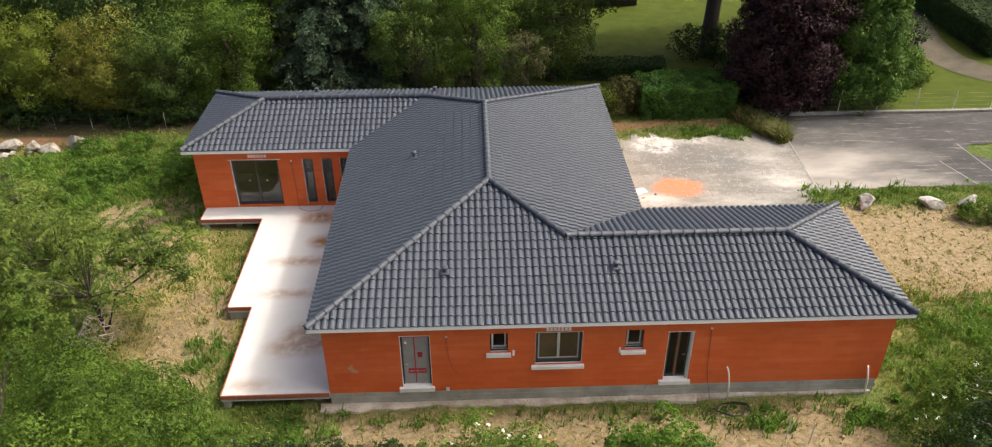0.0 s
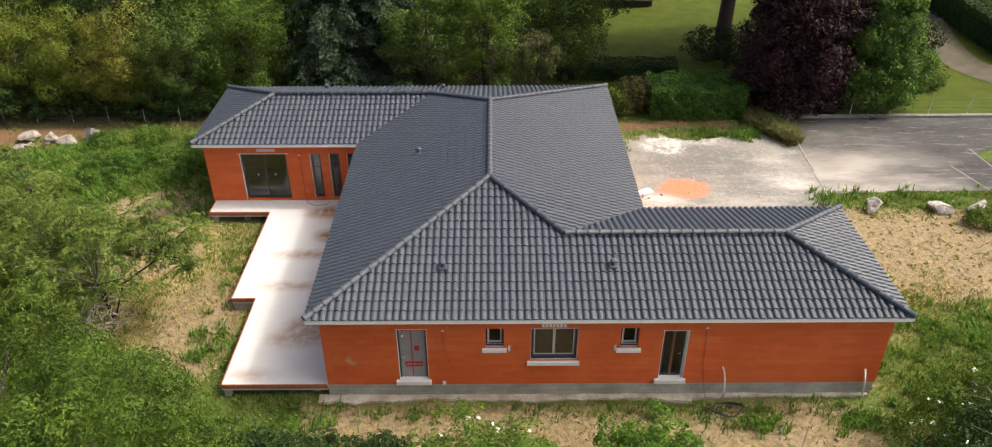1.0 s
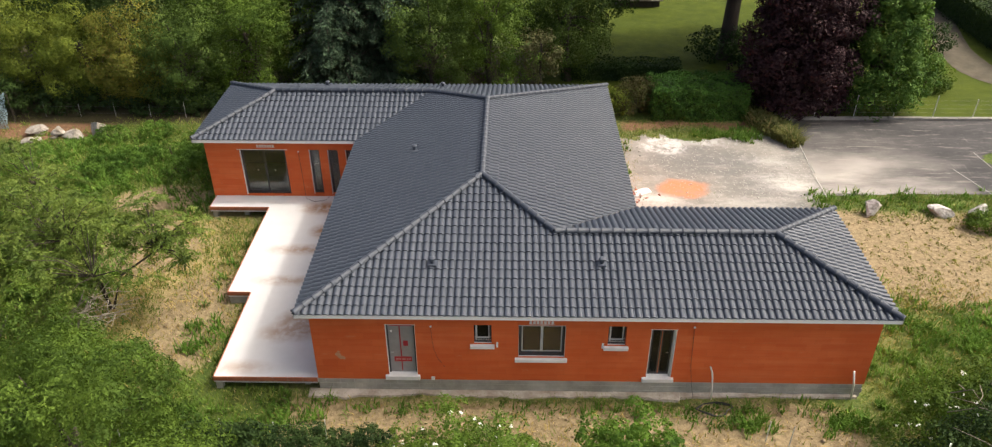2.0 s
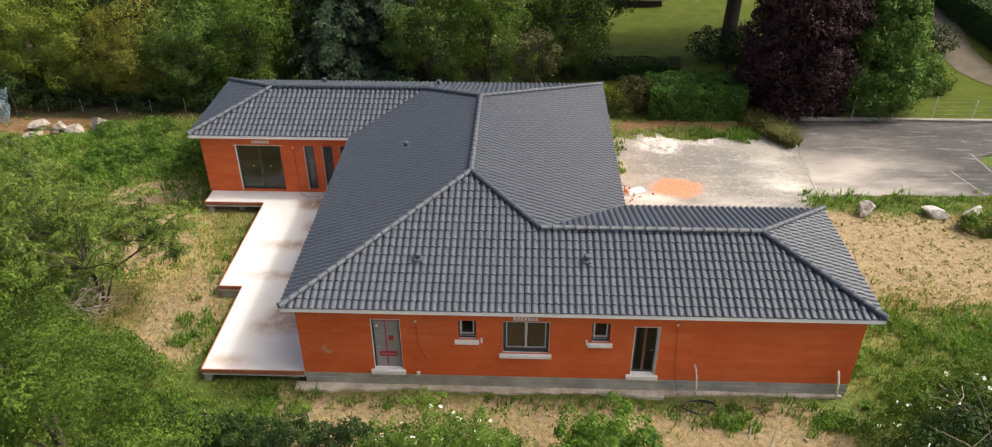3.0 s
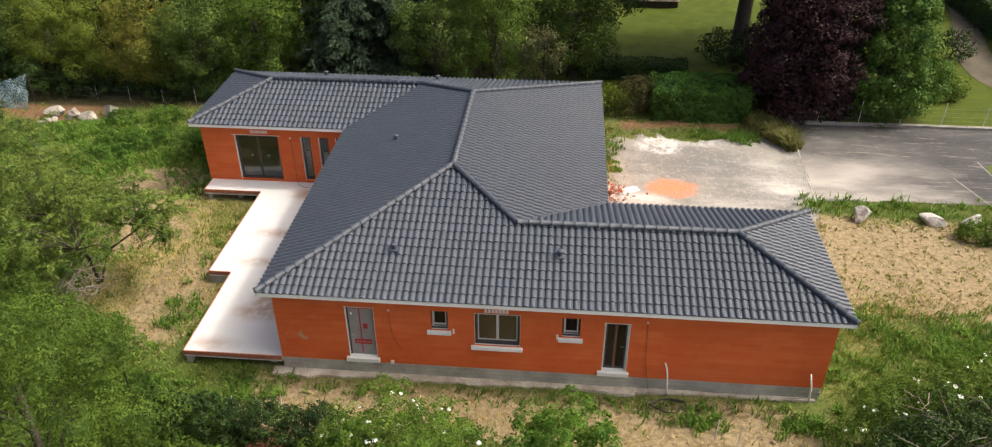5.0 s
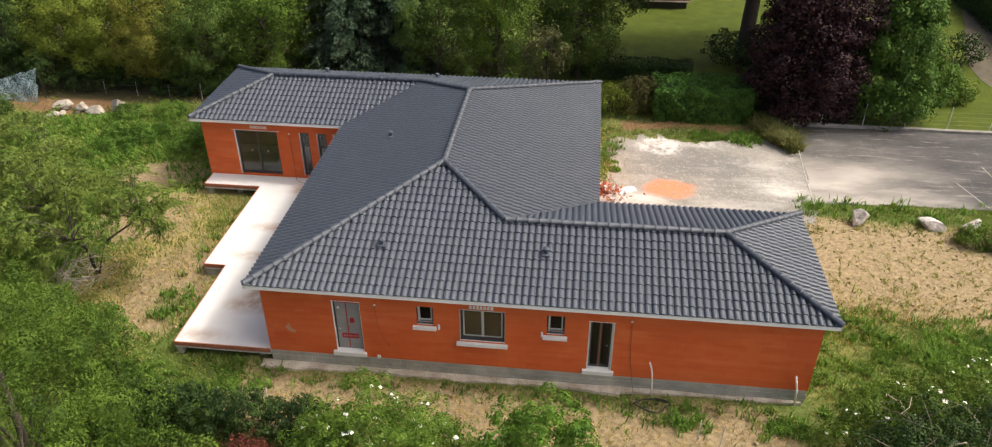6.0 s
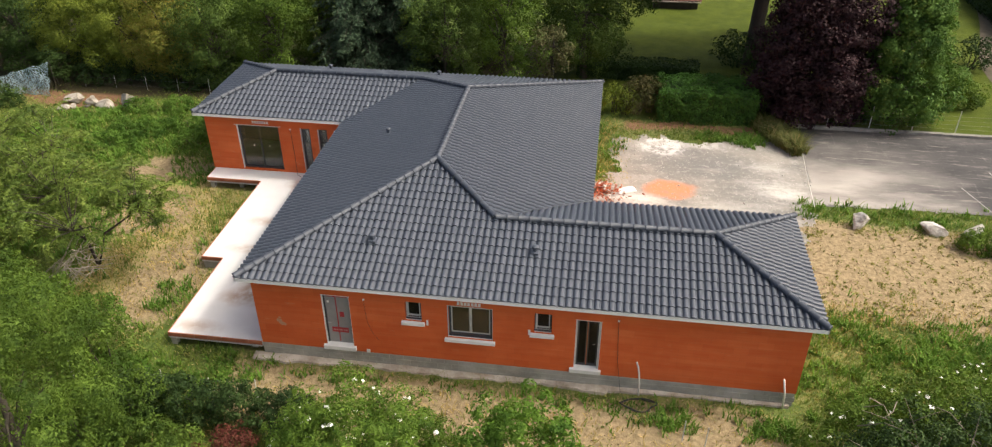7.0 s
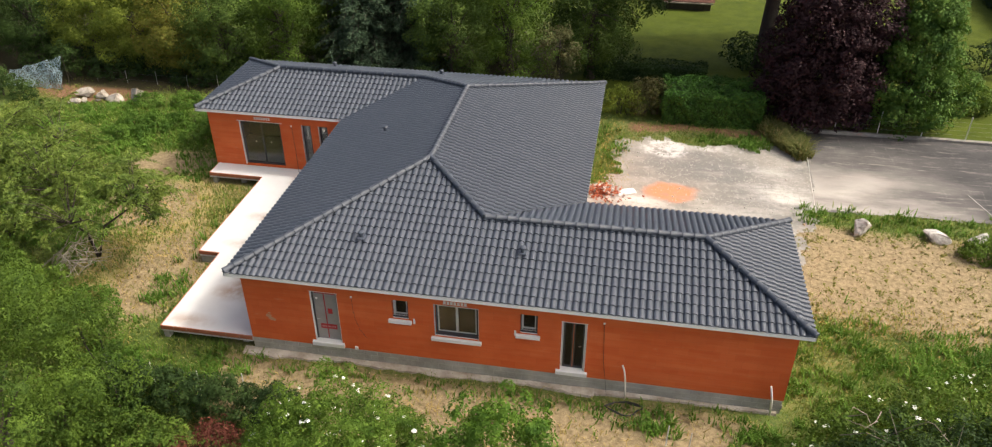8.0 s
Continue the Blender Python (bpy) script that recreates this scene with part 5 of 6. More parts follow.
def build_grass():
    def wild(x, y):
        z = ground_zones(x, y)
        k = 1 - np.clip(1.15 * z["dirt"], 0, 1)
        k = k * (0.35 + 0.9 * fbm(x * 0.7, y * 0.7, 61)) * (1 - 0.45 * z["straw"])
        k = k * (1 - 0.9 * z["clay"]) * (1 - 0.85 * z["belt_shade"]) * np.clip(0.45 + 1.3 * gravel_edge(x, y), 0, 1) * (rect(x, y, 22.2, 60, 13.6, 22.4) > -0.1) * (y < 22.4) * off_house(x, y)
        return k
    x, y = scatter(110000, -24, 34, -7.5, 22.3, wild, 1)
    h = 0.07 + 0.24 * fbm(x * 0.5, y * 0.5, 62) ** 1.5
    blades("wild_grass", x, y, h, M_GRASS, 2, "uneven wild grass in tufts over the plot", "grass", width=0.024, lean=0.85, spread=0.15, simple=True)
    lush = lambda x, y: np.clip(np.maximum.reduce([soft(ell(x, y, -11.6, 16.6, 4.6, 2.6), 2.0) * 0.9, soft(ell(x, y, -8.6, 15.6, 1.4, 3.4), 1.5) * 0.7, soft(ell(x, y, -17, 15, 4, 4), 2.5) * 0.8, soft(ell(x, y, -13.5, 5.5, 4.2, 5.0), 2.5) * 0.35, soft(ell(x, y, -5.2, 7.3, 0.5, 1.6), 0.6) * 0.6, soft(ell(x, y, -4.9, 3.0, 0.7, 1.8), 0.8) * 0.5,
                                                    soft(rect(x, y, 21.3, 36, 12.4, 13.7), 0.9) * np.clip((fbm(x * 0.8, y * 0.8, 92) - 0.36) * 4, 0.3, 0.85), soft(rect(x, y, 11.2, 12.8, 14.2, 20.8), 0.6) * 0.12, soft(ell(x, y, 20.2, 20.3, 1.2, 0.6), 0.6) * 0.7, soft(ell(x, y, 21.5, 1.8, 2.6, 3.6), 2.0) * 0.9, soft(ell(x, y, 26.5, 2.0, 5.0, 2.6), 2.5) * 0.8, soft(ell(x, y, 17.7, 20.15, 0.8, 0.45), 0.5) * 1.3, soft(ell(x, y, 19.9, 19.7, 0.8, 0.35), 0.4) * 1.2, soft(rect(x, y, 12.5, 18.5, -1.7, -0.7), 0.6) * 0.8,
                                                    soft(rect(x, y, -6.0, 0.5, -3.0, -0.3), 0.8) * 0.7, soft(rect(x, y, 0.5, 12.5, -1.15, -0.7), 0.4) * 0.35, soft(ell(x, y, 0.3, -2.3, 1.4, 0.5), 0.6) * 0.45]) * np.clip((fbm(x * 0.7, y * 0.7, 63) - 0.30) * 2.6, 0, 1.1), 0, 1) * off_house(x, y)
    x, y = scatter(76000, -22, 37, -4, 22, lush, 3)
    h = 0.14 + 0.34 * fbm(x * 0.8, y * 0.8, 64)
    blades("tall_weeds", x, y, h, M_LUSH, 4, "lush green weeds standing knee high", "weeds", per=9, width=0.026, lean=0.7)
    dry = lambda x, y: np.clip(np.maximum.reduce([soft(ell(x, y, -6.5, 6.0, 3.2, 6.0), 2.0) * 0.35, soft(rect(x, y, 11.3, 12.7, 14.2, 21.0), 1.2) * 0.42, soft(rect(x, y, -1, 18, -4, -1), 1.0) * 0.22, soft(ell(x, y, 25, 4.5, 5, 1.6), 1.5) * 0.4]), 0, 1) * off_house(x, y) * (rect(x, y, 22.3, 60, 13.7, 22.1) > 0)
    x, y = scatter(38000, -14, 34, -4.5, 22, dry, 5)
    h = 0.08 + 0.18 * fbm(x * 0.8, y * 0.8, 66)
    blades("dry_grass", x, y, h, M_DRYGRASS, 6, "straw-coloured dry grass in loose tufts", "grass", per=6, width=0.016, lean=1.2, spread=0.2)
    # rank grass leaning over the corner between hedge and asphalt
    rng = np.random.default_rng(81)
    u, w = rng.random(520), rng.normal(size=520)
    x, y = 20.7 + 1.35 * u + 0.35 * w * (1 - 0.4 * u), 22.0 - 2.9 * u + 0.30 * rng.normal(size=520)
    k = x < 21.85 + 0.075 * (y - 13.0) + 0.25
    blades("rank_grass", x[k], y[k], 0.40 + 0.40 * rng.random(int(k.sum())), M_RANK, 82, "rank olive-green grass leaning over the asphalt corner", "grass", per=11, width=0.030, lean=0.9)
    # low weeds on the bare earth
    spots = lambda x, y: (ground_zones(x, y)["dirt"] > 0.35) * (0.25 + 0.5 * (fbm(x * 1.2, y * 1.2, 68) > 0.55))
    x, y = scatter(2300, 19.3, 36, 4.0, 12.3, spots, 7)
    rng = np.random.default_rng(8)
    ps, ns = [], []
    for a, b in zip(x, y):
        n, r = rng.integers(6, 16), rng.uniform(0.04, 0.16)
        e = unit(rng.normal(size=(n, 3)) + np.array([0, 0, 0.6]))
        p = np.array([a, b, float(ground_z(a, b)) + 0.04]) + e * r * np.array([1, 1, 0.5])
        ps.append(p), ns.append(unit(e + np.array([0, 0, 0.8])))
    v, f = leaf_arrays(np.concatenate(ps), np.concatenate(ns), 0.085, 0.5, rng)
    tagged(new("seedling_weeds", array_mesh("seedling_weeds", v, f, L_OLIVE)), "low weed seedlings dotted over bare tan earth", "weeds", kind="stuff")


def build_pebbles():
    """Loose stones and clods on the bare earth and on the yard."""
    rng = np.random.default_rng(15)
    base = np.array([(1, 0, 0), (0, 1, 0), (-1, 0, 0), (0, -1, 0), (0, 0, 1), (0, 0, -0.6)], float)
    faces = np.array([(0, 1, 4), (1, 2, 4), (2, 3, 4), (3, 0, 4), (1, 0, 5), (2, 1, 5), (3, 2, 5), (0, 3, 5)])
    for name, lab, mat_, n, area, dens, big in (("clods", "tan earth clods on bare soil", M_DIRTCLOD, 9000, (-9, 36, -3.4, 12.4), lambda x, y: (ground_zones(x, y)["dirt"] > 0.3) * off_house(x, y) * 0.9, 0.05), ("pebbles", "pale limestone pebbles scattered on the yard", M_PEBBLE, 2600, (11.2, 24, 6, 20), lambda x, y: (gravel_edge(x, y) < -0.1) * off_house(x, y) * (x < 22.3), 0.032)):
        x, y = scatter(n, *area, dens, 16)
        s = big * rng.uniform(0.4, 1.0, len(x)) * np.where(rng.random(len(x)) < 0.06, 2.0, 1.0)
        v = base[None] * s[:, None, None] * rng.uniform(0.6, 1.3, (len(x), 6, 3)) + np.stack([x, y, ground_z(x, y) + s * 0.3 + (0.02 if name == "pebbles" else 0)], -1)[:, None]
        f = (faces[None] + np.arange(len(x))[:, None, None] * 6).reshape(-1, 3)
        tagged(new(name, array_mesh(name, v.reshape(-1, 3), f, mat_)), lab, "stones", kind="stuff")


M_DIRTCLOD = plain("earth_clod", (0.17, 0.12, 0.065), (0.52, 0.40, 0.25), 6.0, 0.95, fine=30)


def build_trees():
    far = dict(clump=0.72, gap=0.92, per=150, leaf=0.125, aspect=0.55, low=-0.95, rough=0.24, thin=0.22)
    belt = "trees along the rear boundary"
    # rear belt, west to east
    for x, y, zc, r, m, seed, lab in (
        (-31.0, 25.5, 3.8, (4.2, 3.4, 4.0), L_DEEP, 101, "dark green bushy tree in the rear tree belt"),
        (-26.0, 24.0, 3.0, (3.0, 2.4, 3.2), L_DEEP, 102, "dark green bushy tree in the rear tree belt"),
        (-24.5, 29.5, 5.0, (4.6, 3.6, 5.2), L_DEEP, 103, "tall dark green tree at the back of the belt"),
        (-21.6, 24.6, 3.0, (2.6, 2.2, 3.0), L_YELLOW, 116, "yellow-green bushy tree in the rear tree belt"),
        (-18.6, 24.3, 2.9, (2.6, 2.2, 2.9), L_YELLOW, 104, "yellow-green shrubby tree above the wire fence"),
        (-15.6, 24.0, 3.1, (2.2, 2.1, 3.1), L_OLIVE, 105, "olive and rust tinted tree above the wire fence"),
        (-17.5, 28.8, 5.2, (4.4, 3.6, 5.2), L_DEEP, 106, "tall dark green tree at the back of the belt"),
        (-12.6, 23.9, 3.0, (2.7, 2.3, 3.1), L_BELT, 107, "fresh green tree overhanging the wire fence"),
        (-9.2, 24.8, 3.5, (2.7, 2.4, 3.6), L_BRIGHT, 108, "bright green tree behind the rear wing"),
        (-11.0, 29.8, 5.4, (4.6, 3.8, 5.4), L_MID, 109, "tall green tree at the back of the belt"),
        (-6.8, 27.6, 4.6, (2.2, 2.2, 4.6), L_BRIGHT, 110, "bright green tree at the back of the belt"),
        (1.9, 25.6, 3.0, (2.4, 2.0, 3.3), L_BELT, 111, "fresh green leafy tree behind the roof ridge"),
        (5.4, 26.2, 3.6, (2.5, 2.3, 3.9), L_BRIGHT, 112, "fresh green tree behind the roof ridge"),
        (3.8, 29.6, 5.0, (3.2, 2.8, 4.9), L_MID, 117, "mid-green tree at the back of the belt"),
        (-0.8, 31.0, 5.2, (4.4, 3.4, 5.2), L_DEEP, 113, "tall dark tree at the back of the belt"),
        (10.2, 27.9, 3.6, (2.1, 1.8, 3.7), L_BELT, 119, "leafy green tree at the edge of the lawn"),
        (10.3, 31.0, 4.6, (4.0, 2.6, 4.0), L_DEEP, 114, "dark green tree reaching over the lawn"),
        (-36.0, 29.0, 5.0, (5.0, 4.0, 5.0), L_DEEP, 115, "tall dark green tree at the belt's end"),
    ):
        crown_tree("tree", x, y, zc, r, m, seed, lab, group=belt, lobes=20, **(far if y < 28 else {**far, "per": 95, "leaf": 0.16}))
    crown_tree("tree", 8.4, 25.6, 2.6, (1.3, 1.2, 2.2), L_PINK, 118, "slender tree with pale pinkish young leaves", group=belt, lobes=6, r0=0.1, clump=0.35, gap=0.42, per=20, leaf=0.16)
    conifer("conifer", -4.2, 26.6, 10.5, 3.6, 120, "blue-green conifer with drooping boughs")
    conifer("conifer", -1.4, 27.6, 11.5, 3.2, 121, "blue-green conifer with drooping boughs")
    # neighbouring garden
    def skirted(x, y, height, wide, n, seed, first=0.7):
        """Lobes filling a crown that is widest low down and narrows to its top."""
        rng = np.random.default_rng(seed)
        out = []
        for i in range(n):
            k = (i + 0.5) / n
            h = first + (height - first - 0.8) * k
            w = wide * (math.sin(math.pi * min(1.0, 0.22 + 0.62 * k + 0.10)) ** 0.8)
            a, s = rng.uniform(0, 2 * math.pi), rng.uniform(0.8, 1.3)
            r = max(0.0, w - s) * rng.uniform(0.55, 1.0)
            out.append((x + r * math.cos(a), y + 0.8 * r * math.sin(a), h, s, s * 0.9, s * 0.85))
        for k in (0.3, 0.55, 0.8):
            out.append((x, y, first + (height - first) * k, wide * 0.55, wide * 0.45, height * 0.2))
        return out

    dense = dict(low=-0.9, clump=0.5, gap=0.62, per=60, leaf=0.165, aspect=0.7, rough=0.2)
    tree("plum_tree", (23.5, 23.8), (23.5, 23.8, 5.6), skirted(23.1, 23.6, 8.6, 3.65, 60, 130, 0.8) + [(22.0, 23.6, 6.7, 1.2, 1.1, 1.0), (20.6, 23.5, 4.6, 0.9, 0.8, 0.8), (25.4, 23.6, 6.1, 1.2, 1.1, 1.1), (20.6, 23.3, 2.0, 0.9, 0.8, 0.8), (22.4, 23.2, 1.1, 1.1, 0.6, 0.7), (24.6, 23.2, 1.2, 1.1, 0.6, 0.7)], L_PLUM, 130, "dark purple-leaved plum tree over the fence", 0.24, 14, **{**dense, "inner": 0.45, "per": 52})
    tree("tree", (28.0, 24.0), (28.0, 23.9, 5.0), skirted(27.9, 23.8, 7.6, 2.40, 34, 131, 1.1) + [(30.2, 23.9, 1.7, 0.9, 0.8, 0.7), (30.6, 24.0, 2.5, 0.7, 0.7, 0.6), (26.4, 23.4, 2.4, 1.0, 0.8, 0.8), (27.2, 23.3, 1.4, 0.9, 0.7, 0.6), (29.5, 23.6, 3.6, 0.8, 0.8, 0.8)], L_GARDEN, 131, "leafy green tree reaching down to the fence", 0.2, 12, **dense)
    crown_tree("tree", 21.05, 31.9, 10.2, (8.2, 6.0, 4.4), L_DEEP, 132, "big dark-trunked tree on the lawn", lobes=20, r0=0.54, clump=0.8, gap=0.72, per=34, leaf=0.62, aspect=0.8)
    # added tree: its unseen high crown only casts shade over the lawn
    crown_tree("tree", 29.5, 34.0, 11.0, (6.0, 5.5, 4.4), L_DEEP, 134, "added big tree, crown out of view, that shades the lawn", lobes=20, r0=0.42, clump=0.8, gap=0.8, per=26, leaf=0.6, aspect=0.8)


def build_hedges():
    def hedge(name, x0, x1, y0, y1, h, material, seed, label, leaf=0.12, bump_=0.10, dens=170):
        rng = np.random.default_rng(seed)
        t = thing(name, ((x0 + x1) / 2, (y0 + y1) / 2, 0), label, "hedge")
        ps, ns = [], []
        for axis, area in (("top", (x1 - x0) * (y1 - y0)), ("front", (x1 - x0) * h), ("back", (x1 - x0) * h), ("l", (y1 - y0) * h), ("r", (y1 - y0) * h)):
            n = int(area * dens * (1.5 if axis in ("top", "front") else 0.8))
            a, b, w = rng.random(n), rng.random(n), np.abs(rng.normal(size=n)) * 0.11
            px, py, pz = x0 + a * (x1 - x0), y0 + b * (y1 - y0), b * h
            nn = np.zeros((n, 3))
            if axis == "top":
                pz = h - w
                nn[:, 2] = 1
            elif axis in ("front", "back"):
                py = np.full(n, y0 if axis == "front" else y1) + (w if axis == "front" else -w)
                nn[:, 1] = -1 if axis == "front" else 1
            else:
                px, py = np.full(n, x0 if axis == "l" else x1) + (w if axis == "l" else -w), y0 + a * (y1 - y0)
                nn[:, 0] = -1 if axis == "l" else 1
            wob = bump_ * 2.2 * (fbm(px * 1.3 + pz, py * 1.3 + pz * 0.7, seed % 50) - 0.5)
            p = np.stack([px, py, pz], -1) + nn * wob[:, None]
            ps.append(p), ns.append(unit(nn + 0.6 * rng.normal(size=(n, 3)) + np.array([0, 0, 0.3])))
        v, f = leaf_arrays(np.concatenate(ps), np.concatenate(ns), leaf, 0.55, rng)
        part("foliage", array_mesh("foliage", v, f, material), None, t)
        b = bmesh.new()
        box(b, (x0 + 0.3, y0 + 0.3, -0.1), (x1 - 0.3, y1 - 0.3, h - 0.3))
        bmesh.ops.subdivide_edges(b, edges=b.edges[:], cuts=5, use_grid_fill=True)
        for q in b.verts:
            q.co += Vector((rng.normal(), rng.normal(), rng.normal())) * 0.05
        part("woody_core", b, L_DARKHEDGE, t)
        return t

    hedge("hedge", 14.7, 20.1, 21.85, 24.75, 1.85, L_HEDGE, 201, "clipped bright green hedge behind the yard", 0.14, 0.42, 260)
    hedge("hedge", 9.8, 17.4, 27.6, 29.2, 1.1, L_DARKHEDGE, 203, "low dark hedge across the neighbouring lawn", 0.16, 0.25, 110)
    hedge("hedge", 39.6, 44.5, 30.4, 52.0, 2.2, L_DARKHEDGE, 202, "dark clipped hedge beside the garden path", 0.2, 0.2, 60)
    kw = dict(clump=0.28, gap=0.3, per=26, leaf=0.12)
    shrub("round_bush", [(13.6, 22.9, 1.0, 0.85, 0.8, 1.0), (14.2, 23.2, 0.95, 0.7, 0.8, 0.95)], L_BROWN, 203, "rounded brownish-green bush at the hedge's end", **kw)
    shrub("low_bush", [(-24.9, 19.2, 0.6, 0.8, 0.6, 0.75), (-23.4, 19.0, 0.5, 0.7, 0.5, 0.6), (-26.2, 19.6, 0.8, 0.9, 0.8, 1.0), (-22.3, 21.9, 1.2, 0.7, 0.5, 1.1)], L_DEEP, 217, "green bushes growing beside the garden netting", clump=0.3, gap=0.33, per=34, leaf=0.13)
    rngn = np.random.default_rng(94)
    for k, (cx, cy, n) in enumerate(((-12.4, 17.2, 7), (-10.2, 16.4, 6), (-9.0, 18.6, 4), (-14.2, 15.6, 5), (-7.0, 0.5, 2), (-14.7, 19.2, 2))):
        shrub("weed_clump", [(cx + 0.9 * rngn.normal(), cy + 0.55 * rngn.normal(), 0.15, *(rngn.uniform(0.5, 0.95) * np.array([1.0, 0.9, 0.62]))) for _ in range(n)], L_WEED, 230 + k, "bushy clump of knee-high green nettles and weeds", category="weeds", stems=2, clump=0.2, gap=0.27, per=30, leaf=0.11, low=-0.1)
    rngu = np.random.default_rng(90)
    shrub("undergrowth", [(x, 22.9 + 0.4 * rngu.normal(), 0.55, 1.0, 0.8, 0.6 + 0.45 * rngu.random()) for x in np.arange(-22.0, 9.0, 1.5)], L_DARKHEDGE, 219, "dark ivy and undergrowth at the foot of the tree belt", stems=12, clump=0.35, gap=0.45, per=36, leaf=0.15)
    shrub("variegated_shrub", [(12.2, 22.6, 0.8, 0.6, 0.6, 0.85), (12.9, 22.7, 0.7, 0.5, 0.5, 0.75)], L_YELLOW, 204, "yellow-green shrub behind the house corner", **kw)
    shrub("low_bush", [(20.4, 31.6, 0.8, 1.5, 1.2, 1.1), (22.1, 31.4, 0.7, 1.1, 1.0, 1.0), (22.8, 29.9, 0.7, 1.4, 1.1, 1.0)], L_DARKHEDGE, 205, "dark bushes round the foot of the big tree", clump=0.4, gap=0.45, per=24, leaf=0.2)
    shrub("low_bush", [(31.9, 26.6, 0.6, 1.1, 0.9, 0.9), (32.9, 27.0, 0.5, 0.9, 0.8, 0.75)], L_MID, 206, "low green bush under the garden tree", clump=0.35, gap=0.4, per=24, leaf=0.18)
    shrub("low_bush", [(35.2, 33.0, 0.8, 1.15, 1.0, 1.0)], L_DARKHEDGE, 207, "round dark clipped bush beside the garden path", clump=0.35, gap=0.4, per=24, leaf=0.16)
    # along the front
    shrub("flowering_shrub", [(5.0, -5.2, 1.9, 1.4, 1.3, 1.7), (6.3, -5.0, 1.6, 1.2, 1.2, 1.5), (3.9, -5.4, 1.4, 1.1, 1.1, 1.3), (5.4, -6.2, 1.7, 1.6, 1.3, 1.7), (7.3, -5.6, 1.4, 1.0, 1.0, 1.2)], L_FLOWERING, 210, "tall green shrub with flat white flower heads", 64, 0.125, clump=0.34, gap=0.36, per=62, leaf=0.12, aspect=0.42, rough=0.26)
    shrub("green_shrub", [(10.0, -4.7, 1.9, 1.0, 1.0, 1.6), (11.0, -4.9, 1.7, 0.85, 0.9, 1.5), (9.1, -5.0, 1.5, 0.75, 0.9, 1.35), (10.4, -5.7, 1.6, 1.3, 1.0, 1.5), (11.9, -5.5, 1.1, 0.75, 0.8, 1.0), (13.0, -5.8, 0.6, 0.7, 0.7, 0.6)], L_FRESH, 211, "dense rounded fresh green shrub in front of the house", 0, clump=0.34, gap=0.46, per=62, leaf=0.13, aspect=0.6, rough=0.34)
    shrub("dark_shrub_row", [(x, -3.35 - 0.05 * x, 0.7, 0.72, 0.55, 0.66 + 0.14 * math.sin(x * 3.1)) for x in (-3.9, -3.0, -2.1, -1.2, -0.3, 0.6, 1.5, 2.4)], L_DARKHEDGE, 212, "row of dark leafy shrubs along the plot edge", stems=10, clump=0.26, gap=0.27, per=44, leaf=0.11)
    shrub("red_shrub", [(1.2, -5.2, 0.8, 0.55, 0.5, 0.8), (0.2, -5.9, 0.6, 0.5, 0.5, 0.6)], L_RED, 213, "small red-leaved shrub among the front bushes", clump=0.2, gap=0.22, per=22, leaf=0.10)
    shrub("low_bush", [(-1.6, -5.6, 0.6, 1.6, 1.0, 0.8), (1.8, -6.6, 0.7, 1.6, 0.9, 0.8), (-4.4, -5.0, 0.8, 1.5, 1.1, 0.9)], L_MID, 214, "low tangle of shaded green bushes at the plot edge", clump=0.3, gap=0.32, per=44, leaf=0.12)
    kw = dict(clump=0.38, gap=0.42, per=40, leaf=0.12, inner=0.05)
    shrub("flowering_shrub", [(21.0, -2.0, 1.5, 1.5, 1.0, 1.2), (22.9, -1.2, 1.5, 1.5, 1.1, 1.2), (24.8, -0.6, 1.5, 1.6, 1.2, 1.2), (26.6, -0.2, 1.4, 1.5, 1.2, 1.2), (19.6, -2.6, 1.1, 0.9, 0.8, 1.0)], L_MID, 218, "fresh green elder bush with flat white flower heads", 60, 0.13, **kw)
    elder = shrub("flowering_shrub", [(21.2, -3.9, 1.9, 1.6, 1.1, 1.3), (19.4, -4.6, 1.5, 1.2, 1.0, 1.2), (23.4, -3.2, 1.9, 1.5, 1.2, 1.3), (25.4, -2.4, 1.9, 1.5, 1.3, 1.4), (27.4, -1.8, 1.8, 1.3, 1.2, 1.3)], L_DARKHEDGE, 215, "dark thicket with bare twigs and a few white flowers", 20, 0.13, **kw)
    rng = np.random.default_rng(77)
    for i in range(40):
        c = np.array([rng.uniform(19.5, 26.0), rng.uniform(-5.0, -2.8), rng.uniform(2.7, 3.4)])
        d = unit(rng.normal(size=3) * np.array([1, 1, 0.4])) * rng.uniform(0.8, 2.0)
        b = bmesh.new()
        tube(b, [tuple(c - d * 0.5 - np.array([0, 0, 0.5])), tuple(c + 0.1 * rng.normal(size=3)), tuple(c + d * 0.5 + np.array([0, 0, 0.25]))], [0.018, 0.012, 0.005], 5)
        part("twig", b, M_TWIG, elder)
    shrub("low_bush", [(28.5, 10.8, 0.3, 0.9, 0.5, 0.45), (29.6, 10.6, 0.3, 0.9, 0.55, 0.5)], L_BRIGHT, 216, "bright green leafy weeds beside the white boulder", clump=0.2, gap=0.2, per=30, leaf=0.11, stems=3)


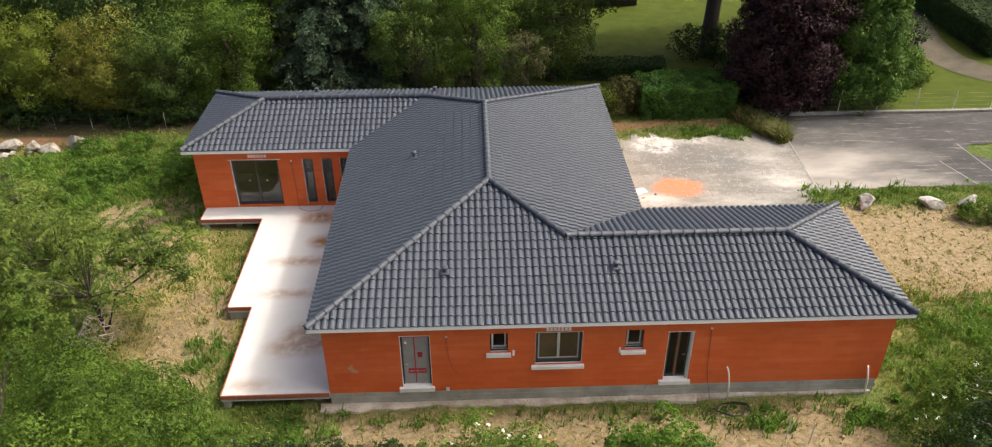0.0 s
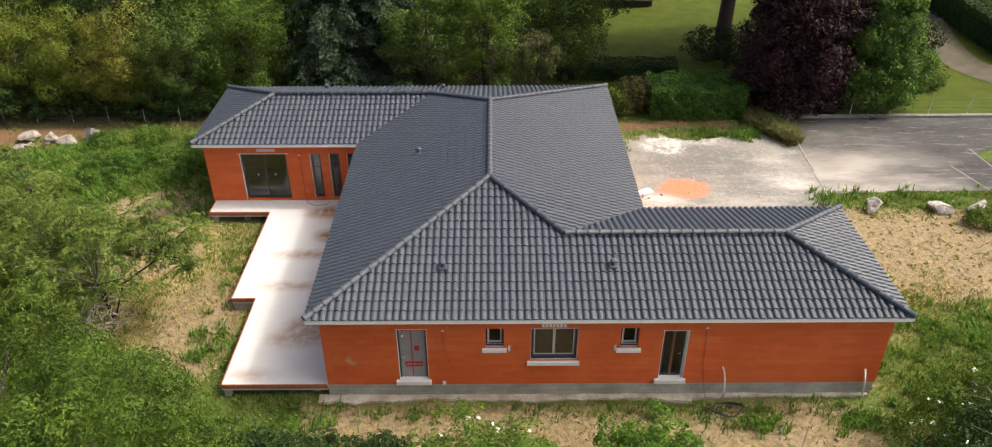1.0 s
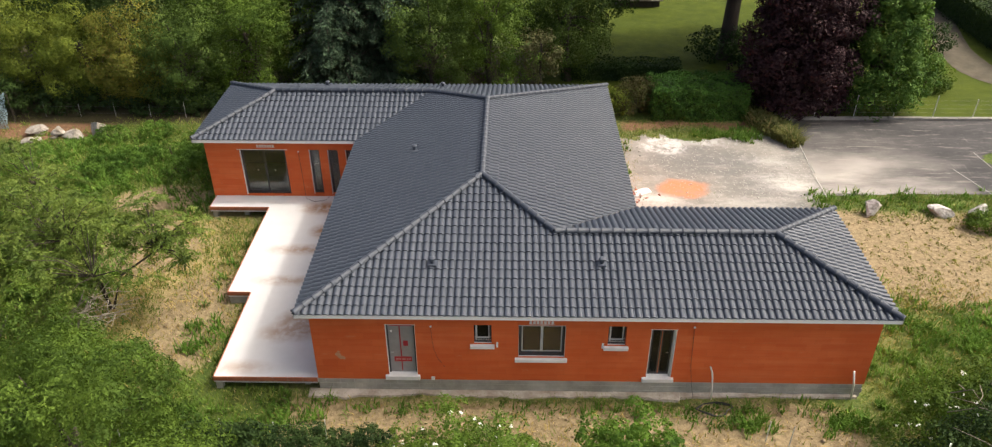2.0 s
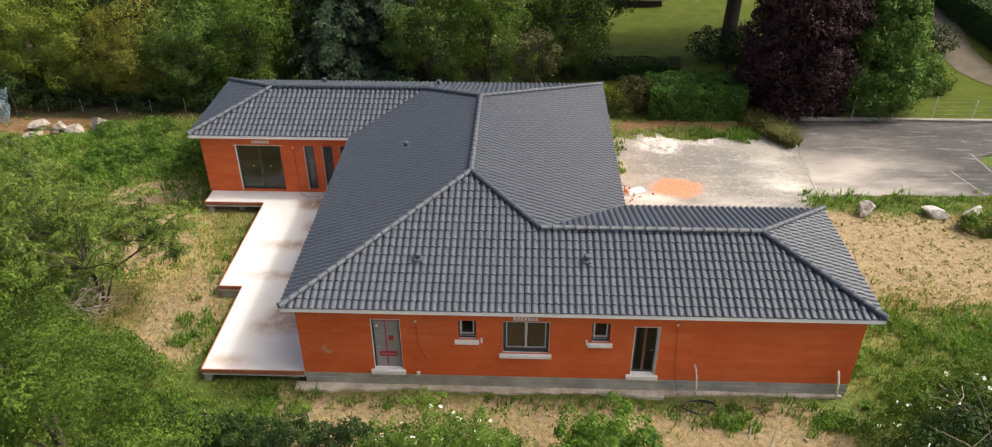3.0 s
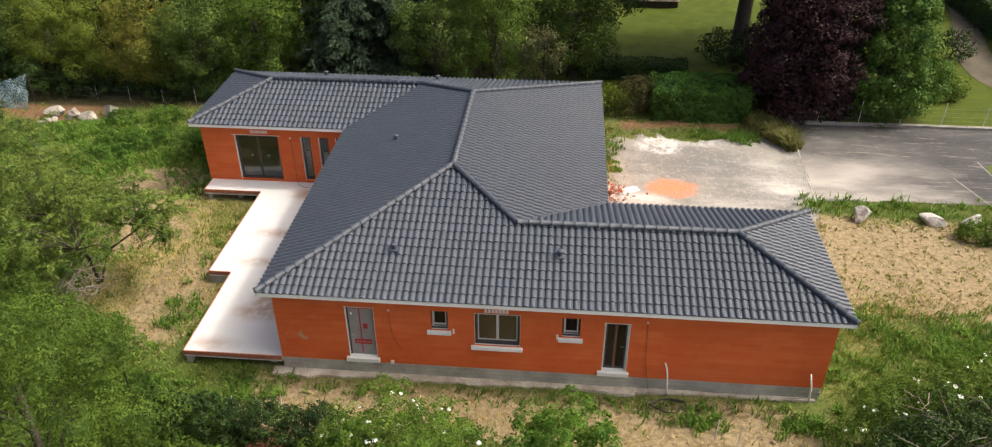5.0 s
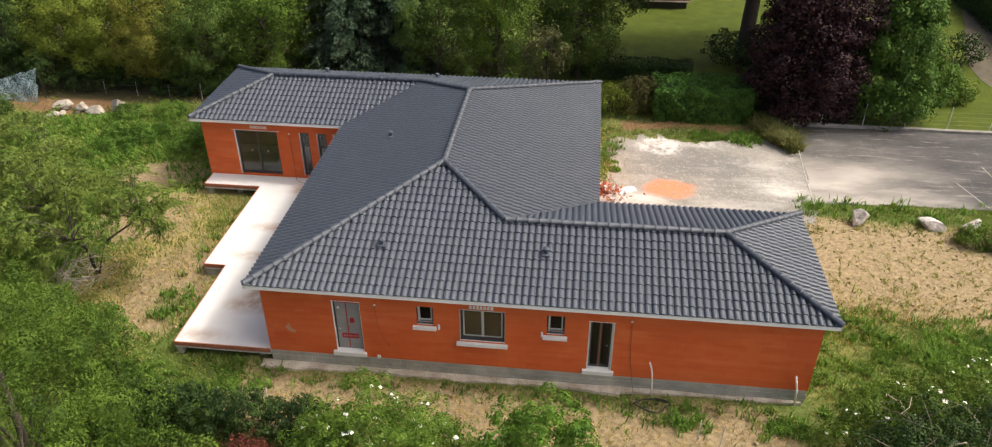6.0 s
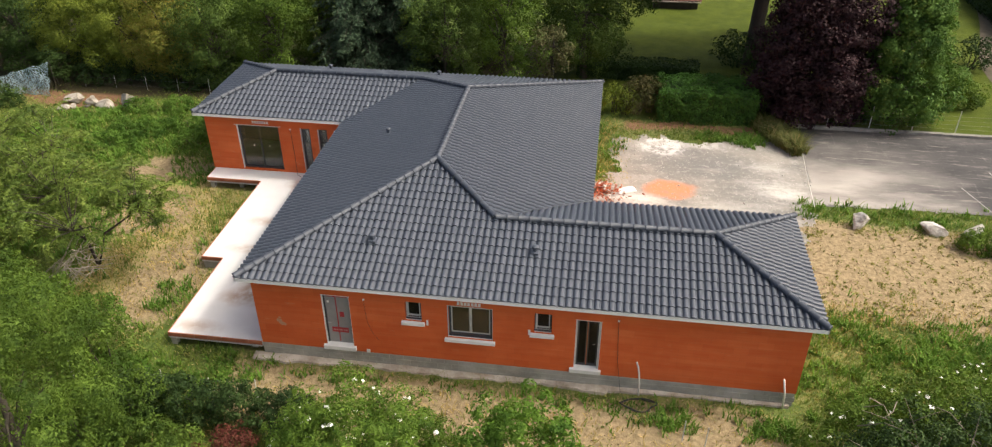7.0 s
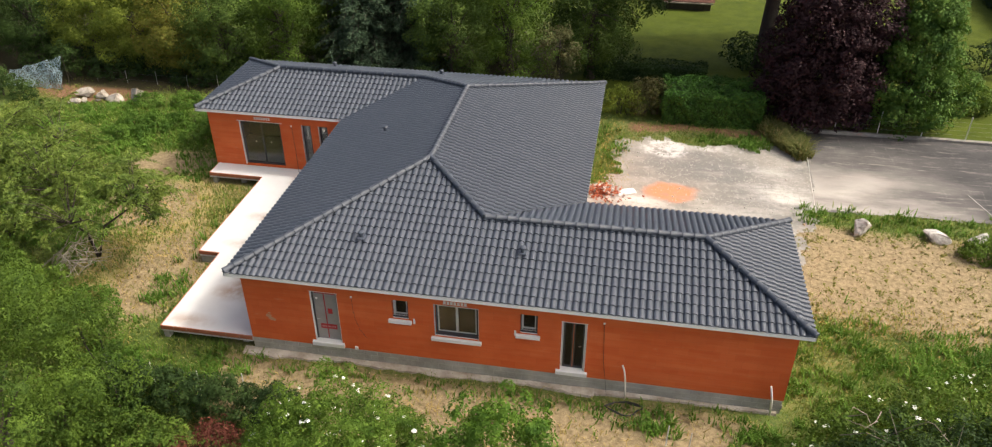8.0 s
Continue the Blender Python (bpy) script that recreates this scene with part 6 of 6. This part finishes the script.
def strand_tree(x, y, zc, r, n, seed):
    """An open crown: three leaning stems, boughs off each, drooping twigs with long leaves in pairs along them."""
    rng = np.random.default_rng(seed)
    bx, by = x - 0.15 * r[0], y + 0.1 * r[1]
    t = thing("fruit_tree", (bx, by, float(ground_z(bx, by))), "loose-crowned fruit tree with long drooping leaves", "tree", "fruit trees")
    b = bmesh.new()
    forks = []
    for k in range(3):
        a = 2.1 * k + rng.uniform(0, 1)
        q = np.array([x + 0.45 * r[0] * math.cos(a), y + 0.45 * r[1] * math.sin(a), zc - 0.35 * r[2]])
        forks.append(q)
        tube(b, [(bx, by, -0.15), (bx + 0.3 * (q[0] - bx), by + 0.3 * (q[1] - by), 0.55 * q[2]), tuple(q)], [0.07, 0.05, 0.026], 8)
    ps, ns, al = [], [], []
    for i in range(n):
        q = unit(rng.normal(size=3)) * rng.random() ** 0.35
        end = np.array([x, y, zc]) + np.array(r) * q
        if math.hypot(end[0] + 8.9 - 1.05 * (end[2] - 1.2), end[1] - 3.2 + 1.2 * (end[2] - 1.2)) < 1.3:
            continue
        fork = min(forks, key=lambda g: float(np.linalg.norm(g - end)))
        mid = fork + (end - fork) * 0.5 + np.array([0, 0, 0.14 * np.linalg.norm(end - fork)])
        tube(b, [tuple(fork), tuple(mid), tuple(end)], [0.026, 0.016, 0.006], 5, False)
        for k in range(6):
            o = mid + (end - mid) * rng.uniform(0.3, 1.0)
            d = unit(np.array([*rng.normal(size=2), 0.25 + 0.3 * rng.normal()])) * rng.uniform(0.5, 1.1)
            s = np.repeat(np.linspace(0.1, 1.0, 11), 2)[:, None]
            side = unit(np.cross(d, np.array([0, 0, 1.0])))
            sg = np.tile([1.0, -1.0], 11)[:, None]
            p = o + d * s - np.array([0, 0, 1.0]) * (0.42 * s ** 2) + side * sg * 0.06
            ps.append(p), al.append(unit(d * 0.6 + side * sg * 0.8 - np.array([0, 0, 0.55])) * np.ones_like(p))
            ns.append(unit(np.array([0, 0, 0.9]) + side * sg * 0.4 + 0.35 * rng.normal(size=p.shape)))
    part("trunk", b, M_BARK, t, smooth=True)
    v, f = leaf_arrays(np.concatenate(ps), np.concatenate(ns), 0.18, 0.40, rng, np.concatenate(al))
    part("crown", array_mesh("crown", v, f, L_WALNUT), None, t)


def build_left_trees():
    near = dict(clump=0.58, gap=1.10, per=190, leaf=0.115, aspect=0.42, rough=0.40, inner=0.16)
    # big fresh crowns in the west foreground
    for x, y, zc, r, m, seed, lab in (
        (-3.6, -7.4, 5.2, (2.3, 2.2, 2.7), L_MID, 301, "fresh green tree crown beside the plot"),
        (-7.0, -5.2, 4.8, (2.6, 2.4, 2.6), L_MID, 302, "green tree crown beside the plot"),
        (-11.6, -2.2, 4.7, (3.2, 2.8, 2.6), L_BRIGHT, 303, "fresh green tree crown beside the plot"),
        (-8.5, -8.8, 5.0, (3.0, 2.6, 2.7), L_BELT, 304, "green tree crown beside the plot"),
    ):
        crown_tree("tree", x, y, zc, r, m, seed, lab, group="trees beside the plot", lobes=26, r0=0.16, **near)
    shrub("low_bush", [(-5.0, -1.8, 1.4, 1.2, 1.0, 1.2), (-6.6, -1.2, 1.3, 1.2, 1.0, 1.2), (-3.0, -4.2, 1.4, 1.0, 0.9, 1.1), (-8.2, -0.6, 1.5, 1.4, 1.1, 1.3)], L_MID, 306, "leafy bushes at the foot of the trees", clump=0.34, gap=0.38, per=44, leaf=0.11)
    # loose fruit trees over the rough ground
    for x, y, zc, r, n, seed in ((-8.6, 4.1, 3.6, (4.4, 3.5, 1.7), 84, 311), (-13.4, 4.8, 3.2, (4.4, 4.0, 2.0), 96, 312), (-16.8, 10.0, 2.3, (4.6, 4.4, 1.6), 90, 313), (-14.5, -0.6, 3.8, (3.8, 3.4, 2.0), 70, 314)):
        strand_tree(x, y, zc, r, n, seed)
    # a bare, broken small tree between the crowns
    rng = np.random.default_rng(23)
    dead = thing("dead_tree", (-9.9, 2.6, 0), "bare broken tree with bleached tangled branches", "tree")
    part("trunk", tube(bmesh.new(), [(-9.9, 2.6, -0.1), (-9.8, 2.7, 0.4), (-9.5, 2.8, 0.9)], [0.10, 0.08, 0.05], 9), M_BARK, dead)
    for i in range(34):
        big = i < 10
        a = rng.uniform(-0.5, 1.3)
        c = np.array([-9.9 + 0.25 * rng.normal(), 2.6 + 0.2 * rng.normal(), 0.3 + 0.5 * rng.random()])
        if not big:
            c = c + np.array([math.cos(a), math.sin(a), 0.6]) * rng.uniform(0.5, 1.5)
            a += rng.normal() * 0.9
        d = np.array([math.cos(a), math.sin(a), 0.0]) * (rng.uniform(1.6, 2.6) if big else rng.uniform(0.4, 1.1))
        rise = np.array([0, 0, rng.uniform(0.6, 1.3) if big else rng.uniform(-0.3, 0.4)])
        r = 0.036 if big else 0.018
        b = bmesh.new()
        tube(b, [tuple(c), tuple(c + d * 0.3 + rise * 0.8 + 0.14 * rng.normal(size=3)), tuple(c + d * 0.68 + rise + 0.2 * rng.normal(size=3)), tuple(c + d + rise * 0.55 + 0.15 * rng.normal(size=3))], [r, r * 0.8, r * 0.55, r * 0.2], 6)
        part("branch", b, M_DEADWOOD, dead)


build_grass()
build_pebbles()
build_trees()
build_hedges()
build_left_trees()

# ---- walls, fences and loose things outdoors ----


def rock(name, c, r, seed, label, material=None):
    rng = np.random.default_rng(seed)
    b = bmesh.new()
    bmesh.ops.create_icosphere(b, subdivisions=3, radius=1.0)
    planes = [(unit(rng.normal(size=3)), rng.uniform(0.36, 0.60)) for _ in range(11)]
    for v in b.verts:
        p = np.array(v.co)
        for n, d in planes:
            k = p @ n
            if k > d:
                p = p - n * (k - d)
        p = p * (1.30 + 0.04 * rng.normal() + 0.22 * (float(fbm(p[0] * 1.8 + p[2], p[1] * 1.8 + seed, 70)) - 0.5))
        v.co = Vector(p * np.array(r)) + Vector(c)
    return tagged(part(name, b, material or M_ROCK), label, "boulder")


for i, (x, y, r) in enumerate(((23.5, 11.9, (0.38, 0.34, 0.42)), (26.7, 11.95, (0.58, 0.36, 0.34)), (28.45, 11.8, (0.62, 0.38, 0.38)))):
    rock("boulder", (x, y, r[2] * 0.62), r, 400 + i, "rough white limestone boulder in the weeds beside bare earth")
for i, (x, y, r) in enumerate(((-19.75, 19.75, (0.72, 0.42, 0.40)), (-18.65, 19.7, (0.52, 0.40, 0.36)), (-17.75, 19.6, (0.66, 0.40, 0.36)), (-16.6, 19.9, (0.56, 0.42, 0.62)), (-20.05, 18.8, (0.42, 0.30, 0.24)), (-19.5, 19.05, (0.30, 0.25, 0.18)), (-18.75, 19.2, (0.24, 0.2, 0.15)))):
    rock("boulder", (x, y, r[2] * 0.52), tuple(0.85 * k for k in r), 420 + i, "pale dirty limestone boulder at the edge of dug earth", M_OLDROCK)

low_wall = thing("low_wall", (30, 22.25, 0), "low pale concrete kerb wall under the wire fence", "wall", kind="structure")
x = 22.3
rngw = random.Random(9)
while x < 58:
    part("coping", one_box((x + 0.006, 22.14, -0.1), (x + 1.994, 22.38, 0.17 + rngw.uniform(-0.01, 0.01)), 0.012), M_KERB, low_wall)
    x += 2.0


def fence(name, xs, y, h, label, wires, material, thick=0.026):
    t = thing(name, (xs[0], y, 0), label, "fence")
    rng = random.Random(len(xs))
    tops = []
    for i, x in enumerate(xs):
        lean = rng.uniform(-0.03, 0.05)
        hh = h * (1.0 if i % 2 == 0 else 0.86)
        b = bmesh.new()
        tube(b, [(x, y, -0.15), (x + lean * 0.5, y, hh * 0.5), (x + lean, y, hh)], thick, 8)
        part("post", b, material, t)
        tops.append((x, lean, h * 0.86))
    for k in range(wires):
        b = bmesh.new()
        q = (k + 0.6) / wires
        tube(b, [(x + l * q, y - 0.03, hh * q) for x, l, hh in tops], 0.003, 5)
        part("wire", b, M_WIRE, t)
    return t


fence("wire_fence", [21.87 + 2.27 * i for i in range(16)], 22.42, 1.45, "wire fence on pale slender posts over a kerb wall", 5, M_POST)
fence("wire_fence", [-20.6 + 2.06 * i for i in range(5)], 22.1, 0.95, "old wire fence on thin pale posts below the trees", 2, M_POST, 0.013)

fence("wire_fence", [-6.1, -4.4, -2.7, -1.0, 0.7], -2.35, 1.05, "thin wire fence on slender pale posts behind the dark shrubs", 4, M_POST, 0.018)
for x, y in ((15.0, -2.1), (15.7, -2.3)):
    tagged(part("stake", tube(bmesh.new(), [(x, y, -0.1), (x + 0.02, y, 0.95)], [0.020, 0.016], 7), M_POST), "slender pale stake standing in the bare earth strip", "stake", "stakes")

# taut builder's string over the yard
b = bmesh.new()
tube(b, [(21.77, 13.0, 0.30), (21.79, 13.02, 0.32), (21.95, 15.2, 0.22), (22.15, 18.0, 0.20), (22.42, 21.8, 0.40)], 0.012, 6)
tagged(part("guide_line", b, M_STRING), "pale guide line stretched along the asphalt's edge", "string")
b = bmesh.new()
for p, q in (((31.3, 18.2), (31.6, 15.0)), ((29.4, 16.3), (30.2, 13.6))):
    n = Vector((q[1] - p[1], p[0] - q[0])).normalized() * 0.022
    vs = [b.verts.new((a.x, a.y, float(ground_z(a.x, a.y)) + 0.052)) for a in (Vector(p) - n, Vector(p) + n, Vector(q) + n, Vector(q) - n)]
    b.faces.new(vs)
tagged(part("lot_marking", b, M_FADED), "faded pale line marking on the asphalt", "marking", kind="structure")

# brick rubble beside the east wall
rub = thing("rubble_heap", (12.4, 13.6, 0), "heap of broken red bricks and white plaster beside the wall", "rubble")
rng = np.random.default_rng(17)
pieces = []
for mat_ in (M_BRICKBIT, M_BRICKDARK, M_BRICKBIT, M_PEBBLE, M_BRICKDARK):
    b = bmesh.new()
    box(b, (-0.10, -0.06, -0.035), (0.10, 0.06, 0.035), 0.012)
    for v in b.verts:
        v.co += Vector(rng.normal(size=3)) * 0.014
    me = bpy.data.meshes.new("brick_piece")
    b.to_mesh(me)
    b.free()
    me.materials.append(mat_)
    pieces.append(me)
for i in range(300):
    r = abs(rng.normal()) * 0.62
    a = rng.uniform(0, 2 * math.pi)
    px, py = 11.95 + r * math.cos(a) * 1.15, 13.55 + r * math.sin(a) * 0.95
    px = XM + 0.15 + abs(px - XM - 0.15)
    ob = new("brick_piece", pieces[rng.integers(5)])
    ob.parent = rub
    ob.matrix_parent_inverse = Matrix.Translation(-rub.location)
    ob.matrix_basis = pose(px, py, 0.04 + 0.42 * max(0, 1 - r / 1.1) * rng.random() ** 0.7, *rng.uniform(-50, 50, 2), rng.uniform(0, 360)) @ Matrix.Diagonal((*rng.uniform(0.3, 0.9, 3), 1))
b = bmesh.new()
bmesh.ops.create_grid(b, x_segments=9, y_segments=5, size=0.5)
for v in b.verts:
    u, w = v.co.x * 2, v.co.y * 2
    v.co = Vector((13.05 + 0.42 * u - 0.10 * w, 13.75 + 0.26 * u + 0.20 * w, 0.05 + 0.17 * math.cos(u * 1.4) * math.cos(w * 1.3) + 0.03 * math.sin(u * 7 + w * 4)))
foot = bmesh.ops.extrude_face_region(b, geom=b.faces[:])
for v in foot["geom"]:
    if isinstance(v, bmesh.types.BMVert):
        v.co.z = 0.015
part("plaster_sack", b, M_SILL, rub, "pale torn sack", True)

# low garden building at the far side of the lawn
M_SHEDROOF = plain("old_red_brown_roof", (0.075, 0.030, 0.020), (0.13, 0.055, 0.036), 3.0, 0.9)
shed = thing("garden_shed", (16.8, 43.8, 0), "low garden shed with dark walls and a red-brown roof", "shed")
part("wall", one_box((14.9, 42.7, -0.1), (18.3, 45.4, 0.55), 0.02), M_BARK, shed)
part("fascia_board", one_box((14.7, 42.45, 0.552), (18.5, 42.52, 0.64), 0.006), M_LEDGE, shed)
b = bmesh.new()
sv = [b.verts.new(p) for p in ((14.65, 42.5, 0.70), (18.55, 42.5, 0.70), (18.55, 45.6, 0.70), (14.65, 45.6, 0.70), (14.65, 44.0, 1.7), (18.55, 44.0, 1.7))]
for q in ((0, 1, 5, 4), (2, 3, 4, 5), (1, 2, 5), (3, 0, 4), (3, 2, 1, 0)):
    b.faces.new([sv[i] for i in q])
part("roof", b, M_SHEDROOF, shed)

# pipes and cables along the front
for pts, r in (([(13.62, -0.20, -0.1), (13.59, -0.18, 0.5), (13.55, -0.15, 0.95), (13.50, -0.12, 1.22), (13.43, -0.10, 1.42)], 0.030), ([(18.45, -0.12, -0.1), (18.40, -0.11, 0.7), (18.28, -0.10, 1.28)], 0.034)):
    tagged(part("conduit_pipe", tube(bmesh.new(), pts, r, 10), M_PIPE, smooth=True), "cream plastic conduit pipe standing out of the ground", "pipe", "conduit pipes")
tagged(part("hanging_cable", tube(bmesh.new(), [(12.70, -0.015, 3.05), (12.74, -0.02, 2.2), (12.78, -0.022, 1.4), (12.90, -0.06, 0.55), (12.98, -0.25, 0.1)], 0.0065, 6), M_CABLE), "dark cable hanging down the block wall", "cable")
tagged(part("hanging_cable", tube(bmesh.new(), [(4.02, -0.015, 2.98), (4.03, -0.02, 2.5), (4.08, -0.022, 2.0), (4.22, -0.022, 1.55), (4.42, -0.02, 1.22)], 0.005, 6), M_CABLE), "thin dark cable hanging beside the grey door", "cable")
tagged(part("hanging_cable", tube(bmesh.new(), [(-3.16, YL - 0.02, 2.95), (-3.12, YL - 0.03, 1.8), (-3.10, YL - 0.06, 0.75), (-3.0, YL - 0.3, 0.63), (-2.6, YL - 0.55, 0.625), (-2.1, YL - 0.45, 0.625), (-1.95, YL - 0.1, 0.63)], 0.009, 6), M_CABLE), "dark cable hanging onto the terrace", "cable")
coil = bmesh.new()
tube(coil, [(13.6 + (0.55 + 0.12 * math.sin(k * 1.7)) * math.cos(k * 0.42), -0.75 + 0.3 * math.sin(k * 0.42), 0.12 + 0.06 * math.sin(k * 0.9)) for k in range(34)], 0.02, 6)
tagged(part("cable_loop", coil, M_CABLE), "dark loose cable loops on the ground", "cable")
for x, z in ((4.0, 0.68),):
    tagged(part("cable_box", one_box((x - 0.06, -0.05, z - 0.07), (x + 0.06, -0.002, z + 0.07), 0.01), M_SILL), "small pale junction box at the foot of the wall", "box")
for x, z, y in ((12.70, 3.07, -0.02), (4.02, 3.0, -0.02), (-3.16, 2.98, YL - 0.02)):
    tagged(part("cable_plug", one_box((x - 0.035, y - 0.03, z - 0.03), (x + 0.035, y + 0.017, z + 0.03), 0.008), M_PALEBAR), "pale cap where a cable leaves the wall", "cap")

# garden netting draped on stakes by the far corner


def net_mat(name):
    m, nt, b = node_mat(name, 0.6, 0.0, 0.3)
    v = coords(nt)
    nt.links.new(mix(nt, ramp(nt, noise_at(nt, v, 1.5, 5.0), 0.3, 0.7), (0.16, 0.25, 0.26), (0.40, 0.50, 0.52)), b.inputs["Base Color"])
    holes = noise_at(nt, v, 14.0, 4.0, 0.7)
    nt.links.new(ramp(nt, holes, 0.42, 0.58), b.inputs["Alpha"])
    return m


net = thing("garden_net", (-23.6, 20.6, 0), "pale blue-green garden netting draped between stakes", "net")
v, f = [], []
for i in range(15):
    for k in range(9):
        u, w = i / 14, k / 8
        x = -25.9 + 4.0 * u
        top = 0.75 + 1.2 * u - 0.12 * math.sin(u * 9.5) ** 2
        v.append((x + 0.05 * math.sin(k * 2.1 + i), 20.4 + 0.7 * w + 0.08 * math.sin(i * 1.7 + k), 0.02 + top * w ** 0.85 + 0.03 * math.sin(i * 2.3 + k * 1.3) * w))
for i in range(14):
    for k in range(8):
        f.append((i * 9 + k, (i + 1) * 9 + k, (i + 1) * 9 + k + 1, i * 9 + k + 1))
part("netting", array_mesh("netting", v, f, net_mat("pale_net"), True), None, net)
for u in (0.0, 0.33, 0.66, 1.0):
    x = -25.9 + 4.0 * u
    part("stake", tube(bmesh.new(), [(x, 21.14, -0.1), (x, 21.14, 0.80 + 1.2 * u)], 0.022, 7), M_BARK, net)

# footing blocks and roof tiles last
rngb = random.Random(31)
for row in range(3):
    z0 = SLAB - 0.006 - 0.2 * (row + 1)
    x = 0.0 if row % 2 else -0.25
    while x < XW:
        a, e = max(x + 0.004, 0.0), min(x + 0.496, XW)
        if e - a > 0.05:
            d = rngb.uniform(0.0, 0.012)
            part("footing_block", one_box((a, 0.004 - d, z0 + 0.004), (e, 0.06, z0 + 0.196), 0.004), M_BLOCK, footing)
        x += 0.5
build_roof()
